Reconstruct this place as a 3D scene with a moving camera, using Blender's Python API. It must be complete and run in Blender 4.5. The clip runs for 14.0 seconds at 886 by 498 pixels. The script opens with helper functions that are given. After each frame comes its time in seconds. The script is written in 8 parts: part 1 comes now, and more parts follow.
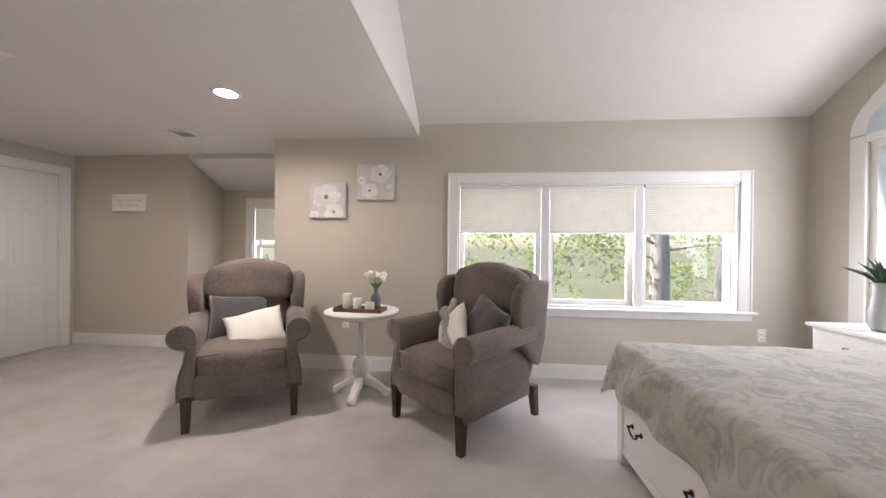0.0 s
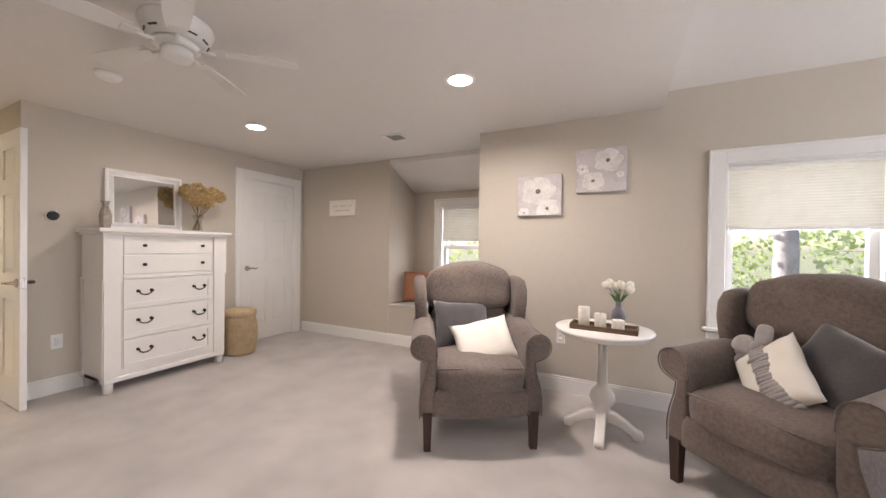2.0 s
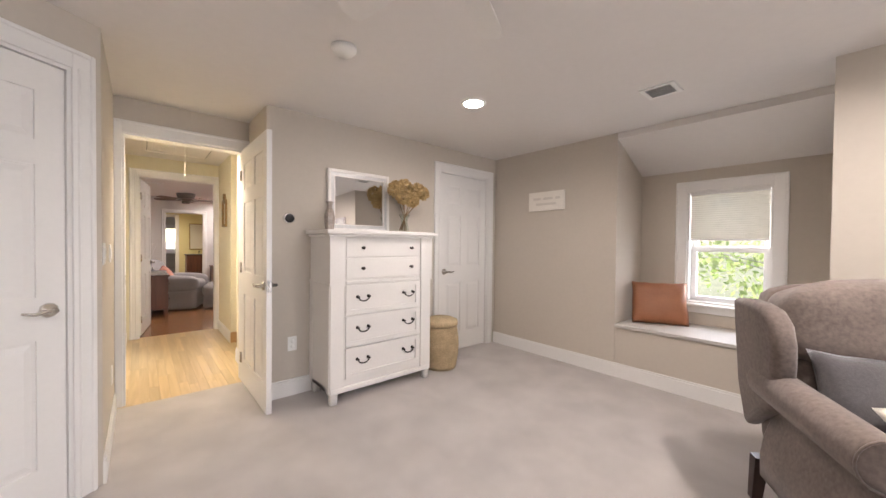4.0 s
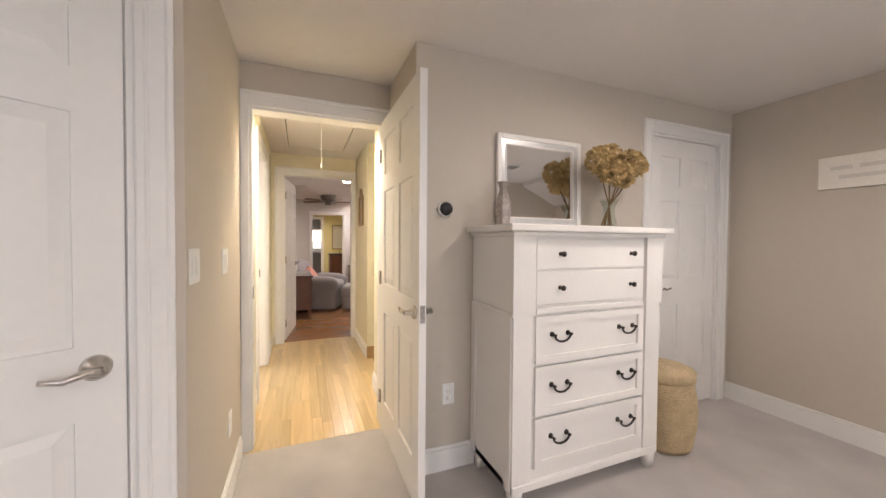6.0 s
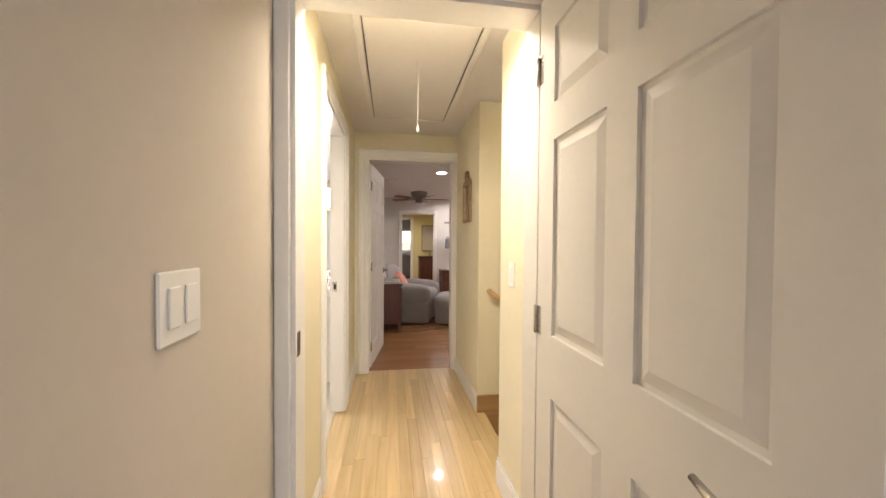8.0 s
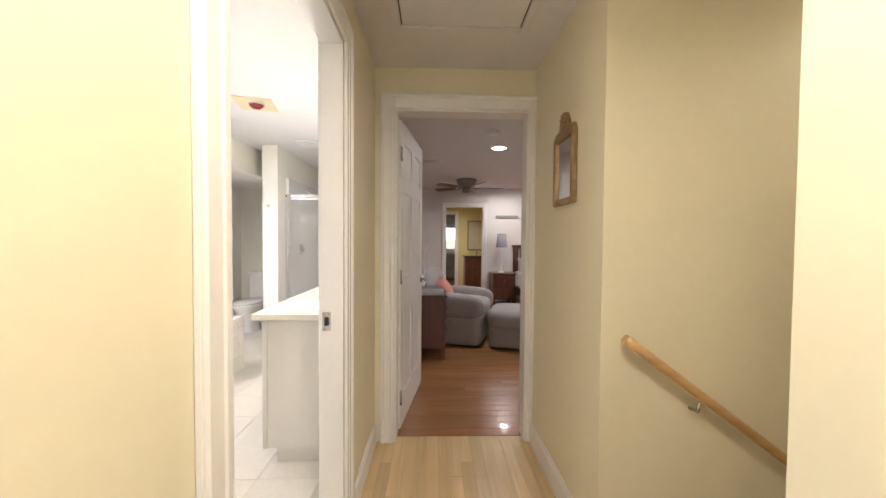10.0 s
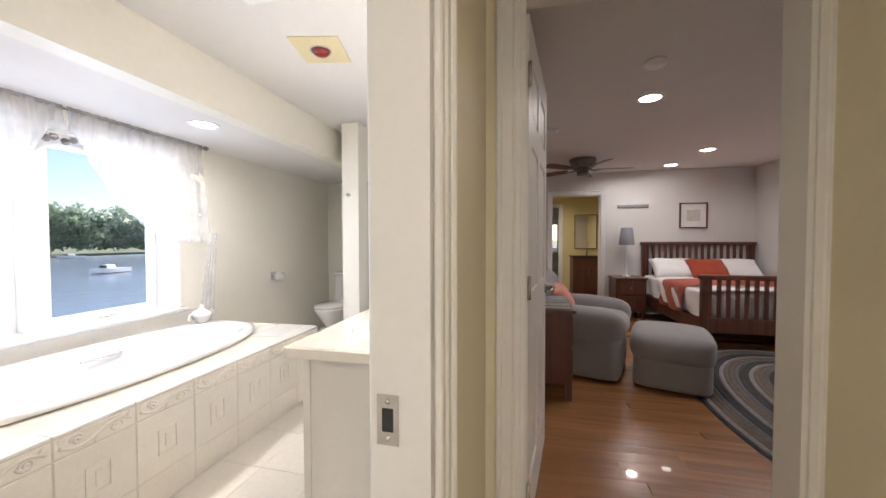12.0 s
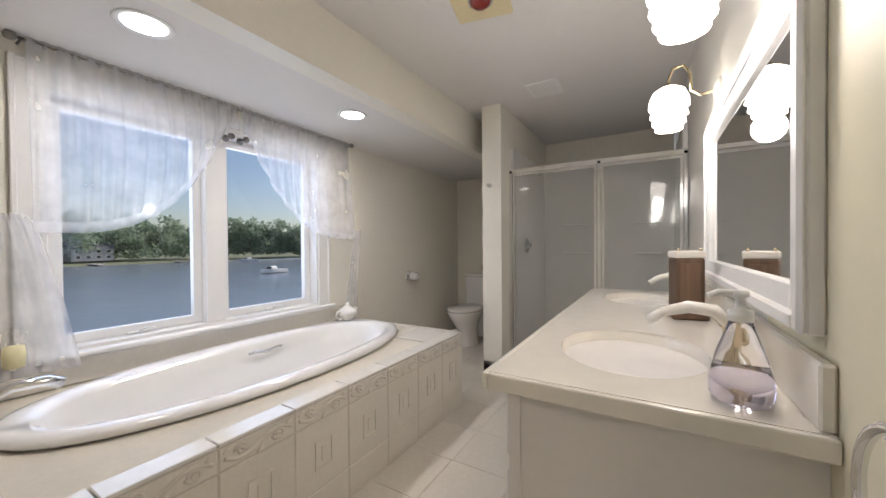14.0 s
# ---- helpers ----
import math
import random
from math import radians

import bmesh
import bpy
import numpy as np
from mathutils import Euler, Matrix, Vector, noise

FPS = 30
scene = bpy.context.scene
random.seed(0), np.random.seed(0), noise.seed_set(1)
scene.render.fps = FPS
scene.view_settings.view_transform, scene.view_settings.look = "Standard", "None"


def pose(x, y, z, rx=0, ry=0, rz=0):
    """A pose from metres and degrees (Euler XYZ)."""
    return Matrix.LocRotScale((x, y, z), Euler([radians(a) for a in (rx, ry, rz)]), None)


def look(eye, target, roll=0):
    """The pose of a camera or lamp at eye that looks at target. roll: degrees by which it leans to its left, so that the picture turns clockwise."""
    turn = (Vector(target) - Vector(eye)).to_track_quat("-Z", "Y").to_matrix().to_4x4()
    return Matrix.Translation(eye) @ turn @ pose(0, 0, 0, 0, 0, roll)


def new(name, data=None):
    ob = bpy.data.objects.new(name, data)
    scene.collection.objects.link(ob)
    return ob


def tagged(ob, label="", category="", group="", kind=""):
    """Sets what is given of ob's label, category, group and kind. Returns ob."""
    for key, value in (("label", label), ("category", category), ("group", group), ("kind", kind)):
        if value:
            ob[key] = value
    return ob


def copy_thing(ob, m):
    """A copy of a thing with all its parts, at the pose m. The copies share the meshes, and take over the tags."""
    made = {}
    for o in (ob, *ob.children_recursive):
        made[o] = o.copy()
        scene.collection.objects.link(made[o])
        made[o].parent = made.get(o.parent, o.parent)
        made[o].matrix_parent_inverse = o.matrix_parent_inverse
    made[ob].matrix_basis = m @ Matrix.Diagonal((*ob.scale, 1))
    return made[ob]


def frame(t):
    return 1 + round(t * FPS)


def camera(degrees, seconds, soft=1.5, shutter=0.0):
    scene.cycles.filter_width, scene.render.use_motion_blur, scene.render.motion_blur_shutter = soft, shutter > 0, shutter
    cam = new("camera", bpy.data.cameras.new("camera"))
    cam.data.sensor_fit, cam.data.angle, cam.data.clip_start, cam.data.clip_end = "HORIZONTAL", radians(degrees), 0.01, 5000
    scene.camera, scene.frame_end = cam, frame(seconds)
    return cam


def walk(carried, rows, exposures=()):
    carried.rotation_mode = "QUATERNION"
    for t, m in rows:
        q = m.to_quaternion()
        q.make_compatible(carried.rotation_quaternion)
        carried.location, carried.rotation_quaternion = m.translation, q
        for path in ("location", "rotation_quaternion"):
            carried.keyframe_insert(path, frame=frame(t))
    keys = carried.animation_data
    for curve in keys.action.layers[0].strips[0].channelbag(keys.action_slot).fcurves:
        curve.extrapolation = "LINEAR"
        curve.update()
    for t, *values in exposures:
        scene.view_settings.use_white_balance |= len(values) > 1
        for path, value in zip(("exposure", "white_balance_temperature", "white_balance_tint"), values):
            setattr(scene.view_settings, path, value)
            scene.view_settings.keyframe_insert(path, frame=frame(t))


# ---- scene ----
cam = camera(103.2, 14.0)
PATH = [
    (0, (0.044, 0.134, 1.219), (-0.139, 2.126, 1.215), 0.6),
    (0.5, (-0.126, 0.179, 1.225), (-0.458, 2.151, 1.219), 0.6),
    (1, (-0.311, 0.265, 1.216), (-0.82, 2.199, 1.208), 0.7),
    (1.5, (-0.534, 0.353, 1.225), (-1.239, 2.225, 1.211), 0.6),
    (2, (-0.806, 0.404, 1.232), (-1.7, 2.193, 1.217), 0.7),
    (2.5, (-1.056, 0.432, 1.22), (-2.107, 2.134, 1.21), 0.6),
    (3, (-1.316, 0.538, 1.258), (-2.559, 2.105, 1.231), 0.7),
    (3.5, (-1.623, 0.577, 1.254), (-3.018, 2.009, 1.221), 0.7),
    (4, (-1.927, 0.618, 1.252), (-3.442, 1.924, 1.219), 0.6),
    (4.2, (-2.04, 0.646, 1.248), (-3.6, 1.897, 1.215), 0.6),
    (6.5, (-3.433, 0.803, 1.27), (-5.332, 1.431, 1.224), 0.4),
    (7, (-3.762, 0.803, 1.272), (-5.697, 1.316, 1.228), 0.4),
    (7.5, (-4.072, 0.812, 1.274), (-6.035, 1.208, 1.235), 0.4),
    (8, (-4.353, 0.815, 1.272), (-6.334, 1.11, 1.231), 0.4),
    (8.2, (-4.472, 0.815, 1.271), (-6.457, 1.079, 1.233), 0.4),
    (10.3, (-5.79, 0.839, 1.27), (-7.789, 0.848, 1.201), 0.3),
    (10.5, (-5.903, 0.823, 1.271), (-7.901, 0.798, 1.194), 0.2),
    (11, (-6.151, 0.773, 1.26), (-8.144, 0.632, 1.192), 0.2),
    (11.5, (-6.37, 0.695, 1.238), (-8.348, 0.407, 1.17), 0.0),
    (12, (-6.544, 0.604, 1.204), (-8.493, 0.158, 1.15), -0.1),
    (12.5, (-6.68, 0.495, 1.16), (-8.588, -0.101, 1.113), -0.2),
    (13, (-6.775, 0.359, 1.141), (-8.636, -0.374, 1.102), -0.3),
    (13.5, (-6.827, 0.244, 1.125), (-8.627, -0.627, 1.096), -0.3),
    (14, (-6.844, 0.157, 1.129), (-8.565, -0.863, 1.107), -0.5),
]
EXPOSURES = [(0.0, 1.05, 6450, 17), (2.0, 1.4, 6500, 17), (4.0, 1.6, 6350, 17), (6.5, 1.45, 6450, 16), (8.2, 1.22, 6400, 16), (10.3, 1.06, 6050, 15), (11.0, 0.93, 6000, 15), (11.5, 0.9, 5950, 15), (12.0, 0.74, 6000, 15), (12.5, 0.53, 6100, 15), (13.0, 0.15, 6200, 15), (14.0, -0.28, 6200, 15)]
walk(cam, [(t, look(eye, target, roll)) for t, eye, target, roll in PATH], EXPOSURES)

# ---- world and sun ----
world = bpy.data.worlds.new("sky")
scene.world = world
world.use_nodes = True
_nt = world.node_tree
_sky = _nt.nodes.new("ShaderNodeTexSky")
_sky.sky_type, _sky.sun_disc = "NISHITA", False
_sky.sun_elevation, _sky.sun_rotation = radians(37), radians(-85)
_nt.links.new(_sky.outputs[0], _nt.nodes["Background"].inputs[0])
_nt.nodes["Background"].inputs[1].default_value = 0.125
_sun = new("sun", bpy.data.lights.new("sun", "SUN"))
_sun.data.energy, _sun.data.angle, _sun.data.color = 5.0, radians(0.5), (1.0, 0.94, 0.86)
_sun.matrix_world = look((-60, 10, 44), (0, 0, 0))


def area_lamp(name, loc, target, sx, sy, watts, color=(1, 1, 1), spread=180):
    d = bpy.data.lights.new(name, "AREA")
    d.shape, d.size, d.size_y, d.energy, d.color, d.spread = "RECTANGLE", sx, sy, watts, color, radians(spread)
    ob = new(name, d)
    ob.matrix_world = look(loc, target)
    return ob


DAY, WARM, LAMP = (0.93, 0.96, 1.0), (1.0, 0.88, 0.68), (1.0, 0.92, 0.83)
area_lamp("daylight_north", (1.15, 3.74, 1.35), (1.15, 0, 1.1), 2.5, 1.1, 36, DAY)
area_lamp("daylight_dormer", (-2.66, 4.82, 1.25), (-2.66, 0, 1.1), 0.58, 1.0, 6, DAY)
area_lamp("daylight_east", (3.2, 2.0, 1.6), (0, 1.6, 0.9), 1.9, 1.6, 36, DAY)
area_lamp("daylight_bath", (-8.0, -2.32, 1.28), (-8.0, 0, 1.0), 1.35, 1.0, 12, (0.66, 0.78, 1.0))


def down_lamp(name, x, y, z, watts, color=LAMP, size=0.14):
    d = bpy.data.lights.new(name, "AREA")
    d.shape, d.size, d.energy, d.color, d.spread = "DISK", size, watts, color, radians(165)
    ob = new(name, d)
    ob.matrix_world = pose(x, y, z)
    return ob


# the third, at y -0.6, is an unseen fill lamp added without a fixture
for _x, _y, _w in ((-1.74, 2.49, 11), (-3.81, 2.53, 4), (-1.74, -0.6, 10)):
    down_lamp("can_bedroom", _x, _y, 2.30, _w)
down_lamp("flush_hall", -5.74, 0.95, 2.22, 9.0, WARM, 0.3)
# unseen lamp over the stairs, added to brighten stair wall and hall
down_lamp("flush_stairs", -6.48, 2.6, 2.2, 1.3, WARM, 0.22)
# no ceiling fixture belongs to the last lamp, at y 3.4; it is added fill
for _x, _y in ((-9.6, 1.55), (-11.2, 3.2), (-12.2, 2.2), (-9.6, 3.4)):
    down_lamp("can_room", _x, _y, 2.30, 5.8)
for _x, _y in ((-8.56, -1.55), (-7.44, -1.54)):
    down_lamp("can_bath", _x, _y, 1.99, 7.5, (1.0, 0.96, 0.9))
for _x in (-8.55, -7.78):
    _d = bpy.data.lights.new("sconce_bulb", "POINT")
    _d.energy, _d.color, _d.shadow_soft_size = 5.5, (1.0, 0.95, 0.87), 0.05
    new("sconce_bulb", _d).matrix_world = pose(_x, 0.22, 1.545)
# warm lamp added out of sight to light the far bathroom, no fixture built
down_lamp("far_bath_lamp", -14.0, 0.9, 2.2, 12, WARM, 0.3)

# ---- materials ----
MATS = {}


def material(name, color, rough=0.6, metal=0.0, var=0.06, scale=6.0, fine=60.0, bump=0.0, bump_scale=200.0, sheen=0.0, coat=0.0, rnd=0.0, spec=0.5):
    """A painted or plain surface with variation at two scales and fine relief."""
    m = bpy.data.materials.new(name)
    m.use_nodes = True
    nt = m.node_tree
    b = nt.nodes["Principled BSDF"]
    b.inputs["Roughness"].default_value, b.inputs["Metallic"].default_value = rough, metal
    b.inputs["Specular IOR Level"].default_value = spec
    b.inputs["Sheen Weight"].default_value, b.inputs["Coat Weight"].default_value = sheen, coat
    tc = nt.nodes.new("ShaderNodeTexCoord")
    big, small = nt.nodes.new("ShaderNodeTexNoise"), nt.nodes.new("ShaderNodeTexNoise")
    big.inputs["Scale"].default_value, small.inputs["Scale"].default_value = scale, fine
    big.inputs["Detail"].default_value = 3
    for n in (big, small):
        nt.links.new(tc.outputs["Object"], n.inputs["Vector"])
    mix = nt.nodes.new("ShaderNodeMath")
    mix.operation = "ADD"
    nt.links.new(big.outputs["Fac"], mix.inputs[0])
    nt.links.new(small.outputs["Fac"], mix.inputs[1])
    src = mix.outputs[0]
    if rnd:
        oi, mm = nt.nodes.new("ShaderNodeObjectInfo"), nt.nodes.new("ShaderNodeMath")
        mm.operation = "MULTIPLY_ADD"
        nt.links.new(oi.outputs["Random"], mm.inputs[0])
        mm.inputs[1].default_value = rnd
        nt.links.new(src, mm.inputs[2])
        sub = nt.nodes.new("ShaderNodeMath")
        sub.operation = "SUBTRACT"
        nt.links.new(mm.outputs[0], sub.inputs[0])
        sub.inputs[1].default_value = rnd / 2
        src = sub.outputs[0]
    ramp = nt.nodes.new("ShaderNodeMapRange")
    ramp.inputs["From Min"].default_value, ramp.inputs["From Max"].default_value = 0.6, 1.4
    ramp.inputs["To Min"].default_value, ramp.inputs["To Max"].default_value = 1 - var, 1 + var
    ramp.clamp = False
    nt.links.new(src, ramp.inputs["Value"])
    vm = nt.nodes.new("ShaderNodeVectorMath")
    vm.operation = "SCALE"
    vm.inputs[0].default_value = color[:3]
    nt.links.new(ramp.outputs[0], vm.inputs["Scale"])
    nt.links.new(vm.outputs[0], b.inputs["Base Color"])
    if bump:
        bn, bp = nt.nodes.new("ShaderNodeTexNoise"), nt.nodes.new("ShaderNodeBump")
        bn.inputs["Scale"].default_value, bn.inputs["Detail"].default_value = bump_scale, 4
        nt.links.new(tc.outputs["Object"], bn.inputs["Vector"])
        bp.inputs["Strength"].default_value, bp.inputs["Distance"].default_value = bump, 0.004
        nt.links.new(bn.outputs["Fac"], bp.inputs["Height"])
        nt.links.new(bp.outputs[0], b.inputs["Normal"])
    MATS[name] = m
    return m


def wood(name, color, dark, axis=0, rough=0.4, rnd=0.25, scale=1.0, coat=0.0):
    """Wood with grain along an axis; pieces differ by their object's random number."""
    m = material(name, color, rough, coat=coat)
    nt = m.node_tree
    b = nt.nodes["Principled BSDF"]
    tc, mp, oi = nt.nodes.new("ShaderNodeTexCoord"), nt.nodes.new("ShaderNodeMapping"), nt.nodes.new("ShaderNodeObjectInfo")
    st = [26.0 * scale] * 3
    st[axis] = 1.6 * scale
    mp.inputs["Scale"].default_value = st
    nt.links.new(tc.outputs["Object"], mp.inputs["Vector"])
    off = nt.nodes.new("ShaderNodeVectorMath")
    off.operation = "MULTIPLY_ADD"
    nt.links.new(oi.outputs["Random"], off.inputs[0])
    off.inputs[1].default_value = (37, 53, 71)
    nt.links.new(mp.outputs[0], off.inputs[2])
    n1 = nt.nodes.new("ShaderNodeTexNoise")
    n1.inputs["Scale"].default_value, n1.inputs["Detail"].default_value, n1.inputs["Distortion"].default_value = 1.0, 5, 0.6
    nt.links.new(off.outputs[0], n1.inputs["Vector"])
    cr = nt.nodes.new("ShaderNodeValToRGB")
    cr.color_ramp.elements[0].position, cr.color_ramp.elements[0].color = 0.3, (*dark, 1)
    cr.color_ramp.elements[1].position, cr.color_ramp.elements[1].color = 0.7, (*color, 1)
    nt.links.new(n1.outputs["Fac"], cr.inputs[0])
    mr = nt.nodes.new("ShaderNodeMapRange")
    mr.inputs["To Min"].default_value, mr.inputs["To Max"].default_value = 1 - rnd, 1 + rnd
    nt.links.new(oi.outputs["Random"], mr.inputs["Value"])
    vm = nt.nodes.new("ShaderNodeVectorMath")
    vm.operation = "SCALE"
    nt.links.new(cr.outputs[0], vm.inputs[0])
    nt.links.new(mr.outputs[0], vm.inputs["Scale"])
    nt.links.new(vm.outputs[0], b.inputs["Base Color"])
    return m


def emitter(name, color, strength):
    m = bpy.data.materials.new(name)
    m.use_nodes = True
    b = m.node_tree.nodes["Principled BSDF"]
    b.inputs["Base Color"].default_value = (*color, 1)
    b.inputs["Emission Color"].default_value = (*color, 1)
    b.inputs["Emission Strength"].default_value = strength
    return m


def clear_glass(name, tint=(1, 1, 1), rough=0.0, ior=1.45):
    m = bpy.data.materials.new(name)
    m.use_nodes = True
    b = m.node_tree.nodes["Principled BSDF"]
    b.inputs["Base Color"].default_value = (*tint, 1)
    b.inputs["Transmission Weight"].default_value, b.inputs["Roughness"].default_value, b.inputs["IOR"].default_value = 1, rough, ior
    return m


def thin_pane(name, gloss=0.06, tint=(1, 1, 1)):
    """Flat glass: clear with a weak mirror gloss."""
    m = bpy.data.materials.new(name)
    m.use_nodes = True
    nt = m.node_tree
    out = nt.nodes["Material Output"]
    tr, gl, mx, lw = nt.nodes.new("ShaderNodeBsdfTransparent"), nt.nodes.new("ShaderNodeBsdfGlossy"), nt.nodes.new("ShaderNodeMixShader"), nt.nodes.new("ShaderNodeLayerWeight")
    pw, ma = nt.nodes.new("ShaderNodeMath"), nt.nodes.new("ShaderNodeMath")
    tr.inputs[0].default_value = (*tint, 1)
    gl.inputs["Roughness"].default_value = 0.02
    pw.operation, ma.operation = "POWER", "MULTIPLY_ADD"
    pw.inputs[1].default_value, ma.inputs[1].default_value, ma.inputs[2].default_value = 5.0, 0.5, gloss * 0.6
    nt.links.new(lw.outputs["Facing"], pw.inputs[0])
    nt.links.new(pw.outputs[0], ma.inputs[0])
    nt.links.new(ma.outputs[0], mx.inputs[0])
    nt.links.new(tr.outputs[0], mx.inputs[1])
    nt.links.new(gl.outputs[0], mx.inputs[2])
    nt.links.new(mx.outputs[0], out.inputs["Surface"])
    return m


def sheer(name, color, clear=0.5, back=0.55):
    """Thin cloth that lets light through."""
    m = bpy.data.materials.new(name)
    m.use_nodes = True
    nt = m.node_tree
    out = nt.nodes["Material Output"]
    tr, df, tl = nt.nodes.new("ShaderNodeBsdfTransparent"), nt.nodes.new("ShaderNodeBsdfDiffuse"), nt.nodes.new("ShaderNodeBsdfTranslucent")
    a, b = nt.nodes.new("ShaderNodeMixShader"), nt.nodes.new("ShaderNodeMixShader")
    df.inputs[0].default_value = tl.inputs[0].default_value = (*color, 1)
    nt.links.new(df.outputs[0], a.inputs[1])
    nt.links.new(tl.outputs[0], a.inputs[2])
    a.inputs[0].default_value = back
    nz, mr, tc = nt.nodes.new("ShaderNodeTexNoise"), nt.nodes.new("ShaderNodeMapRange"), nt.nodes.new("ShaderNodeTexCoord")
    nt.links.new(tc.outputs["Object"], nz.inputs["Vector"])
    nz.inputs["Scale"].default_value = 9
    mr.inputs["To Min"].default_value, mr.inputs["To Max"].default_value = clear - 0.12, clear + 0.12
    nt.links.new(nz.outputs["Fac"], mr.inputs["Value"])
    nt.links.new(mr.outputs[0], b.inputs[0])
    nt.links.new(a.outputs[0], b.inputs[1])
    nt.links.new(tr.outputs[0], b.inputs[2])
    nt.links.new(b.outputs[0], out.inputs["Surface"])
    return m


M_WALL = material("greige_wall_paint", (0.56, 0.505, 0.435), 0.7, var=0.025, scale=1.2, fine=30, bump=0.05, bump_scale=260, spec=0.3)
M_HALL = material("cream_wall_paint", (0.765, 0.705, 0.525), 0.55, var=0.025, scale=1.2, fine=30, bump=0.05, bump_scale=260, spec=0.3)
M_BATHWALL = material("pale_cream_wall_paint", (0.79, 0.755, 0.665), 0.38, var=0.025, scale=1.2, fine=30, bump=0.05, bump_scale=260, spec=0.3)
M_ROOM2 = material("warm_white_wall_paint", (0.68, 0.655, 0.625), 0.65, var=0.03, scale=1.2, fine=30, bump=0.05, bump_scale=260, spec=0.3)
M_CEIL = material("ceiling_paint", (0.74, 0.71, 0.68), 0.85, var=0.02, scale=1.0, fine=20, bump=0.04, bump_scale=220, spec=0.2)
M_TRIM = material("white_trim_paint", (0.80, 0.785, 0.76), 0.35, var=0.02, scale=4, fine=50, bump=0.015, bump_scale=90)
M_DOOR = material("white_door_paint", (0.80, 0.785, 0.76), 0.38, var=0.02, scale=3, fine=40, bump=0.03, bump_scale=120)
M_CARPET = material("light_grey_carpet", (0.50, 0.46, 0.435), 0.95, var=0.24, scale=3.2, fine=200, bump=0.9, bump_scale=420, sheen=0.3, spec=0.1)
M_CHROME = material("brushed_nickel", (0.62, 0.59, 0.55), 0.25, metal=1.0, var=0.04, fine=200)
M_STEEL = material("chrome", (0.8, 0.8, 0.8), 0.08, metal=1.0, var=0.02)
M_DARKMETAL = material("dark_bronze", (0.05, 0.042, 0.036), 0.4, metal=0.8, var=0.1)
M_PLATE = material("white_plastic", (0.80, 0.79, 0.76), 0.35, var=0.01)
M_BLACK = material("black_plastic", (0.02, 0.02, 0.022), 0.35, var=0.05)
M_OAK_HALL = wood("honey_oak_boards", (0.66, 0.50, 0.275), (0.52, 0.37, 0.18), 0, 0.28, 0.14, coat=0.2)
M_OAK_ROOM = wood("amber_oak_boards", (0.33, 0.155, 0.062), (0.24, 0.105, 0.04), 1, 0.25, 0.14, coat=0.25)
M_MIRROR = material("mirror_silver", (0.9, 0.9, 0.9), 0.02, metal=1.0, var=0.0)
M_PANE = thin_pane("window_glass", 0.05)
M_CANLIT = emitter("lamp_lens_lit", (1.0, 0.93, 0.82), 14)
M_SHADE = sheer("cellular_shade_cloth", (0.68, 0.65, 0.56), 0.01, 0.05)

# ---- building helpers ----


def box(bm, x0, x1, y0, y1, z0, z1, bevel=0.0, seg=1):
    if bevel > 0:
        tmp = bmesh.new()
        box(tmp, x0, x1, y0, y1, z0, z1)
        bevel = min(bevel, 0.49 * min(abs(x1 - x0), abs(y1 - y0), abs(z1 - z0)))
        bmesh.ops.bevel(tmp, geom=tmp.edges[:], offset=bevel, segments=seg, affect="EDGES", profile=0.5)
        join(bm, tmp)
        return
    v = [bm.verts.new((x, y, z)) for x in (x0, x1) for y in (y0, y1) for z in (z0, z1)]
    for q in ((0, 1, 3, 2), (4, 6, 7, 5), (0, 4, 5, 1), (2, 3, 7, 6), (0, 2, 6, 4), (1, 5, 7, 3)):
        bm.faces.new([v[i] for i in q])


def join(bm, other, m=None):
    """Adds another bmesh to bm, moved by m, and frees it."""
    if m is not None:
        bmesh.ops.transform(other, matrix=m, verts=other.verts[:])
    idx = {}
    for v in other.verts:
        idx[v] = bm.verts.new(v.co)
    for f in other.faces:
        try:
            nf = bm.faces.new([idx[v] for v in f.verts])
            nf.smooth = f.smooth
        except ValueError:
            pass
    other.free()


def lathe(bm, profile, seg=24, m=None, close=True):
    """A turned body from (radius, height) pairs."""
    tmp = bmesh.new()
    rings = []
    for r, z in profile:
        if r < 1e-5:
            rings.append([tmp.verts.new((0, 0, z))])
        else:
            rings.append([tmp.verts.new((r * math.cos(2 * math.pi * k / seg), r * math.sin(2 * math.pi * k / seg), z)) for k in range(seg)])
    for a, b in zip(rings, rings[1:]):
        for k in range(seg):
            k2 = (k + 1) % seg
            if len(a) == 1 and len(b) == 1:
                continue
            if len(a) == 1:
                f = tmp.faces.new((a[0], b[k2], b[k]))
            elif len(b) == 1:
                f = tmp.faces.new((a[k], a[k2], b[0]))
            else:
                f = tmp.faces.new((a[k], a[k2], b[k2], b[k]))
            f.smooth = True
    if close:
        for ring, flip in ((rings[0], True), (rings[-1], False)):
            if len(ring) > 1:
                tmp.faces.new(ring[::-1] if flip else ring)
    join(bm, tmp, m)


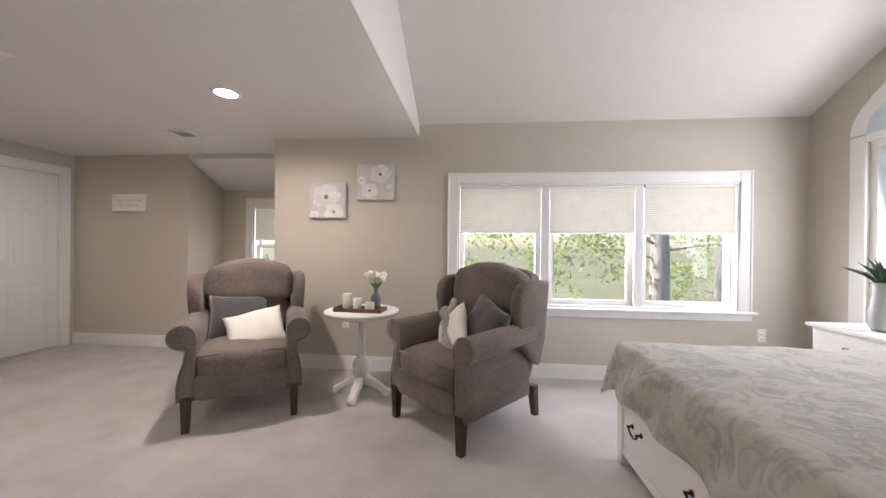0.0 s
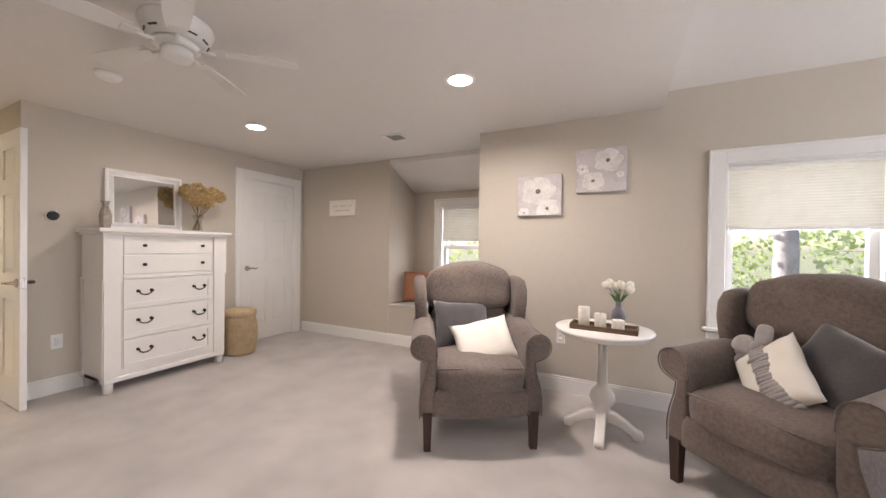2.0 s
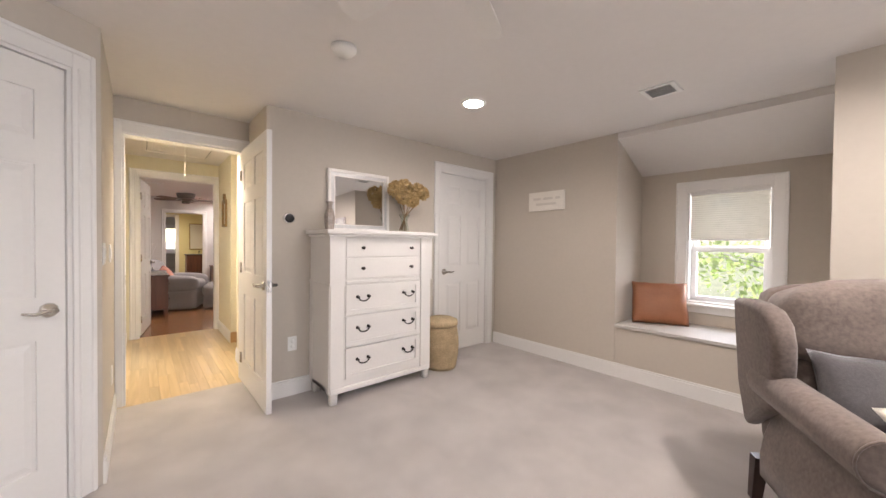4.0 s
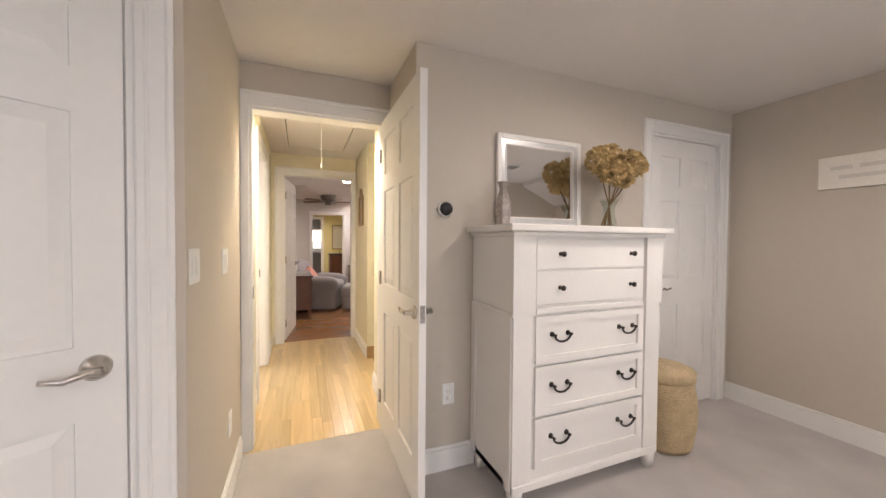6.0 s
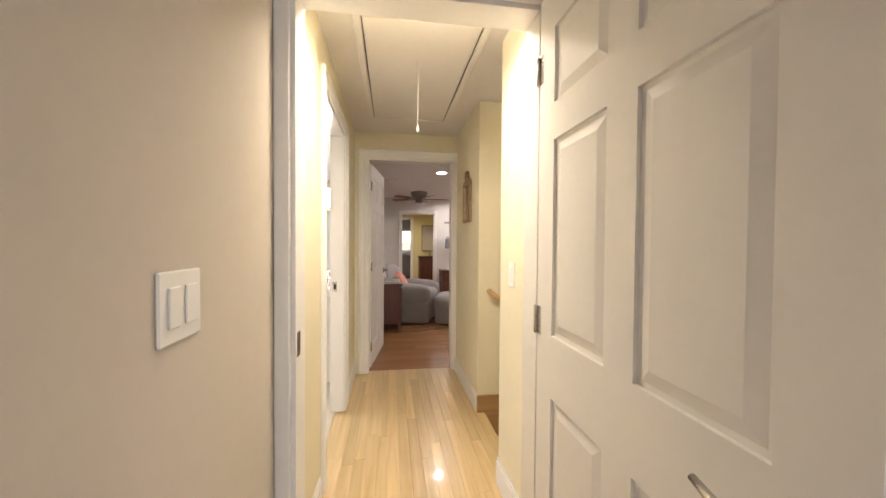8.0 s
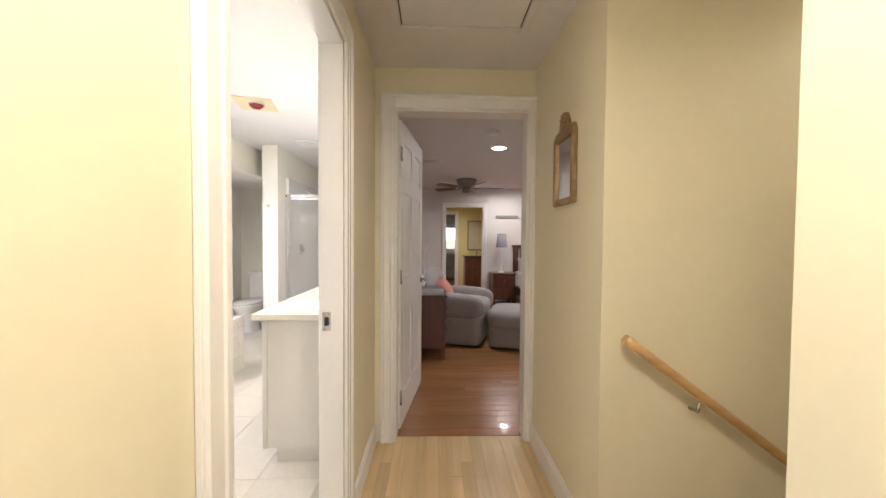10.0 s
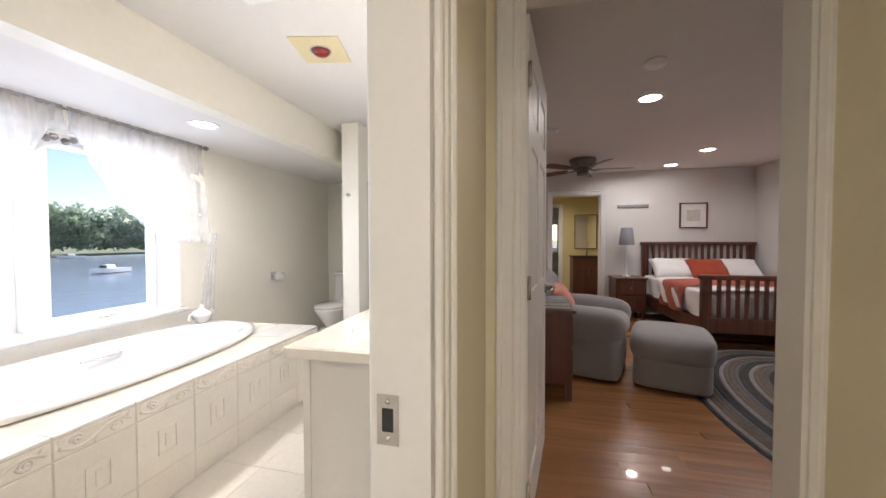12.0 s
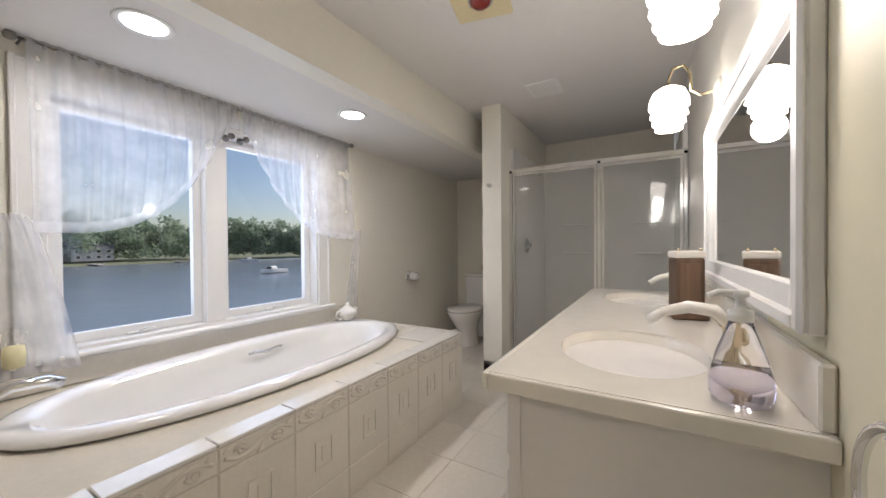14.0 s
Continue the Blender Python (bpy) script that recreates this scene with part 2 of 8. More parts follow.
def tube(bm, pts, r, seg=8, cap=True, radii=None):
    """A round bar along a line of points."""
    pts = [Vector(p) for p in pts]
    rings, up = [], Vector((0, 0, 1))
    side = None
    for i, p in enumerate(pts):
        d = (pts[min(i + 1, len(pts) - 1)] - pts[max(i - 1, 0)]).normalized()
        if side is None:
            side = d.cross(up) if abs(d.z) < 0.95 else d.cross(Vector((1, 0, 0)))
        side = (side - d * side.dot(d)).normalized()
        top = d.cross(side)
        rr = radii[i] if radii else r
        rings.append([bm.verts.new(p + rr * (math.cos(2 * math.pi * k / seg) * side + math.sin(2 * math.pi * k / seg) * top)) for k in range(seg)])
    for a, b in zip(rings, rings[1:]):
        for k in range(seg):
            f = bm.faces.new((a[k], a[(k + 1) % seg], b[(k + 1) % seg], b[k]))
            f.smooth = True
    if cap:
        bm.faces.new(rings[0][::-1])
        bm.faces.new(rings[-1])


def soft_box(bm, sx, sy, sz, m=None, puff=0.25, e=3.2, n=14, lump=0.0, seed=0.0):
    """A stuffed body: a rounded box with bulging faces. Centre at the origin before m."""
    tmp = bmesh.new()
    bmesh.ops.create_cube(tmp, size=2)
    bmesh.ops.subdivide_edges(tmp, edges=tmp.edges[:], cuts=n - 1, use_grid_fill=True)
    for v in tmp.verts:
        p = v.co.copy()
        q = (abs(p.x) ** e + abs(p.y) ** e + abs(p.z) ** e) ** (1 / e)
        p = p.lerp(p / q, 0.85)
        c = (1 - abs(p.x) ** 2), (1 - abs(p.y) ** 2), (1 - abs(p.z) ** 2)
        w = Vector((p.x * (1 + puff * max(c[1], 0) * max(c[2], 0) * 0.3), p.y * (1 + puff * max(c[0], 0) * max(c[2], 0) * 0.3), p.z * (1 + puff * max(c[0], 0) * max(c[1], 0))))
        v.co = Vector((w.x * sx / 2, w.y * sy / 2, w.z * sz / 2))
        if lump:
            v.co += lump * noise.noise_vector(v.co * 7 + Vector((seed, 2 * seed, 0)))
    for f in tmp.faces:
        f.smooth = True
    join(bm, tmp, m)


def pillow_shape(bm, w, h, t, m=None, n=16, ears=0.08, lump=0.006, seed=0.0):
    """A square cushion with pinched corners; lies in the local xz plane, thick along y."""
    tmp = bmesh.new()
    grid = {}
    for side in (-1, 1):
        for i in range(n + 1):
            for j in range(n + 1):
                u, v = 2 * i / n - 1, 2 * j / n - 1
                edge = i in (0, n) or j in (0, n)
                if edge and side == 1:
                    grid[side, i, j] = grid[-1, i, j]
                    continue
                pinch = 1 - ears * (1 - u * u) * abs(v) ** 3, 1 - ears * (1 - v * v) * abs(u) ** 3
                x, z = u * w / 2 * pinch[1], v * h / 2 * pinch[0]
                y = side * t / 2 * (max(0, (1 - u ** 4) * (1 - v ** 4))) ** 0.6
                p = Vector((x, y, z))
                p += lump * noise.noise_vector(p * 9 + Vector((seed, seed, 0)))
                grid[side, i, j] = tmp.verts.new(p)
    for side in (-1, 1):
        for i in range(n):
            for j in range(n):
                q = [grid[side, i, j], grid[side, i + 1, j], grid[side, i + 1, j + 1], grid[side, i, j + 1]]
                try:
                    f = tmp.faces.new(q if side == -1 else q[::-1])
                    f.smooth = True
                except ValueError:
                    pass
    join(bm, tmp, m)


def part(name, bm, mat, parent=None, label=""):
    me = bpy.data.meshes.new(name)
    bm.normal_update()
    bm.to_mesh(me)
    bm.free()
    me.materials.append(mat)
    ob = new(name, me)
    if parent is not None:
        ob.parent = parent
    if label:
        tagged(ob, label)
    return ob


def thing(name, m, label, category, group="", kind=""):
    ob = new(name)
    ob.empty_display_size = 0.1
    ob.matrix_world = m
    return tagged(ob, label, category, group, kind)


def solo(name, bm, mat, label, category, kind="", group="", m=None):
    ob = part(name, bm, mat)
    if m is not None:
        ob.matrix_world = m
    return tagged(ob, label, category, group, kind)


def B(*boxes, bevel=0.0, seg=1):
    bm = bmesh.new()
    for b in boxes:
        box(bm, *b, bevel=bevel, seg=seg)
    return bm


def wall(name, axis, at, thick, u0, u1, z0, z1, holes, mat, label, m=None):
    """A wall in the plane axis = at, reaching at + thick, with openings (u0, u1, z0, z1) through it."""
    us = sorted({u0, u1, *[h[0] for h in holes], *[h[1] for h in holes]})
    zs = sorted({z0, z1, *[h[2] for h in holes], *[h[3] for h in holes]})
    bm = bmesh.new()
    a, b = min(at, at + thick), max(at, at + thick)
    for p, q in zip(us, us[1:]):
        start = None
        spans = []
        for r, s in zip(zs, zs[1:]):
            mid = (p + q) / 2, (r + s) / 2
            if any(h[0] < mid[0] < h[1] and h[2] < mid[1] < h[3] for h in holes):
                start = None
                continue
            if start is not None and abs(spans[-1][1] - r) < 1e-9:
                spans[-1][1] = s
            else:
                spans.append([r, s])
            start = r
        for r, s in spans:
            box(bm, *((a, b, p, q, r, s) if axis == "x" else (p, q, a, b, r, s)))
    return solo(name, bm, mat, label, "wall", "structure", m=m)

# ---- the shell: bedroom ----
C = 2.31
floor_bedroom = solo("floor_bedroom", B((-5.44, 3.2, -2.2, 4.8, -0.12, 0)), M_CARPET, "light grey cut-pile carpet with brushed tracks", "carpet", "structure")
wall("wall_north", "y", 3.55, 0.15, -2.0, 3.15, 0, 2.5, [(-0.13, 2.43, 0.67, 1.85)], M_WALL, "greige painted wall with a triple window")
wall("wall_dormer_side", "x", -2.0, 0.15, 3.70, 4.80, 0, 2.5, [], M_WALL, "greige painted side wall of the dormer")
wall("wall_dormer_back", "y", 4.65, 0.15, -3.53, -1.85, 0, 2.2, [(-2.97, -2.35, 0.70, 1.78)], M_WALL, "greige painted dormer wall with a window")
wall("wall_sign", "y", 4.04, 0.15, -5.04, -3.53, 0, 2.5, [], M_WALL, "greige painted wall beside the window seat")
wall("wall_dormer_cheek", "x", -3.38, -0.15, 4.04, 4.65, 0, 2.5, [], M_WALL, "greige painted cheek of the dormer")
wall("wall_west", "x", -4.89, -0.15, 1.36, 4.04, 0, 2.5, [(3.12, 3.90, 0, 2.06)], M_WALL, "greige painted wall with a closet door")
wall("wall_jog", "y", 1.36, 0.10, -5.47, -5.04, 0, 2.5, [], M_WALL, "greige painted return beside the hall door")
wall("wall_hall_door", "x", -5.47, -0.12, 0.46, 1.46, 0, 2.5, [(0.51, 1.32, 0, 2.06)], M_WALL, "greige painted wall over the hall door")
wall("wall_switches", "y", 0.47, -0.10, -5.47, -4.40, 0, 2.5, [], M_WALL, "greige painted wall with light switches")
DIAG = pose(-4.40, 0.47, 0, 0, 0, -54)
wall("wall_diagonal", "y", 0, -0.12, 0.0, 1.5, 0, 2.5, [(0.115, 0.885, 0, 2.06)], M_WALL, "greige painted diagonal wall with a closet door", m=DIAG)
wall("wall_south_west", "x", -3.52, -0.12, -2.2, -0.72, 0, 2.5, [], M_WALL, "greige painted wall")
wall("wall_south", "y", -2.2, -0.12, -3.64, 3.15, 0, 2.6, [], M_WALL, "greige painted wall")
wall("wall_east", "x", 3.0, 0.15, -2.32, 3.55, 0, 3.9, [(0.95, 3.08, 0.66, 2.62)], M_WALL, "greige painted gable wall with an arched window")
_bm = B((-5.465, -0.515, -2.3, 4.04, C, C + 0.25))
solo("ceiling_bedroom", _bm, M_CEIL, "flat off-white painted ceiling", "ceiling", "structure")
# dormer slope
_bm = bmesh.new()
_v = [_bm.verts.new(p) for p in ((-3.38, 4.04, 2.255), (-2.0, 4.04, 2.255), (-2.0, 4.65, 1.975), (-3.38, 4.65, 1.975), (-3.38, 4.04, 2.5), (-2.0, 4.04, 2.5), (-2.0, 4.65, 2.3), (-3.38, 4.65, 2.3))]
for _q in ((0, 1, 2, 3), (7, 6, 5, 4), (0, 4, 5, 1), (1, 5, 6, 2), (2, 6, 7, 3), (3, 7, 4, 0)):
    _bm.faces.new([_v[i] for i in _q])
solo("ceiling_dormer", _bm, M_CEIL, "sloped off-white ceiling of the dormer", "ceiling", "structure")
# vaulted ceiling over the bed
_bm = bmesh.new()
_prof = [(3.75, 2.33), (3.55, 2.43), (0.85, 3.80), (-2.25, 2.43), (-2.25, 2.6), (0.85, 3.97), (3.75, 2.6)]
_a = [_bm.verts.new((-0.515, y, z)) for y, z in _prof]
_b = [_bm.verts.new((3.15, y, z)) for y, z in _prof]
for i in range(len(_prof)):
    j = (i + 1) % len(_prof)
    _bm.faces.new((_a[i], _a[j], _b[j], _b[i]))
solo("ceiling_vault", _bm, M_CEIL, "vaulted off-white ceiling over the bed", "ceiling", "structure")
solo("wall_soffit", B((-0.66, -0.517, -2.3, 3.548, C + 0.002, 3.97)), M_CEIL, "off-white side face between the flat and the vaulted ceiling", "wall", "structure")

# ---- the shell: hall and stairs ----
HY0, HY1, HX = 0.475, 1.46, -7.78
wall("wall_hall_bath", "y", HY0, -0.09, -7.90, -5.59, 0, 2.5, [(-7.05, -6.225, 0, 2.06)], M_HALL, "cream painted hall wall with the bathroom door")
wall("wall_hall_mirror", "y", HY1, 0.12, -7.78, -6.89, 0, 2.5, [], M_HALL, "cream painted hall wall with a small mirror")
wall("wall_hall_near", "y", 1.385, 0.195, -6.13, -5.59, 0, 2.5, [], M_HALL, "cream painted hall wall beside the stairs")
wall("wall_stair_far", "x", -6.89, -0.12, 1.58, 5.0, -2.8, 2.5, [], M_HALL, "cream painted stair wall with a handrail")
wall("wall_stair_near", "x", -6.13, 0.12, 1.58, 5.0, -2.8, 2.5, [], M_HALL, "cream painted stair wall")
wall("wall_stair_end", "y", 5.0, 0.12, -7.0, -5.96, -2.8, 2.5, [], M_HALL, "cream painted stair end wall")
wall("wall_hall_end", "x", HX, -0.12, 0.455, 1.58, 0, 2.5, [(0.59, 1.43, 0, 2.07)], M_HALL, "cream painted wall with the second bedroom door")
solo("ceiling_hall", B((-7.80, -5.47, 0.40, 5.1, C, C + 0.2)), M_CEIL, "cream-lit hall ceiling", "ceiling", "structure")
# ---- the shell: bathroom ----
BY = -2.12
wall("wall_bath_south", "y", BY, -0.16, -11.2, -6.1, 0, 2.5, [(-8.74, -7.28, 0.655, 1.84)], M_BATHWALL, "pale cream bathroom wall with a double window")
wall("wall_bath_east", "x", -6.15, 0.12, -2.28, 0.36, 0, 2.5, [], M_BATHWALL, "pale cream bathroom wall")
wall("wall_bath_west", "x", -11.08, -0.12, -2.28, 0.36, 0, 2.5, [], M_BATHWALL, "pale cream wall behind the toilet")
wall("wall_bath_north", "y", 0.385, 0.085, -11.2, -7.90, 0, 2.5, [], M_BATHWALL, "pale cream bathroom wall behind the vanity")
wall("wall_wing", "y", -1.09, 0.17, -11.08, -9.62, 0, 2.31, [], M_BATHWALL, "pale cream wing wall between toilet and shower")
solo("floor_bath", B((-11.2, -6.1, -2.28, 0.41, -0.12, -0.004)), material("bath_grout", (0.6, 0.55, 0.47), 0.8), "beige tiled bathroom floor", "floor", "structure")
solo("ceiling_bath", B((-11.2, -6.1, -1.24, 0.41, C, C + 0.2)), M_CEIL, "white bathroom ceiling", "ceiling", "structure")
solo("ceiling_bath_low", B((-11.2, -6.1, -2.28, -1.36, 2.0, 2.3)), M_CEIL, "lowered white ceiling over the bathtub", "ceiling", "structure")
solo("wall_bath_beam", B((-11.08, -6.15, -1.36, -1.24, 2.0, 2.31)), M_BATHWALL, "pale cream drop beam over the bathtub", "wall", "structure")
# ---- the shell: second bedroom ----
RX, RY0, RY1 = -12.83, -0.1, 4.05
wall("wall_room_west", "x", RX, -0.12, -1.3, 4.2, 0, 2.5, [(1.07, 1.86, 0, 1.95)], M_ROOM2, "warm white wall behind the bed")
wall("wall_room_north", "y", RY1, 0.12, -12.95, -7.78, 0, 2.5, [], M_ROOM2, "warm white bedroom wall")
wall("wall_room_south", "y", 0.50, -0.12, -12.83, -11.2, 0, 2.5, [], M_ROOM2, "warm white bedroom wall")
wall("wall_room_south_near", "y", 0.50, -0.045, -11.2, -7.9, 0, 2.5, [], M_ROOM2, "warm white bedroom wall")
wall("wall_room_east", "x", -7.78, -0.12, 1.58, 4.17, 0, 2.5, [], M_ROOM2, "warm white bedroom wall")
solo("ceiling_room", B((-12.95, -7.80, 0.4, 4.17, C, C + 0.2)), M_CEIL, "white bedroom ceiling", "ceiling", "structure")
# bathroom beyond the second bedroom, and the room after it
M_FARYELLOW = material("soft_yellow_wall_paint", (0.70, 0.62, 0.33), 0.6, var=0.03, scale=1.2, fine=30, spec=0.3)
wall("wall_far_room_west", "x", -18.6, -0.12, -1.0, 2.6, 0, 2.5, [(0.35, 1.75, 0.85, 1.75)], M_ROOM2, "white wall of the far room with a bright window")
wall("wall_far_room_north", "y", 2.4, 0.12, -18.6, -15.32, 0, 2.5, [], M_ROOM2, "white wall of the far room")
wall("wall_far_room_south", "y", -1.0, -0.12, -18.6, -15.32, 0, 2.5, [], M_ROOM2, "white wall of the far room")
solo("ceiling_far_room", B((-18.7, -15.32, -1.1, 2.52, C, C + 0.2)), M_CEIL, "white ceiling of the far room", "ceiling", "structure")
solo("floor_far_room", B((-18.7, -15.3, -1.1, 2.52, -0.12, -0.012)), M_OAK_ROOM, "oak floor of the far room", "floor", "structure")
wall("wall_far_bath", "x", -15.2, -0.12, -1.0, 2.6, 0, 2.5, [(0.82, 1.44, 0, 1.97)], M_FARYELLOW, "yellow wall of the far bathroom with a doorway")
wall("wall_far_bath_north", "y", 2.4, 0.12, -15.2, -12.95, 0, 2.5, [], M_FARYELLOW, "yellow wall of the far bathroom")
wall("wall_far_bath_south", "y", -1.0, -0.12, -15.2, -12.95, 0, 2.5, [], M_FARYELLOW, "yellow wall of the far bathroom")
solo("ceiling_far_bath", B((-15.3, -12.95, -1.1, 2.52, C, C + 0.2)), M_CEIL, "cream ceiling of the far bathroom", "ceiling", "structure")
solo("floor_hall", B((-7.84, -5.44, 0.40, 1.52, -0.12, -0.012)), M_OAK_HALL, "honey oak strip floor of the hall", "floor", "structure")
solo("floor_room", B((-15.3, -7.84, -1.1, 4.17, -0.12, -0.012)), M_OAK_ROOM, "amber oak strip floor of the second bedroom", "floor", "structure")

# ---- doors, casings, windows, baseboards ----


def raised(bm, x0, x1, z0, z1, y0, y1, inset):
    """A raised field: a plate from y0 to y1 whose front is smaller by inset."""
    i = inset
    v = [bm.verts.new(p) for p in ((x0, y0, z0), (x1, y0, z0), (x1, y0, z1), (x0, y0, z1), (x0 + i, y1, z0 + i), (x1 - i, y1, z0 + i), (x1 - i, y1, z1 - i), (x0 + i, y1, z1 - i))]
    for q in ((4, 5, 6, 7), (0, 1, 5, 4), (1, 2, 6, 5), (2, 3, 7, 6), (3, 0, 4, 7)):
        bm.faces.new([v[k] for k in q])


def lever(parent, x, z, y, side, way):
    """A nickel lever on a round rose; side: -1 or 1 along y; way: -1 or 1 along x."""
    bm = bmesh.new()
    lathe(bm, [(0.0, 0.0), (0.033, 0.0), (0.033, 0.006), (0.026, 0.012), (0.014, 0.016), (0.012, 0.05), (0.0, 0.052)], 20, pose(x, y, z, -90 * side, 0, 0))
    h = part("door_handle", bm, M_CHROME, parent, "brushed nickel lever handle")
    bm = bmesh.new()
    tube(bm, [(x, y + side * 0.048, z), (x + way * 0.03, y + side * 0.052, z + 0.003), (x + way * 0.07, y + side * 0.05, z - 0.006), (x + way * 0.11, y + side * 0.047, z + 0.004)], 0.008, 10, radii=[0.011, 0.010, 0.008, 0.006])
    part("lever", bm, M_CHROME, h)


def panel_door(name, m, w, h, label, handle_sides=(-1, 1), latch=True, hinges=True, mat=None):
    """A six-panel door; hinge edge at x = 0, from y = 0 to 0.035."""
    mat = mat or M_DOOR
    ob = thing(name, m, label, "door", kind="structure")
    t, st = 0.035, 0.105
    rows = [(0.22, 0.80), (0.99, 1.58), (1.69, h - 0.13)]
    cols = [(st, w / 2 - 0.05), (w / 2 + 0.05, w - st)]
    bm = bmesh.new()
    xs = [0.003, *[c for p in cols for c in p], w - 0.003]
    for a, b in ((xs[0], xs[1]), (xs[2], xs[3]), (xs[4], xs[5])):
        box(bm, a, b, 0, t, 0.012, h)
    zs = [0.012, *[c for p in rows for c in p], h]
    for a, b in cols:
        for k in range(0, len(zs), 2):
            box(bm, a, b, 0.0, t, zs[k], zs[k + 1])
    part("slab", bm, mat, ob)
    for a, b in cols:
        for c, d in rows:
            bm = bmesh.new()
            box(bm, a, b, 0.010, t - 0.010, c, d)
            for s in (0, 1):
                e0, e1 = (0.010, 0.002) if s == 0 else (t - 0.010, t - 0.002)
                raised(bm, a + 0.012, b - 0.012, c + 0.012, d - 0.012, e0, e1, 0.028)
            part("panel", bm, mat, ob)
    for s in handle_sides:
        lever(ob, w - 0.065, 0.93, 0 if s < 0 else t, s, -1)
    if latch:
        part("latch_plate", B((w - 0.004, w - 0.001, 0.006, t - 0.006, 0.89, 0.97)), M_CHROME, ob)
    if hinges:
        for z in (0.22, 1.02, h - 0.22):
            bm = bmesh.new()
            lathe(bm, [(0.007, 0), (0.007, 0.09)], 10, pose(0.0, -0.004, z - 0.045))
            box(bm, 0.0, 0.03, -0.0015, 0.0, z - 0.045, z + 0.045)
            part("hinge", bm, M_CHROME, ob)
    return ob


def casing(name, m, w, h, depth, label, cw=0.09, lining=0.02, sides=(-1, 1), left=True, left_w=None, mat=None):
    """A door frame: jamb lining through the wall and casings. Opening from x = 0 to w, wall from y = 0 to depth."""
    mat = mat or M_TRIM
    ob = thing(name, m, label, "door frame", kind="structure")
    part("jamb", B((0, lining, 0.001, depth - 0.001, 0, h)), mat, ob)
    part("jamb", B((w - lining, w, 0.001, depth - 0.001, 0, h)), mat, ob)
    part("head_jamb", B((lining, w - lining, 0.001, depth - 0.001, h - lining, h)), mat, ob)
    lw = left_w or cw
    for s in sides:
        def prof(u0, u1, z0, z1, th):
            return (u0, u1, -th, 0.0, z0, z1) if s < 0 else (u0, u1, depth, depth + th, z0, z1)
        for name2, a, b, inner in (("casing", 0.006 - lw, 0.006, 1), ("casing", w - 0.006, w - 0.006 + cw, -1)):
            bm = bmesh.new()
            box(bm, *prof(a, b, 0, h + cw - 0.006, 0.014), bevel=0.003)
            if b - a > 0.05:
                if inner > 0:
                    box(bm, *prof(a + 0.001, a + 0.022, 0, h + cw - 0.007, 0.022), bevel=0.005)
                    box(bm, *prof(b - 0.030, b - 0.018, 0, h - 0.0, 0.018), bevel=0.004)
                else:
                    box(bm, *prof(b - 0.022, b - 0.001, 0, h + cw - 0.007, 0.022), bevel=0.005)
                    box(bm, *prof(a + 0.018, a + 0.030, 0, h - 0.0, 0.018), bevel=0.004)
            part(name2, bm, mat, ob)
        bm = bmesh.new()
        box(bm, *prof(0.006, w - 0.006, h - 0.006, h + cw - 0.006, 0.0142), bevel=0.003)
        box(bm, *prof(0.006 - lw * 0.7, w + cw * 0.7, h + cw - 0.028, h + cw - 0.0065, 0.0222), bevel=0.005)
        part("head_casing", bm, mat, ob)
    return ob


# hall door: wall from x -5.47 to -5.59; local x runs along +y, local y along -x
M_HD = pose(-5.47, 0.51, 0, 0, 0, 90)
casing("door_frame_hall", M_HD, 0.81, 2.06, 0.12, "white painted frame of the hall door", left_w=0.045)
panel_door("door_hall", pose(-5.452, 1.33, 0, 0, 0, 0) @ pose(0, -0.035, 0), 0.83, 2.045, "open white six-panel door with nickel lever beside the hallway")
casing("door_frame_closet", pose(-4.89, 3.12, 0, 0, 0, 90), 0.78, 2.06, 0.15, "white painted frame of the closet door", sides=(-1,))
panel_door("door_closet", pose(-4.91, 3.88, 0, 0, 0, -90), 0.74, 2.035, "closed white six-panel closet door with nickel lever", handle_sides=(1,)).matrix_world = pose(-4.945, 3.88, 0, 0, 0, -90)
casing("door_frame_diagonal", DIAG @ pose(0.885, 0, 0, 0, 0, 180), 0.77, 2.06, 0.12, "white painted frame of the diagonal closet door", sides=(-1,))
panel_door("door_diagonal", DIAG @ pose(0.865, -0.012, 0, 0, 0, 180), 0.73, 2.035, "closed white six-panel door on the diagonal wall", handle_sides=(-1,))
casing("door_frame_bath", pose(-7.05, 0.385, 0), 0.825, 2.06, 0.09, "white painted frame of the bathroom door", cw=0.085)
casing("door_frame_room", pose(-7.78, 0.59, 0, 0, 0, 90), 0.84, 2.07, 0.12, "white painted frame of the second bedroom door", cw=0.085, mat=M_TRIM)
casing("door_frame_far_room", pose(-15.2, 0.82, 0, 0, 0, 90), 0.62, 1.97, 0.12, "white painted frame of the far room", cw=0.07)
panel_door("door_room", pose(-7.905, 0.622, 0, 0, 0, 172), 0.80, 2.04, "open white six-panel door of the second bedroom")
casing("door_frame_far", pose(-12.83, 1.07, 0, 0, 0, 90), 0.79, 1.95, 0.12, "white painted frame of the far bathroom", cw=0.07)
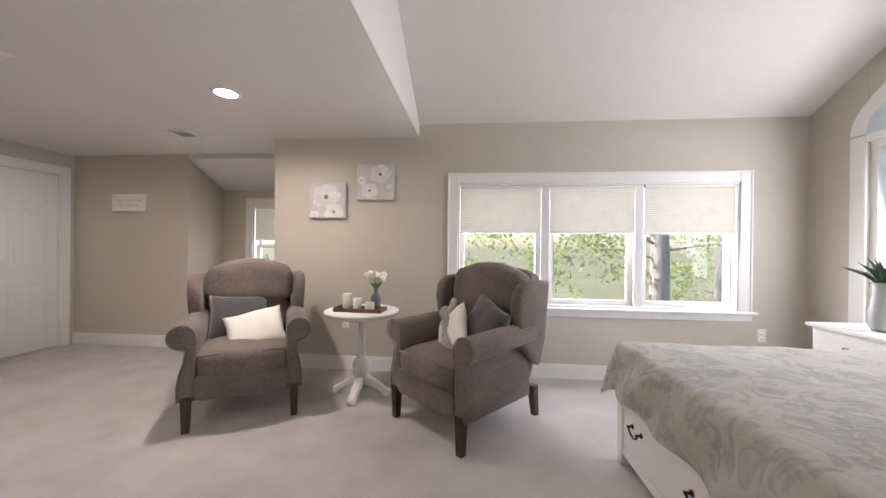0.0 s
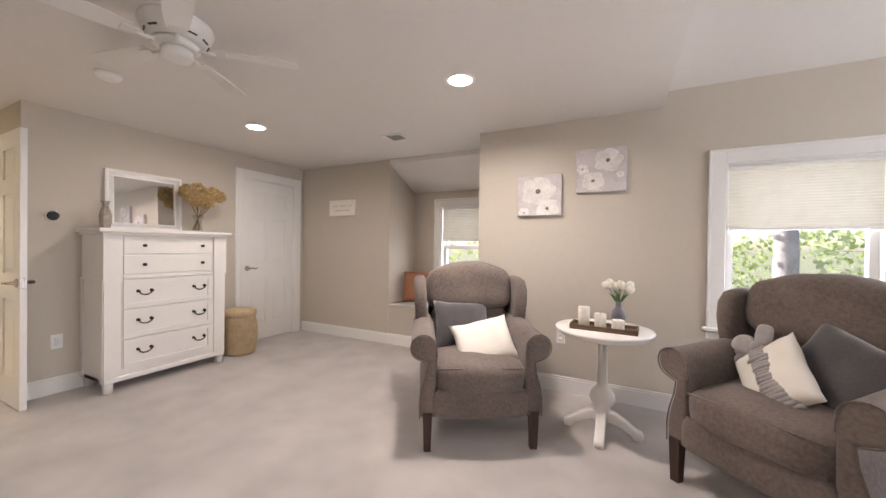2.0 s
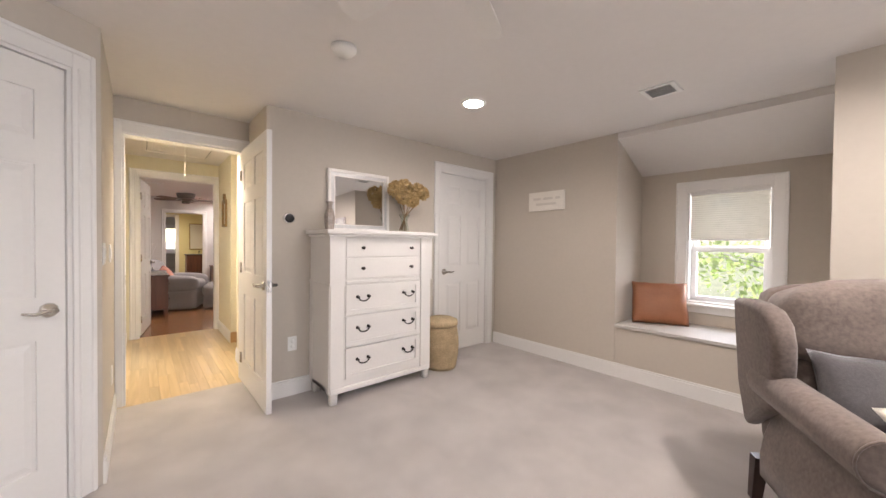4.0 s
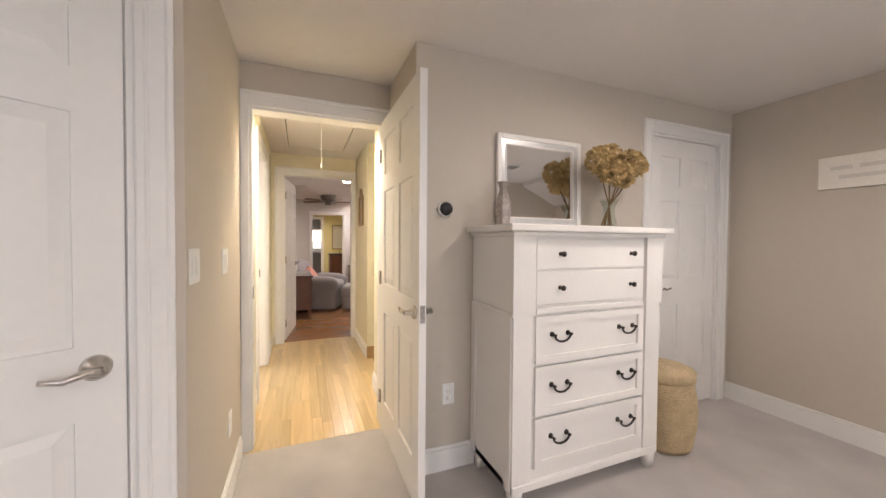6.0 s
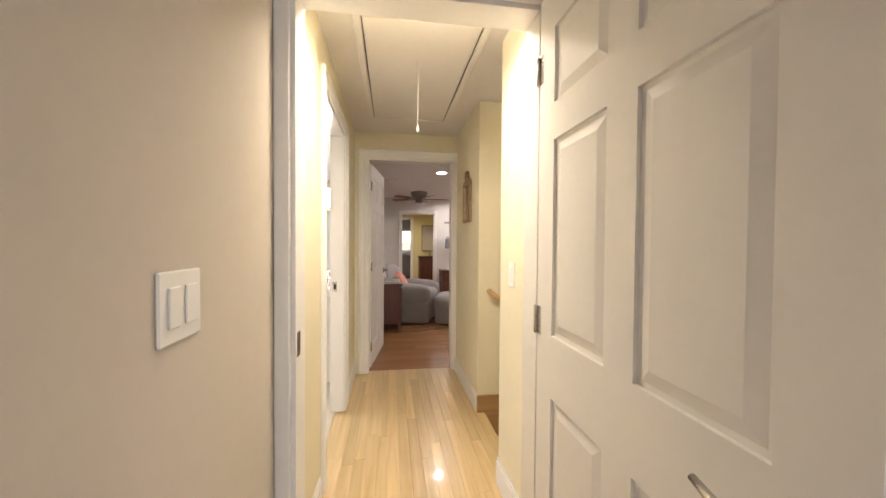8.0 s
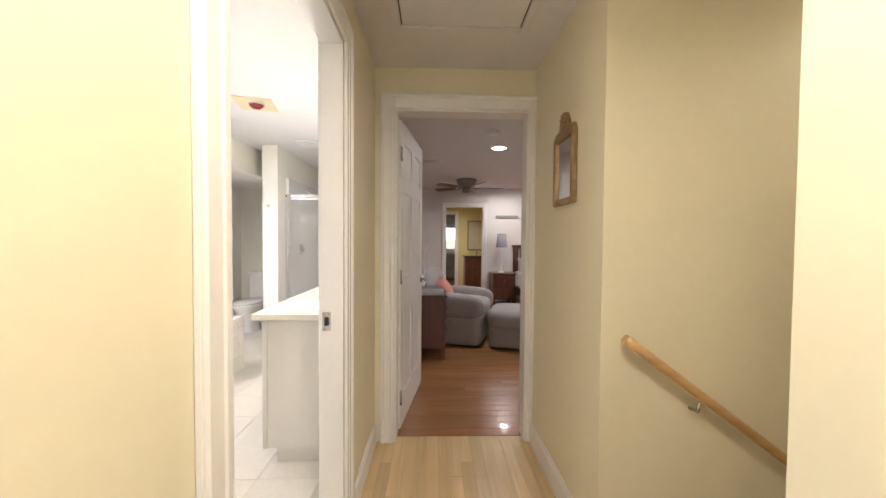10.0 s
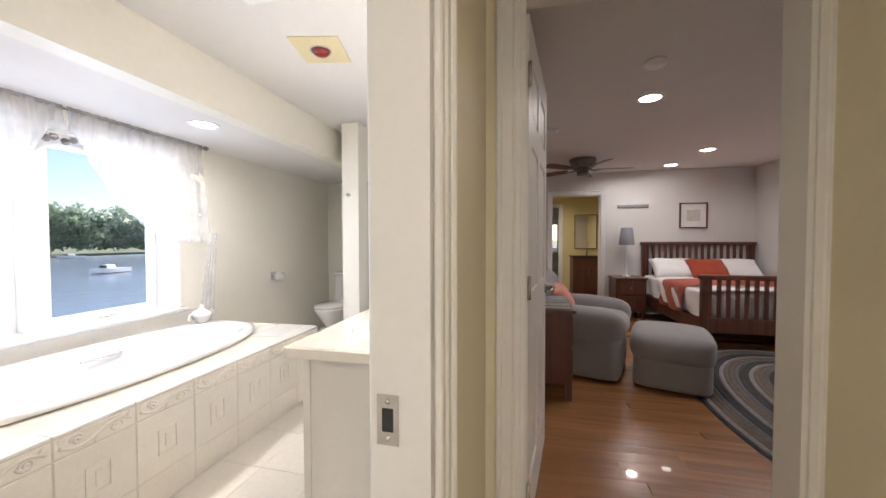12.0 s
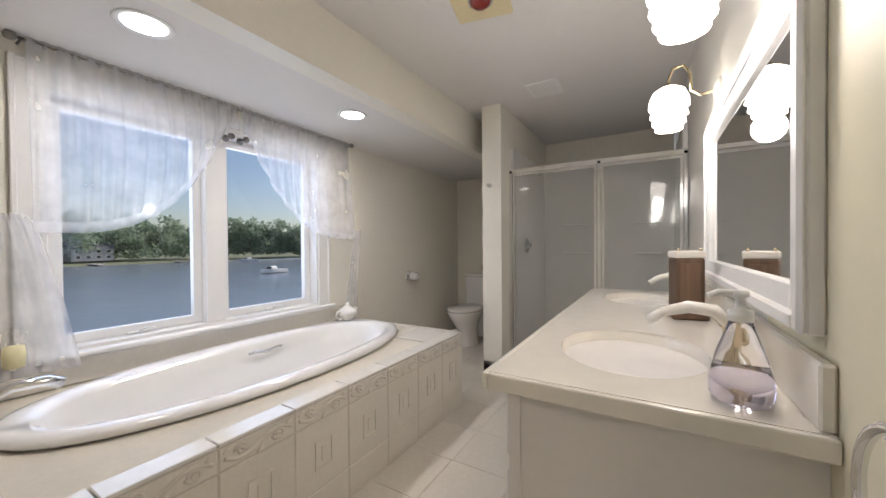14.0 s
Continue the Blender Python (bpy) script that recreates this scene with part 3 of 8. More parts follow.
# strike plate on the bathroom jamb
_t = thing("strike_plate", pose(-7.03, 0.408, 0.935), "nickel strike plate screwed to the bathroom door jamb", "strike plate")
_bm = bmesh.new()
for _b in ((0, 0.0015, -0.017, 0.017, 0.018, 0.038), (0, 0.0015, -0.017, 0.017, -0.038, -0.018), (0, 0.0015, -0.017, -0.009, -0.018, 0.018), (0, 0.0015, 0.009, 0.017, -0.018, 0.018)):
    box(_bm, *_b)
part("plate", _bm, M_CHROME, _t)
part("slot", B((0.0002, 0.0006, -0.009, 0.009, -0.018, 0.018)), M_BLACK, _t)
for _z in (-0.028, 0.028):
    _bm = bmesh.new()
    lathe(_bm, [(0.0, 0.001), (0.004, 0.0), (0.004, 0.0005), (0, 0.001)], 10, pose(0.0015, 0, _z, 0, 90, 0))
    part("screw", _bm, M_STEEL, _t)
_t2 = copy_thing(_t, pose(-5.5, 0.5303, 0.95, 0, 0, 90))


def baseboard(x0, y0, x1, y1, m=None):
    """A skirting of two profiles along a wall line; the room lies to the left of the way from the first point to the second."""
    d = Vector((x1 - x0, y1 - y0, 0))
    L = d.length
    bm = bmesh.new()
    box(bm, 0, L, 0, 0.014, 0, 0.115)
    box(bm, 0, L, 0, 0.009, 0.115, 0.135, bevel=0.003)
    return solo("baseboard", bm, M_TRIM, "white painted baseboard along the wall", "baseboard", "structure", m=pose(x0, y0, 0, 0, 0, math.degrees(math.atan2(d.y, d.x))))


for _p in ((3.0, 3.55, -2.0, 3.55), (-3.38, 4.04, -4.89, 4.04), (-2.0, 4.045, -3.38, 4.045), (-4.89, 3.024, -4.89, 1.36), (-4.89, 1.36, -5.44, 1.36), (-5.40, 0.47, -4.40, 0.47), (3.0, -2.2, 3.0, 3.55),
           (-5.60, 0.475, -6.10, 0.475), (-7.145, 0.475, -7.76, 0.475), (-6.89, 1.46, -7.76, 1.46)):
    _d = Vector((_p[2] - _p[0], _p[3] - _p[1]))
    if (_p[1] == 0.475) or (_p[0] == -5.40):
        baseboard(_p[2], _p[3], _p[0], _p[1]) if _p[1] == 0.475 else baseboard(_p[0], _p[1], _p[2], _p[3])
    else:
        baseboard(*_p)
_e = DIAG @ Vector((0.965, 0, 0)), DIAG @ Vector((1.4, 0, 0))
for _p in ((-5.47 - 0.0, 1.46, -6.08, 1.46),):
    baseboard(-5.60, 1.385, -6.13, 1.385)
baseboard(-12.83, 4.05, -12.83, 1.95)
baseboard(-7.9, 4.05, -12.83, 4.05)

M_SASH = material("white_vinyl_sash", (0.80, 0.79, 0.77), 0.3, var=0.01)


def window(name, m, w, h, depth, label, units, shade=0.0, cw=0.10, sash=0.045, crank=True, stool=True, split=0.0, meeting=0.0):
    """A cased window; opening from x = 0 to w, z = 0 to h; room side at y = 0, wall to y = depth (outwards)."""
    ob = thing(name, m, label, "window", kind="structure")
    part("window_frame", B((0, 0.02, 0, depth, 0, h), (w - 0.02, w, 0, depth, 0, h), (0.02, w - 0.02, 0, depth, h - 0.02, h), (0.02, w - 0.02, 0, depth, 0, 0.02)), M_TRIM, ob)
    for a, b in ((-cw, 0.004), (w - 0.004, w + cw)):
        bm = B((a, b, -0.016, 0, -0.004, h + cw), bevel=0.003)
        box(bm, *((a, a + 0.02) if a < 0 else (b - 0.02, b)), -0.024, 0, -0.003, h + cw - 0.001, bevel=0.004)
        part("casing", bm, M_TRIM, ob)
    bm = B((0.004, w - 0.004, -0.0162, 0, h - 0.004, h + cw), bevel=0.003)
    box(bm, -cw + 0.02, w + cw - 0.02, -0.0242, 0, h + cw - 0.02, h + cw - 0.001, bevel=0.004)
    part("head_casing", bm, M_TRIM, ob)
    if stool:
        part("window_sill", B((-cw - 0.03, w + cw + 0.03, -0.055, 0.06, -0.022, 0.002), bevel=0.006, seg=2), M_TRIM, ob)
        part("apron", B((-cw, w + cw, -0.018, 0, -0.085, -0.022), bevel=0.004), M_TRIM, ob)
    n = len(units)
    for a, b in zip(units, units[1:]):
        part("mullion", B((a[1], b[0], 0.02, depth - 0.01, 0.02, h - 0.02), bevel=0.003), M_TRIM, ob)
    for a, b in units:
        y0, y1 = depth * 0.5, depth * 0.5 + 0.04
        g = sash
        spans = [(0.022, h - 0.022)] if not meeting else [(0.022, meeting), (meeting - 0.03, h - 0.022)]
        for k, (c, d) in enumerate(spans):
            dy = 0.0 if k == 0 else 0.041
            s = part("sash", B((a, a + g, y0 + dy, y1 + dy, c, d), (b - g, b, y0 + dy, y1 + dy, c, d), (a + g, b - g, y0 + dy, y1 + dy, c, c + g), (a + g, b - g, y0 + dy, y1 + dy, d - g, d)), M_SASH, ob)
            p = part("pane", B((a + g, b - g, y0 + dy + 0.018, y0 + dy + 0.021, c + g, d - g)), M_PANE, s)
            p.visible_shadow = False
        if crank:
            bm = B(((a + b) / 2 - 0.05, (a + b) / 2 + 0.05, y0 - 0.02, y0, 0.022, 0.036), bevel=0.004)
            tube(bm, [((a + b) / 2, y0 - 0.02, 0.036), ((a + b) / 2 + 0.03, y0 - 0.03, 0.046), ((a + b) / 2 + 0.07, y0 - 0.03, 0.04)], 0.006, 8)
            part("crank", bm, M_PLATE, ob)
        if shade:
            sh = bmesh.new()
            zt, zb, pl = h - 0.025, h - shade, 0.019
            k = int((zt - zb) / pl)
            rows = []
            for i in range(2 * k + 1):
                zz = zt - (zt - zb) * i / (2 * k)
                yy = y0 - 0.055 + (0.0022 if i % 2 else -0.0)
                rows.append([sh.verts.new((a + 0.004, yy, zz)), sh.verts.new((b - 0.004, yy, zz))])
            for r, q in zip(rows, rows[1:]):
                sh.faces.new((r[0], r[1], q[1], q[0]))
            cl = part("shade_cloth", sh, M_SHADE, ob, "cream pleated cellular shade, half lowered")
            part("bottom_rail", B((a + 0.004, b - 0.004, y0 - 0.062, y0 - 0.034, zb - 0.018, zb), bevel=0.004), M_SASH, cl)
            part("head_rail", B((a + 0.002, b - 0.002, y0 - 0.068, y0 - 0.028, h - 0.045, h - 0.021), bevel=0.004), M_SASH, cl)
    return ob


window("window_1", pose(-0.13, 3.55, 0.67), 2.56, 1.18, 0.15, "white triple casement window with cream shades half lowered", [(0.022, 0.80), (0.88, 1.66), (1.74, 2.538)], shade=0.46)
window("window_2", pose(-2.97, 4.65, 0.70), 0.62, 1.08, 0.15, "white double-hung window with a cream shade half lowered", [(0.022, 0.598)], shade=0.46, crank=False, meeting=0.54, cw=0.09)
window("window_3", pose(-7.28, BY, 0.655, 0, 0, 180), 1.46, 1.185, 0.16, "white double casement window over the bathtub facing the lake", [(0.022, 0.655), (0.765, 1.438)], crank=True, cw=0.10, stool=True)

window("window_5", pose(-18.6, 0.35, 0.85, 0, 0, 90), 1.40, 0.90, 0.12, "white double window of the far room", [(0.022, 0.66), (0.74, 1.378)], crank=False, cw=0.08)

# arched east window
_w = thing("window_4", pose(3.0, 3.08, 0.66, 0, 0, -90), "white arched window with panes on the gable wall", "window", kind="structure")
W4, H4 = 2.13, 1.40
part("window_frame", B((0, 0.05, 0.02, 0.13, 0, H4), (W4 - 0.05, W4, 0.02, 0.13, 0, H4), (0.05, W4 - 0.05, 0.02, 0.13, 0, 0.05), (0.05, W4 - 0.05, 0.02, 0.13, H4 - 0.05, H4)), M_TRIM, _w)
for _x in (0.68, 1.39):
    part("mullion", B((_x, _x + 0.06, 0.02, 0.13, 0.05, H4 - 0.05)), M_TRIM, _w)
part("casing", B((-0.11, 0.004, -0.02, 0, -0.02, H4 + 0.05), bevel=0.004), M_TRIM, _w)
part("casing", B((W4 - 0.004, W4 + 0.11, -0.02, 0, -0.02, H4 + 0.05), bevel=0.004), M_TRIM, _w)
part("window_sill", B((-0.14, W4 + 0.14, -0.06, 0.05, -0.045, -0.02), bevel=0.006), M_TRIM, _w)
part("transom", B((0.0, W4, -0.015, 0.12, H4, H4 + 0.06)), M_TRIM, _w)
_bm = bmesh.new()
_n = 24
for _k in range(_n):
    _a0, _a1 = math.pi * _k / _n, math.pi * (_k + 1) / _n
    _q = []
    for _y in (-0.02, 0.15):
        for _r in (0.0, 0.11):
            for _a in (_a0, _a1):
                _q.append(_bm.verts.new((W4 / 2 - (W4 / 2 + _r) * math.cos(_a), _y, H4 + 0.06 + (0.44 + _r) * math.sin(_a))))
    for _f in ((0, 1, 3, 2), (4, 6, 7, 5), (0, 4, 5, 1), (2, 3, 7, 6)):
        _bm.faces.new([_q[i] for i in _f])
part("arch_casing", _bm, M_TRIM, _w)
_bm = bmesh.new()
for _k in range(_n):
    _a0, _a1 = math.pi * _k / _n, math.pi * (_k + 1) / _n
    _x0, _x1 = W4 / 2 - W4 / 2 * math.cos(_a0), W4 / 2 - W4 / 2 * math.cos(_a1)
    _z0, _z1 = H4 + 0.06 + 0.44 * math.sin(_a0), H4 + 0.06 + 0.44 * math.sin(_a1)
    for _y in (0.002, 0.148):
        _bm.faces.new([_bm.verts.new(p) for p in ((_x0, _y, _z0), (_x1, _y, _z1), (_x1, _y, 1.97), (_x0, _y, 1.97))])
part("arch_infill", _bm, M_WALL, _w)
_p = part("pane", B((0.05, W4 - 0.05, 0.07, 0.074, 0.05, H4 - 0.05)), M_PANE, _w)
_p.visible_shadow = False


def wall_plate(name, m, label, kind):
    """A switch or outlet plate in the local xz plane, facing -y."""
    ob = thing(name, m, label, "switch" if kind != "outlet" else "outlet")
    w = 0.118 if kind == "double" else 0.072
    part("plate", B((-w / 2, w / 2, -0.006, 0, -0.058, 0.058), bevel=0.003), M_PLATE, ob)
    xs = (-0.023, 0.023) if kind == "double" else (0,)
    for x in xs:
        if kind == "outlet":
            for z in (-0.02, 0.02):
                bm = bmesh.new()
                lathe(bm, [(0.0, 0), (0.016, 0), (0.015, 0.0025), (0, 0.0025)], 16, pose(x, -0.006, z, 90, 0, 0))
                part("socket", bm, M_PLATE, ob)
        else:
            part("rocker", B((x - 0.016, x + 0.016, -0.010, -0.006, -0.033, 0.033), bevel=0.002), M_PLATE, ob)
    return ob


wall_plate("light_switch", pose(-4.485, 0.47, 1.178, 0, 0, 180), "white two-gang light switch on the greige wall", "double")
wall_plate("light_switch", pose(-4.985, 0.47, 1.165, 0, 0, 180), "white two-gang light switch beside the hall door", "double")
wall_plate("wall_outlet", pose(-5.09, 0.47, 0.36, 0, 0, 180), "white wall outlet above the baseboard", "outlet")
wall_plate("wall_outlet", pose(-4.89, 1.555, 0.42, 0, 0, 90), "white wall outlet beside the tall dresser", "outlet")
wall_plate("wall_outlet", pose(2.62, 3.55, 0.46), "white wall outlet under the triple window", "outlet")
wall_plate("wall_outlet", pose(-1.24, 3.55, 0.47), "white wall outlet behind the wing chair", "outlet")
wall_plate("light_switch", pose(-5.95, 1.385, 1.12), "white light switch on the hall wall", "single")
wall_plate("light_switch", pose(-7.32, 0.385, 1.195), "white light switch on the bathroom wall", "single")
wall_plate("wall_outlet", pose(-7.32, 0.385, 1.05), "white outlet on the bathroom wall", "outlet")
_t = thing("thermostat", pose(-4.89, 1.525, 1.44, 0, 0, 90), "round black thermostat with a silver ring", "thermostat")
_bm = bmesh.new()
lathe(_bm, [(0, 0), (0.045, 0), (0.045, 0.012), (0.042, 0.022), (0.037, 0.024)], 28, pose(0, 0, 0, 90, 0, 0))
part("ring", _bm, M_STEEL, _t)
_bm = bmesh.new()
lathe(_bm, [(0, 0.022), (0.036, 0.022), (0.036, 0.0265), (0, 0.0275)], 28, pose(0, 0, 0, 90, 0, 0))
part("display", _bm, M_BLACK, _t)


def can_light(x, y, z, r=0.075, lit=True, label="round recessed ceiling light with a white trim ring, lit"):
    ob = thing("recessed_light", pose(x, y, z), label, "ceiling light", "recessed ceiling lights")
    bm = bmesh.new()
    lathe(bm, [(r + 0.022, 0.0), (r + 0.02, -0.006), (r, -0.004), (r - 0.002, 0.0)], 28)
    part("trim_ring", bm, M_PLATE, ob)
    bm = bmesh.new()
    lathe(bm, [(0.0, -0.0035), (r - 0.001, -0.003), (r - 0.001, -0.001), (0, -0.001)], 28)
    part("lens", bm, M_CANLIT, ob)
    return ob


for _p in ((-1.74, 2.49), (-3.81, 2.53)):
    can_light(*_p, C)
can_light(-8.56, -1.55, 2.0)
can_light(-7.44, -1.54, 2.0)


def ceiling_vent(m, w, d, label):
    ob = thing("ceiling_vent", m, label, "vent")
    bm = bmesh.new()
    raised(bm, -w / 2, w / 2, -d / 2, d / 2, 0, 0.008, 0.012)
    bmesh.ops.transform(bm, matrix=pose(0, 0, 0, 90, 0, 0), verts=bm.verts[:])
    bm2 = B((-w / 2, w / 2, -d / 2, -d / 2 + 0.03, -0.008, 0), (-w / 2, w / 2, d / 2 - 0.03, d / 2, -0.008, 0), (-w / 2, -w / 2 + 0.03, -d / 2 + 0.03, d / 2 - 0.03, -0.008, 0), (w / 2 - 0.03, w / 2, -d / 2 + 0.03, d / 2 - 0.03, -0.008, 0))
    bm.free()
    part("frame", bm2, M_PLATE, ob)
    part("backing", B((-w / 2 + 0.03, w / 2 - 0.03, -d / 2 + 0.03, d / 2 - 0.03, -0.002, -0.001)), M_BLACK, ob)
    n = int((d - 0.06) / 0.022)
    for k in range(n):
        y = -d / 2 + 0.03 + (k + 0.5) * (d - 0.06) / n
        bm = B((-w / 2 + 0.03, w / 2 - 0.03, -0.0055, 0.0055, -0.0008, 0.0008))
        bmesh.ops.transform(bm, matrix=pose(0, y, -0.007, 55, 0, 0), verts=bm.verts[:])
        part("slat", bm, M_PLATE, ob)
    return ob


ceiling_vent(pose(-2.79, 3.31, C), 0.21, 0.21, "white metal ceiling vent with angled slats")
ceiling_vent(pose(-7.83, -0.57, C), 0.29, 0.17, "white metal ceiling vent in the bathroom")

# ---- bedroom things ----
M_CHAIR = material("taupe_microsuede", (0.158, 0.125, 0.108), 0.92, var=0.34, scale=4, fine=60, bump=0.2, bump_scale=110, sheen=0.22, spec=0.15)
M_DKLEG = wood("dark_walnut_leg", (0.055, 0.026, 0.018), (0.03, 0.014, 0.01), 2, 0.35)
M_GREYPIL = material("charcoal_velvet", (0.085, 0.078, 0.08), 0.9, var=0.2, scale=8, fine=100, bump=0.3, bump_scale=200, sheen=0.6, spec=0.1)
M_CREAM = material("ivory_cotton", (0.80, 0.755, 0.68), 0.9, var=0.04, scale=10, fine=200, bump=0.35, bump_scale=260, sheen=0.2, spec=0.1)
M_WHITEPAINT = material("white_furniture_paint", (0.80, 0.77, 0.73), 0.4, var=0.025, scale=4, fine=60, bump=0.02, bump_scale=100)
M_LEATHER = material("tan_leather", (0.32, 0.125, 0.055), 0.5, var=0.15, scale=9, fine=120, bump=0.3, bump_scale=120)
M_LINEN = material("white_linen", (0.78, 0.76, 0.74), 0.9, var=0.04, scale=7, fine=180, bump=0.3, bump_scale=240, spec=0.1)


def extruded(bm, outline, a, b, axis="y", bevel=0.0, seg=3, smooth=True):
    """A solid from a closed outline (u, v) between a and b along an axis: y takes (x, z), x takes (y, z), z takes (x, y)."""
    tmp = bmesh.new()
    at = {"y": lambda u, v, w: (u, w, v), "x": lambda u, v, w: (w, u, v), "z": lambda u, v, w: (u, v, w)}[axis]
    p = [tmp.verts.new(at(u, v, a)) for u, v in outline]
    q = [tmp.verts.new(at(u, v, b)) for u, v in outline]
    n = len(p)
    for i in range(n):
        f = tmp.faces.new((p[i], p[(i + 1) % n], q[(i + 1) % n], q[i]))
        f.smooth = smooth
    e1, e2 = tmp.faces.new(p[::-1]), tmp.faces.new(q)
    bmesh.ops.recalc_face_normals(tmp, faces=tmp.faces[:])
    if bevel:
        rim = [e for e in tmp.edges if any(f in (e1, e2) for f in e.link_faces)]
        bmesh.ops.bevel(tmp, geom=rim, offset=bevel, segments=seg, affect="EDGES", profile=0.5)
        for f in tmp.faces:
            f.smooth = smooth
    join(bm, tmp)


def arc(cx, cz, r, a0, a1, n):
    return [(cx + r * math.cos(radians(a0 + (a1 - a0) * k / n)), cz + r * math.sin(radians(a0 + (a1 - a0) * k / n))) for k in range(n + 1)]


def wing_chair(m, label):
    ob = thing("wing_chair", m, label, "armchair", "pair of wing chairs")
    for sx in (-1, 1):
        for y, tilt in ((-0.385, 0), (0.36, 8)):
            bm = bmesh.new()
            z1 = 0.23
            v = []
            for z, h, dy in ((0, 0.021, 0.012 * (tilt > 0)), (z1, 0.028, 0)):
                v.append([bm.verts.new((sx * 0.325 + a * h, y + dy * 3 + b * h, z)) for a, b in ((-1, -1), (1, -1), (1, 1), (-1, 1))])
            for i in range(4):
                bm.faces.new((v[0][i], v[0][(i + 1) % 4], v[1][(i + 1) % 4], v[1][i]))
            bm.faces.new(v[0][::-1])
            bm.faces.new(v[1])
            part("leg", bm, M_DKLEG, ob, "dark wooden leg" if sx < 0 and tilt == 0 else "")
    bm = bmesh.new()
    soft_box(bm, 0.62, 0.74, 0.27, pose(0, 0.0, 0.325), 0.0, 8, 10)
    part("seat_frame", bm, M_CHAIR, ob)
    bm = bmesh.new()
    soft_box(bm, 0.555, 0.07, 0.17, pose(0, -0.385, 0.285), 0.15, 7, 12, 0.004)
    part("front_panel", bm, M_CHAIR, ob)
    bm = bmesh.new()
    soft_box(bm, 0.565, 0.64, 0.175, pose(0, -0.11, 0.435, 2, 0, 0), 0.26, 6, 18, 0.011, 1.0)
    s = part("seat", bm, M_CHAIR, ob)
    for dz in (-0.062, 0.062):
        bm = bmesh.new()
        tube(bm, [(-0.26, -0.415, 0.435 + dz), (0.26, -0.415, 0.435 + dz)], 0.006, 6)
        part("piping", bm, M_CHAIR, s)
    # arms: a scrolled outline along y
    for sx in (-1, 1):
        out = [(0.275, 0.20), (0.372, 0.20), (0.374, 0.30), (0.362, 0.38), (0.338, 0.46), (0.328, 0.53)] + arc(0.352, 0.622, 0.078, -75, 182, 16) + [(0.272, 0.56), (0.272, 0.40)]
        bm = bmesh.new()
        extruded(bm, [(sx * u, v) for u, v in out], -0.40, 0.26, "y", 0.018)
        for v in bm.verts:
            if v.co.y > 0.0:
                k = v.co.y / 0.26
                if v.co.z > 0.5:
                    v.co.z += 0.02 * k
        a = part("arm", bm, M_CHAIR, ob)
        bm = bmesh.new()
        tube(bm, [(sx * u, -0.400, v) for u, v in out[1:-1]], 0.004, 6)
        part("piping", bm, M_CHAIR, a)
        # wing
        wing = [(0.12, 0.58), (0.085, 0.66), (0.06, 0.76), (0.05, 0.86), (0.07, 0.95), (0.13, 1.005), (0.22, 1.02), (0.32, 1.02), (0.43, 1.01), (0.42, 0.60), (0.36, 0.40)]
        bm = bmesh.new()
        extruded(bm, wing, sx * 0.285, sx * 0.375, "x", 0.036, 4)
        bmesh.ops.transform(bm, matrix=pose(0, 0, 0, 0, sx * 3, 0), verts=bm.verts[:])
        part("wing", bm, M_CHAIR, ob)
    bm = bmesh.new()
    soft_box(bm, 0.62, 0.16, 0.86, pose(0, 0.375, 0.63, -9, 0, 0), 0.05, 7, 12)
    part("backrest_frame", bm, M_CHAIR, ob)
    bm = bmesh.new()
    soft_box(bm, 0.64, 0.25, 0.31, pose(0, 0.265, 0.905, -9, 0, 0), 0.2, 4.2, 22, 0.012, 3.0)
    for v in bm.verts:
        if v.co.z > 0.95:
            v.co.z += 0.022 * math.cos(min(1, abs(v.co.x) / 0.31) * math.pi / 2)
    part("head_cushion", bm, M_CHAIR, ob)
    bm = bmesh.new()
    soft_box(bm, 0.565, 0.18, 0.30, pose(0, 0.24, 0.625, -12, 0, 0), 0.3, 4.5, 16, 0.006, 5.0)
    part("backrest_cushion", bm, M_CHAIR, ob)
    return ob


CL, CR = pose(-1.735, 2.754, 0, 0, 0, 30), pose(-0.012, 2.702, 0, 0, 0, -42)
_c = wing_chair(CL, "taupe microsuede wing chair with dark wooden legs on the carpet")
copy_thing(_c, CR)


def cushion(name, m, w, h, t, mat, label, ears=0.08):
    bm = bmesh.new()
    pillow_shape(bm, w, h, t, None, 18, ears, 0.007, w * 10 + h)
    return solo(name, bm, mat, label, "cushion", m=m)


cushion("throw_pillow", CL @ pose(-0.07, 0.075, 0.645, -24, 2, 8), 0.42, 0.38, 0.14, M_GREYPIL, "charcoal grey throw pillow against the wing chair's back")
cushion("throw_pillow", CL @ pose(0.06, -0.13, 0.585, -40, -12, 4), 0.41, 0.33, 0.12, M_CREAM, "ivory cotton lumbar pillow on the wing chair")
cushion("throw_pillow", CR @ pose(0.13, 0.04, 0.66, -22, 16, -24), 0.42, 0.40, 0.15, M_GREYPIL, "charcoal grey throw pillow against the wing chair's arm")
_p = cushion("throw_pillow", CR @ pose(-0.05, -0.10, 0.605, -30, 40, -44), 0.36, 0.34, 0.12, M_CREAM, "ivory throw pillow tied with a grey satin bow")
M_SATIN = material("grey_satin", (0.30, 0.275, 0.27), 0.35, var=0.15, scale=10, sheen=0.3)
_bm = bmesh.new()
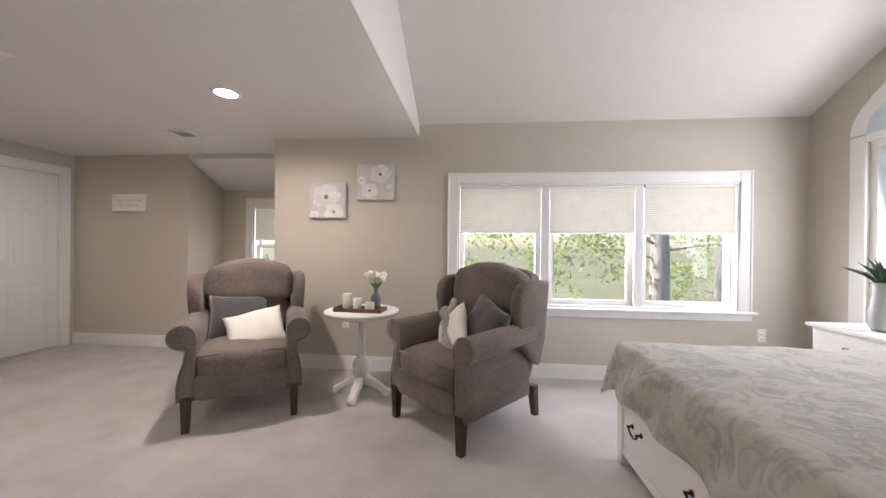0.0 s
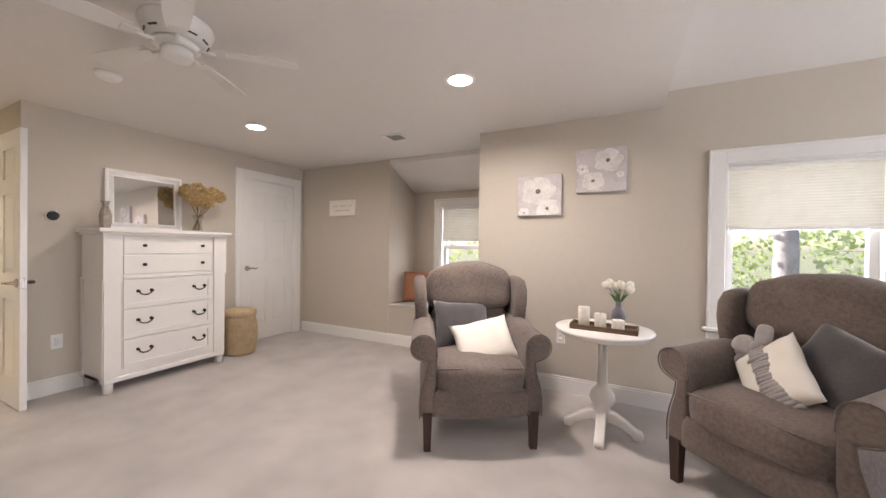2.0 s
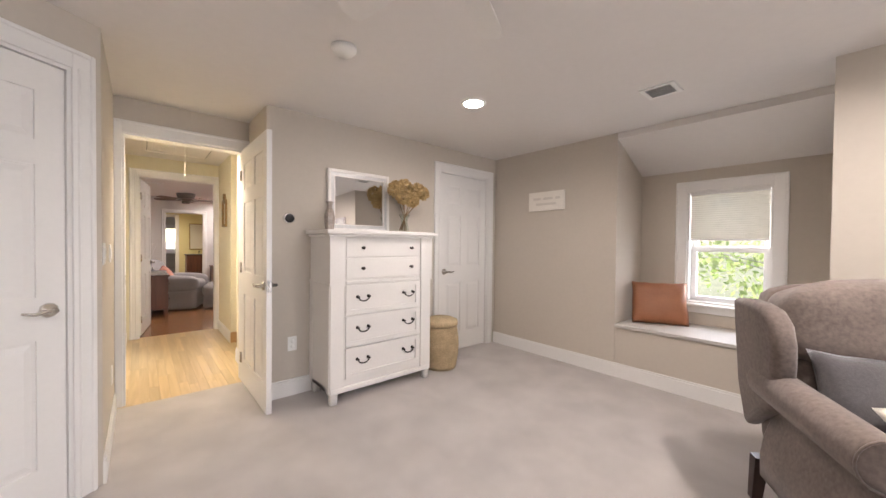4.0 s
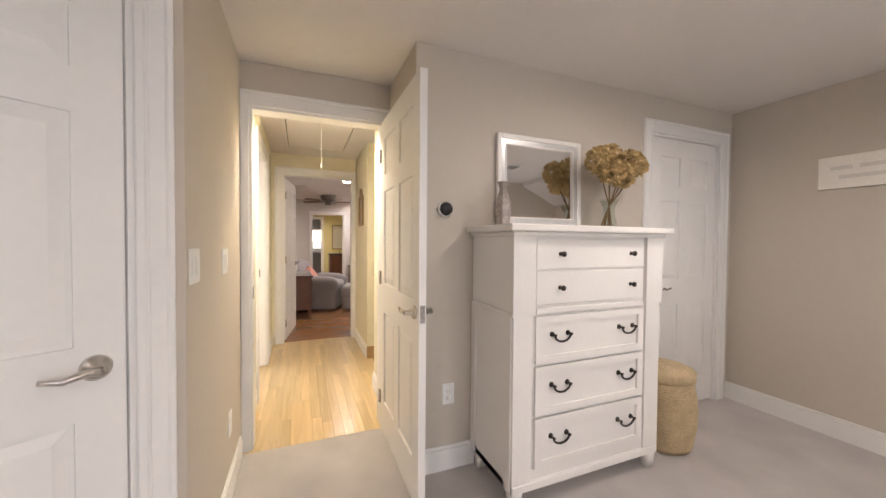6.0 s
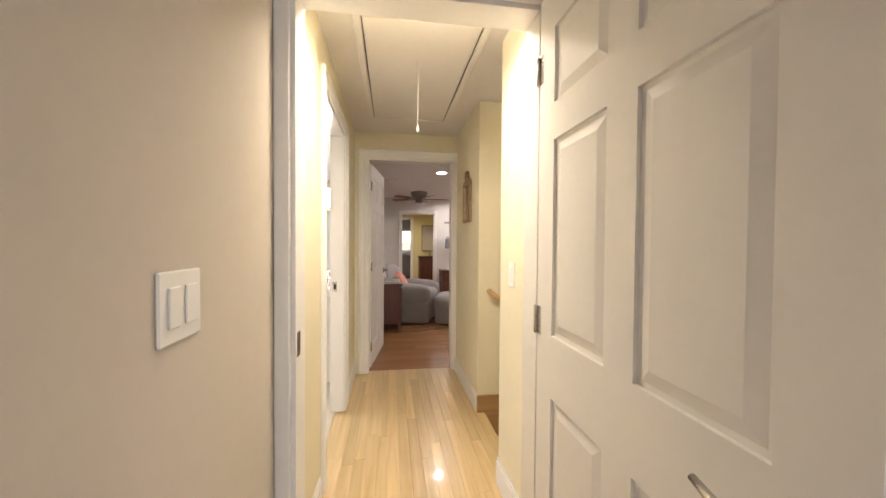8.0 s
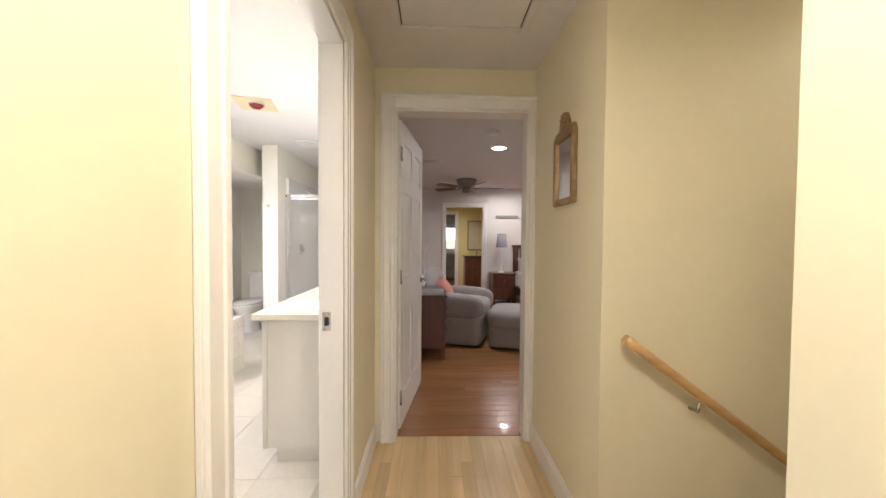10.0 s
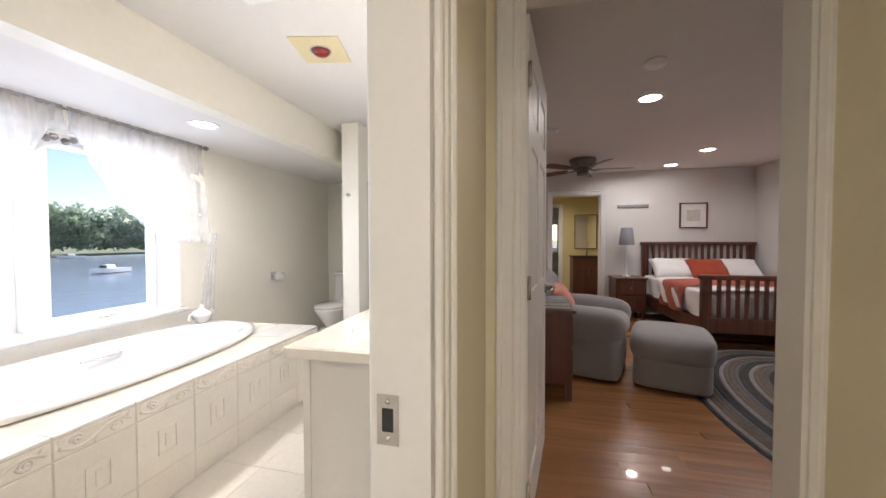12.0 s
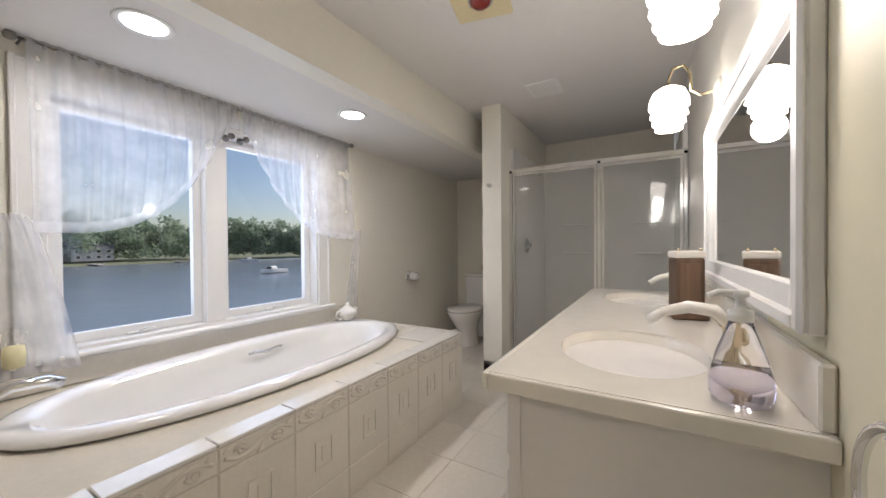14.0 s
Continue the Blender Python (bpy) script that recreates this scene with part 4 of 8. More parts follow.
for _u in range(21):
    _x = -0.172 + 0.344 * _u / 20
    _h = 0.045 + 0.035 * abs(_x) / 0.172 if _x > -0.1 else 0.045
    _t2 = 0.062 * max(0.02, 1 - (_x / 0.18) ** 4) ** 0.6 + 0.006
    soft_box(_bm, 0.03, 2 * _t2, 2 * _h, pose(_x, 0, 0.01 * math.sin(3 * _x)), 0.0, 4, 5, 0.006, _u * 0.7)
soft_box(_bm, 0.05, 0.06, 0.055, pose(-0.175, -0.02, 0), 0.2, 3, 8, 0.008, 2)
for _s in (-1, 1):
    soft_box(_bm, 0.11, 0.035, 0.085, pose(-0.215, -0.03, _s * 0.055, 0, _s * 38, 0), 0.2, 3, 10, 0.02, 4 + _s)
    soft_box(_bm, 0.03, 0.02, 0.12, pose(-0.185, -0.03, -0.07, 0, _s * 22, 0), 0.1, 4, 8, 0.012, 8 + _s)
part("bow", _bm, M_SATIN, _p, "grey satin bow")

# pedestal table with tray, candles and tulips
TB = pose(-0.89, 2.99, 0, 0, 0, 20)
_t = thing("pedestal_table", TB, "round white pedestal table with four scrolled feet", "table")
_bm = bmesh.new()
lathe(_bm, [(0, 0.655), (0.27, 0.655), (0.285, 0.665), (0.285, 0.675), (0.30, 0.68), (0.305, 0.69), (0.30, 0.70), (0, 0.70)], 48)
part("tabletop", _bm, M_WHITEPAINT, _t)
_bm = bmesh.new()
lathe(_bm, [(0.07, 0.655), (0.05, 0.63), (0.03, 0.60), (0.027, 0.50), (0.030, 0.40), (0.034, 0.34), (0.03, 0.32), (0.045, 0.30), (0.072, 0.265), (0.08, 0.235), (0.07, 0.20), (0.045, 0.175), (0.05, 0.16), (0.05, 0.09), (0.03, 0.08)], 28)
part("column", _bm, M_WHITEPAINT, _t)
for _k in range(4):
    _bm = bmesh.new()
    extruded(_bm, [(0.02, 0.15), (0.08, 0.145), (0.15, 0.105), (0.20, 0.065), (0.235, 0.055), (0.245, 0.03), (0.235, 0.0), (0.19, 0.0), (0.17, 0.03), (0.11, 0.065), (0.06, 0.08), (0.02, 0.08)], -0.03, 0.03, "y", 0.008, 2)
    bmesh.ops.transform(_bm, matrix=pose(0, 0, 0, 0, 0, 90 * _k - 22), verts=_bm.verts[:])
    part("foot", _bm, M_WHITEPAINT, _t)
TT = pose(-0.885, 2.93, 0.70, 0, 0, -4)
_t = thing("wooden_tray", TT, "rustic brown wooden tray on the pedestal table", "tray")
M_TRAYWOOD = wood("rustic_tray_wood", (0.20, 0.115, 0.06), (0.11, 0.06, 0.03), 0, 0.6)
part("base", B((-0.20, 0.20, -0.085, 0.085, 0, 0.012), bevel=0.003), M_TRAYWOOD, _t)
for _b in ((-0.20, 0.20, -0.085, -0.073, 0.012, 0.03), (-0.20, 0.20, 0.073, 0.085, 0.012, 0.03), (-0.20, -0.188, -0.073, 0.073, 0.012, 0.036), (0.188, 0.20, -0.073, 0.073, 0.012, 0.036)):
    part("side", B(_b, bevel=0.002), M_TRAYWOOD, _t)
M_BIRCH = material("birch_bark_wax", (0.72, 0.68, 0.60), 0.7, var=0.18, scale=14, fine=60, bump=0.3, bump_scale=60)
for _x, _y, _r, _h in ((-0.125, 0.02, 0.036, 0.125), (-0.02, -0.015, 0.036, 0.095), (0.085, -0.02, 0.038, 0.065)):
    _c = thing("pillar_candle", TT @ pose(_x, _y, 0.012), "white birch-bark pillar candle standing on the tray", "candle", "candles on the tray")
    _bm = bmesh.new()
    lathe(_bm, [(_r - 0.002, 0), (_r, 0.004), (_r, _h - 0.003), (_r - 0.004, _h), (_r - 0.012, _h - 0.004), (0, _h - 0.006)], 24)
    part("wax", _bm, M_BIRCH, _c)
    _bm = bmesh.new()
    tube(_bm, [(0, 0, _h - 0.006), (0.001, 0, _h + 0.008)], 0.0012, 6)
    part("wick", _bm, M_BLACK, _c)
_t = thing("tulip_vase", pose(-0.80, 3.08, 0.70), "grey bottle vase with white tulips on the pedestal table", "vase")
M_GREYVASE = material("grey_glazed_ceramic", (0.13, 0.125, 0.15), 0.3, var=0.2, scale=20, coat=0.3)
_bm = bmesh.new()
lathe(_bm, [(0.03, 0), (0.042, 0.03), (0.048, 0.07), (0.042, 0.105), (0.022, 0.13), (0.018, 0.16), (0.024, 0.175), (0.019, 0.173), (0.014, 0.15)], 24)
part("vase", _bm, M_GREYVASE, _t)
M_STEM = material("green_stem", (0.07, 0.15, 0.04), 0.6, var=0.2)
M_PETAL = material("white_petal", (0.82, 0.79, 0.68), 0.6, var=0.06, scale=30)
random.seed(5)
for _k in range(8):
    _a = _k * 2.4
    _r = 0.022 + 0.034 * random.random()
    _top = Vector((_r * math.cos(_a) * 1.25, _r * math.sin(_a), 0.235 + 0.04 * random.random()))
    _bm = bmesh.new()
    tube(_bm, [(0, 0, 0.14), tuple(_top * 0.55 + Vector((0, 0, 0.08))), tuple(_top)], 0.003, 6)
    _s = part("stem", _bm, M_STEM, _t)
    _bm = bmesh.new()
    _dir = Vector((_top.x, _top.y, 0.12)).to_track_quat("Z", "Y").to_matrix().to_4x4()
    for _j in range(3):
        lathe(_bm, [(0.0, -0.008), (0.016, 0.0), (0.023, 0.018), (0.020, 0.036), (0.009, 0.052)], 10, Matrix.Translation(_top) @ _dir @ pose(0.004 * math.cos(_j * 2.1), 0.004 * math.sin(_j * 2.1), 0, 4 * _j, 5 * _j, 0), close=False)
    part("blossom", _bm, M_PETAL, _s)
for _k in range(4):
    _bm = bmesh.new()
    _a = _k * 1.6
    tube(_bm, [(0, 0, 0.14), (0.03 * math.cos(_a), 0.03 * math.sin(_a), 0.2), (0.06 * math.cos(_a), 0.06 * math.sin(_a), 0.225)], 0.008, 5, radii=[0.004, 0.010, 0.001])
    part("leaf", _bm, M_STEM, _t)

# flower canvases
M_CANVAS = material("grey_painted_canvas", (0.56, 0.52, 0.52), 0.8, var=0.2, scale=9, fine=90, bump=0.2, bump_scale=300)
M_FLOWER = material("white_painted_petal", (0.71, 0.68, 0.65), 0.8, var=0.16, scale=16, rnd=0.5, bump=0.3, bump_scale=120)
M_FLCENTRE = material("dark_painted_stamen", (0.22, 0.19, 0.17), 0.8, var=0.2)


def flower_canvas(m, w, h, flowers, label):
    ob = thing("canvas_picture", m, label, "picture", "flower canvases")
    part("canvas", B((0, w, -0.035, 0, 0, h), bevel=0.003), M_CANVAS, ob)
    random.seed(int(w * 1000) + len(flowers))
    for k, (x, z, r) in enumerate(flowers):
        y = -0.0352 - 0.0006 * k
        for j in range(5):
            a = j * 2 * math.pi / 5 + k
            bm = bmesh.new()
            n, pts = 14, []
            for i in range(n):
                b = 2 * math.pi * i / n
                rr = r * (0.48 + 0.06 * math.sin(3 * b + j) + 0.04 * random.random())
                px = x + 0.5 * r * math.cos(a) + rr * math.cos(b)
                pz = z + 0.45 * r * math.sin(a) + rr * 0.85 * math.sin(b)
                pts.append(bm.verts.new((min(max(px, 0.004), w - 0.004), y - 0.0001 * j, min(max(pz, 0.004), h - 0.004))))
            bm.faces.new(pts)
            ex = bmesh.ops.extrude_face_region(bm, geom=bm.faces[:])
            bmesh.ops.translate(bm, vec=(0, -0.0012, 0), verts=[v for v in ex["geom"] if isinstance(v, bmesh.types.BMVert)])
            part("petal", bm, M_FLOWER, ob)
        bm = bmesh.new()
        lathe(bm, [(0, 0), (r * 0.15, 0), (r * 0.12, 0.002), (0, 0.003)], 9, pose(x, y - 0.0018, z, 90, 0, 0))
        part("stamen", bm, M_FLCENTRE, ob)
    return ob


flower_canvas(pose(-1.62, 3.545, 1.51), 0.375, 0.35, [(0.18, 0.21, 0.15), (0.26, 0.06, 0.10), (0.06, 0.03, 0.05)], "square canvas of white flowers on a grey ground")
flower_canvas(pose(-1.13, 3.545, 1.69), 0.372, 0.35, [(0.24, 0.25, 0.11), (0.13, 0.09, 0.09), (0.05, 0.19, 0.05), (0.33, 0.13, 0.03)], "square canvas of several white flowers on a grey ground")
_t = thing("wall_sign", pose(-4.36, 4.035, 1.625), "small white wooden wall sign with faint lettering", "sign")
part("board", B((0, 0.45, -0.02, 0, 0, 0.21), bevel=0.003), material("aged_cream_board", (0.80, 0.76, 0.69), 0.7, var=0.06), _t)
M_FAINT = material("faint_grey_paint", (0.66, 0.62, 0.56), 0.7)
for _x, _w2, _z in ((0.06, 0.10, 0.12), (0.19, 0.12, 0.12), (0.34, 0.06, 0.12), (0.10, 0.25, 0.06)):
    part("lettering_bar", B((_x, _x + _w2, -0.0208, -0.02, _z, _z + 0.025)), M_FAINT, _t)

# window seat
_t = thing("window_seat", pose(-3.38, 4.045, 0), "built-in greige window seat with a pale top in the dormer", "bench")
part("front", B((0.002, 1.378, 0.0, 0.02, 0, 0.475)), M_WALL, _t)
part("top", B((0.002, 1.378, -0.02, 0.603, 0.475, 0.505), bevel=0.005), material("pale_grey_seat_paint", (0.55, 0.52, 0.48), 0.5), _t)
cushion("leather_pillow", pose(-3.12, 4.40, 0.70, -20, 0, 26), 0.47, 0.41, 0.12, M_LEATHER, "tan leather pillow leaning in the window seat", 0.04)

# tall dresser
DX, DY = -4.885, 1.70


def dresser():
    ob = thing("tall_dresser", pose(DX, DY, 0), "tall white painted dresser with five drawers and dark pulls", "dresser")
    w, d, h = 0.96, 0.40, 1.315
    part("top", B((-0.0, 0.46, -0.045, w + 0.045, h, h + 0.032), bevel=0.006, seg=2), M_WHITEPAINT, ob)
    part("cornice", B((0.0, d + 0.035, -0.02, w + 0.02, h - 0.022, h), bevel=0.006), M_WHITEPAINT, ob)
    part("case", B((0.0, d, 0.0, w, 0.09, h - 0.022)), M_WHITEPAINT, ob)
    for y0, y1 in ((-0.008, 0.115), (w - 0.115, w + 0.008)):
        part("pilaster", B((d, d + 0.022, y0, y1, 0.93, h - 0.022), (d, d + 0.014, y0 + 0.008, y1 - 0.008, 0.09, 0.93)), M_WHITEPAINT, ob)
    for y0, y1 in ((-0.012, 0.0), (w, w + 0.012)):
        part("side_moulding", B((0.0, d + 0.022, y0, y1, 0.915, 0.935), bevel=0.003), M_WHITEPAINT, ob)
        part("side_frame", B((0.0, 0.05, y0 * 0.6, y1 if y0 < 0 else w + 0.007, 0.09, 0.915), (d - 0.05, d, y0 * 0.6, y1 if y0 < 0 else w + 0.007, 0.09, 0.915)) if y0 < 0 else B((0.0, 0.05, w, w + 0.007, 0.09, 0.915), (d - 0.05, d, w, w + 0.007, 0.09, 0.915)), M_WHITEPAINT, ob)
    part("base_rail", B((0.01, d + 0.018, 0.0, w, 0.085, 0.125), bevel=0.004), M_WHITEPAINT, ob)
    for x in (0.04, d - 0.02):
        for y in (0.035, w - 0.035):
            bm = bmesh.new()
            lathe(bm, [(0.034, 0), (0.04, 0.085)], 4, pose(x, y, 0, 0, 0, 45))
            part("leg", bm, M_WHITEPAINT, ob)
    y0, y1 = 0.125, w - 0.125
    for z0, z1 in ((1.135, 1.282), (0.965, 1.125)):
        dr = part("drawer", B((d, d + 0.012, y0, y1, z0, z1), bevel=0.003), M_WHITEPAINT, ob)
        for y in (y0 + 0.14, y1 - 0.10):
            bm = bmesh.new()
            lathe(bm, [(0.011, 0), (0.007, 0.006), (0.007, 0.014), (0.014, 0.022), (0.012, 0.03), (0, 0.032)], 16, pose(d + 0.012, y, (z0 + z1) / 2, 0, 90, 0))
            part("knob", bm, M_DARKMETAL, dr)
    part("drawer_rail", B((d, d + 0.016, y0, y1, 0.922, 0.95), bevel=0.004), M_WHITEPAINT, ob)
    for z0, z1 in ((0.685, 0.912), (0.435, 0.67), (0.18, 0.42)):
        dr = part("drawer", B((d, d + 0.004, y0 - 0.008, y1 + 0.008, z0, z1), (d, d + 0.016, y0, y1, z0, z0 + 0.035), (d, d + 0.016, y0, y1, z1 - 0.035, z1), (d, d + 0.016, y0, y0 + 0.04, z0 + 0.035, z1 - 0.035), (d, d + 0.016, y1 - 0.04, y1, z0 + 0.035, z1 - 0.035)), M_WHITEPAINT, ob)
        for y in (y0 + 0.15, y1 - 0.12):
            bm = bmesh.new()
            zc = (z0 + z1) / 2 + 0.02
            for s in (-1, 1):
                lathe(bm, [(0.014, 0), (0.012, 0.006), (0.006, 0.01), (0.006, 0.024), (0.008, 0.03), (0, 0.032)], 12, pose(d + 0.004, y + s * 0.048, zc, 0, 90, 0))
            tube(bm, [(d + 0.026, y + 0.048 * math.cos(math.pi * k / 10), zc - 0.034 * math.sin(math.pi * k / 10)) for k in range(11)], 0.0055, 8)
            part("bail_pull", bm, M_DARKMETAL, dr)
    return ob


dresser()
ZT = 1.347
M_SILVERFRAME = material("silver_white_frame", (0.62, 0.61, 0.60), 0.3, metal=0.3, var=0.08, scale=20)
_t = thing("framed_mirror", pose(-4.868, 2.145, ZT, 0, -1.2, 0), "rectangular mirror in a white and silver frame leaning on the dresser", "mirror")
W2, H2 = 0.305, 0.545
part("frame", B((-0.012, 0.016, -W2, -W2 + 0.028, 0, H2), (-0.012, 0.016, W2 - 0.028, W2, 0, H2), (-0.012, 0.016, -W2 + 0.028, W2 - 0.028, 0, 0.028), (-0.012, 0.016, -W2 + 0.028, W2 - 0.028, H2 - 0.028, H2), bevel=0.004), M_WHITEPAINT, _t)
part("inner_frame", B((-0.01, 0.009, -W2 + 0.028, -W2 + 0.06, 0.028, H2 - 0.028), (-0.01, 0.009, W2 - 0.06, W2 - 0.028, 0.028, H2 - 0.028), (-0.01, 0.009, -W2 + 0.06, W2 - 0.06, 0.028, 0.06), (-0.01, 0.009, -W2 + 0.06, W2 - 0.06, H2 - 0.06, H2 - 0.028)), M_SILVERFRAME, _t, "silver inner frame")
part("bead", B((-0.006, 0.013, -W2 + 0.056, -W2 + 0.064, 0.056, H2 - 0.056), (-0.006, 0.013, W2 - 0.064, W2 - 0.056, 0.056, H2 - 0.056), (-0.006, 0.013, -W2 + 0.064, W2 - 0.064, 0.056, 0.064), (-0.006, 0.013, -W2 + 0.064, W2 - 0.064, H2 - 0.064, H2 - 0.056)), M_WHITEPAINT, _t)
part("glass", B((-0.008, 0.0, -W2 + 0.06, W2 - 0.06, 0.06, H2 - 0.06)), M_MIRROR, _t)
_bm = bmesh.new()
lathe(_bm, [(0.032, 0), (0.045, 0.01), (0.055, 0.07), (0.058, 0.12), (0.045, 0.17), (0.03, 0.20), (0.028, 0.22), (0.036, 0.245), (0.044, 0.255), (0.038, 0.252), (0.024, 0.22)], 8)
for _f in _bm.faces:
    _f.smooth = False
solo("mosaic_vase", _bm, material("mottled_stone_glaze", (0.32, 0.27, 0.23), 0.35, var=0.45, scale=22, fine=70, coat=0.2), "faceted mottled brown vase on the dresser", "vase", m=pose(-4.735, 1.80, ZT, 0, 0, 10) @ Matrix.Diagonal((0.76, 0.76, 0.93, 1)))
# dried hydrangeas
_t = thing("hydrangea_vase", pose(-4.70, 2.52, ZT), "clear glass vase with dried golden hydrangeas", "vase")
M_GLASS = thin_pane("clear_vase_glass", 0.012, (0.93, 0.95, 0.93))
_bm = bmesh.new()
lathe(_bm, [(0.0, 0.001), (0.036, 0.001), (0.042, 0.006), (0.045, 0.03), (0.03, 0.09), (0.034, 0.13), (0.055, 0.175), (0.053, 0.175), (0.031, 0.13), (0.027, 0.09), (0.04, 0.03), (0.0, 0.012)], 28, close=False)
part("vase", _bm, M_GLASS, _t)
M_DRYSTEM = material("dried_stem", (0.22, 0.13, 0.06), 0.8, var=0.2)
M_HYDR = material("dried_hydrangea", (0.52, 0.37, 0.17), 0.85, var=0.35, scale=30, fine=120)
random.seed(11)
for _k, (_x, _y, _z, _r) in enumerate(((0.02, -0.11, 0.40, 0.068), (-0.01, 0.0, 0.425, 0.072), (0.03, 0.12, 0.40, 0.07), (0.05, -0.05, 0.33, 0.058), (0.04, 0.06, 0.315, 0.062), (0.02, 0.20, 0.39, 0.055))):
    _bm = bmesh.new()
    tube(_bm, [(-_x * 0.4, -_y * 0.25, 0.02), (0, 0, 0.14), (_x * 0.4, _y * 0.45, 0.24), (_x, _y, _z)], 0.004, 6)
    _s = part("stem", _bm, M_DRYSTEM, _t)
    _bm = bmesh.new()
    for _j in range(300):
        _d = Vector((random.gauss(0, 1), random.gauss(0, 1), random.gauss(0, 1))).normalized()
        _q = Vector((_x, _y, _z)) + _d * _r * (0.8 + 0.35 * random.random())
        _mm = Matrix.Translation(_q) @ (_d + 0.7 * Vector((random.gauss(0, 1), random.gauss(0, 1), random.gauss(0, 1)))).to_track_quat("Z", "Y").to_matrix().to_4x4()
        _s2 = 0.012 + 0.008 * random.random()
        _c0 = _bm.verts.new(_mm @ Vector((0, 0, -0.004)))
        _ring = [_bm.verts.new(_mm @ Vector((_s2 * math.cos(i * math.pi / 4) * (1 if i % 2 else 0.55), _s2 * math.sin(i * math.pi / 4) * (1 if i % 2 else 0.55), 0.003 * (i % 3)))) for i in range(8)]
        for i in range(8):
            _bm.faces.new((_c0, _ring[i], _ring[(i + 1) % 8]))
    part("flower_head", _bm, M_HYDR, _s)
# basket
_t = thing("wicker_basket", pose(-4.63, 2.93, 0), "round lidded straw basket beside the dresser", "basket")
M_STRAW = material("woven_straw", (0.52, 0.40, 0.24), 0.8, var=0.25, scale=12, fine=80, bump=0.4, bump_scale=80)
_bm = bmesh.new()
_prof = []
for _k in range(34):
    _z = 0.02 + 0.40 * _k / 34
    _r = 0.155 + 0.022 * math.sin(math.pi * _k / 34) 
    _prof += [(_r, _z), (_r + 0.006, _z + 0.003), (_r + 0.006, _z + 0.008), (_r, _z + 0.0115)]
lathe(_bm, [(0.15, 0.0)] + _prof, 28)
part("body", _bm, M_STRAW, _t)
_bm = bmesh.new()
lathe(_bm, [(0.165, 0.425), (0.172, 0.43), (0.172, 0.47), (0.165, 0.48), (0.12, 0.50), (0.06, 0.508), (0, 0.51)], 28)
part("lid", _bm, M_STRAW, _t)

# ceiling fan, white hugger
M_FANWHITE = material("white_fan_enamel", (0.74, 0.72, 0.69), 0.35, var=0.02)


def fan(m, label, mat, blade_mat, metal, blades, rot, scale=1.0, light=False):
    ob = thing("ceiling_fan", m, label, "ceiling fan")
    bm = bmesh.new()
    lathe(bm, [(0.0, 0.0), (0.175, 0.0), (0.18, -0.02), (0.165, -0.07), (0.14, -0.105), (0.12, -0.12), (0.0, -0.12)], 36)
    part("canopy", bm, mat, ob)
    for k in range(10):
        bm = bmesh.new()
        box(bm, 0.143, 0.152, -0.026, 0.026, -0.099, -0.091)
        bmesh.ops.transform(bm, matrix=pose(0, 0, 0, 0, 0, 36 * k), verts=bm.verts[:])
        part("vent_slot", bm, M_BLACK, ob)
    bm = bmesh.new()
    lathe(bm, [(0.115, -0.125), (0.115, -0.15), (0.085, -0.16), (0.0, -0.16)], 32)
    part("rotor", bm, metal, ob)
    bm = bmesh.new()
    lathe(bm, [(0.078, -0.165), (0.078, -0.21), (0.068, -0.225), (0.0, -0.228)], 32)
    part("switch_housing", bm, mat, ob)
    for k in range(blades):
        turn = pose(0, 0, 0, 0, 0, rot + 360 / blades * k)
        bm = bmesh.new()
        tube(bm, [(0.10, 0, -0.145), (0.15, 0, -0.155), (0.19, 0, -0.15)], 0.011, 8)
        box(bm, 0.18, 0.25, -0.04, 0.04, -0.152, -0.146, bevel=0.002)
        bmesh.ops.transform(bm, matrix=turn, verts=bm.verts[:])
        iron = part("blade_iron", bm, metal, ob)
        bm = bmesh.new()
        extruded(bm, [(0.21, -0.05), (0.35, -0.062), (0.55, -0.068), (0.625, -0.062), (0.645, -0.03), (0.645, 0.03), (0.625, 0.062), (0.55, 0.068), (0.35, 0.062), (0.21, 0.05)], -0.003, 0.003, "z", 0.0, 1, False)
        bmesh.ops.transform(bm, matrix=turn @ pose(0, 0, -0.14, 12, 0, 0), verts=bm.verts[:])
        part("blade", bm, blade_mat, iron)
    return ob


fan(pose(-2.77, 1.37, C) @ Matrix.Diagonal((0.86, 0.86, 0.76, 1)), "white five-blade hugger ceiling fan at rest", M_FANWHITE, M_FANWHITE, M_FANWHITE, 5, 190)

# storage bed
BX0, BX1, BY0, BY1 = 0.90, 2.93, 0.40, 2.28
_t = thing("storage_bed", pose(0, 0, 0), "white wooden storage bed with drawers and a thick mattress", "bed")
part("footboard", B((BX0, BX0 + 0.03, BY0 + 0.06, BY1 - 0.06, 0.07, 0.40)), M_WHITEPAINT, _t)
for _y in (BY0, BY1 - 0.07):
    part("post", B((BX0 - 0.015, BX0 + 0.055, _y, _y + 0.07, 0, 0.42), bevel=0.004), M_WHITEPAINT, _t)
part("rail", B((BX0 - 0.01, BX0, BY0 + 0.07, BY1 - 0.07, 0.06, 0.11), bevel=0.003), M_WHITEPAINT, _t)
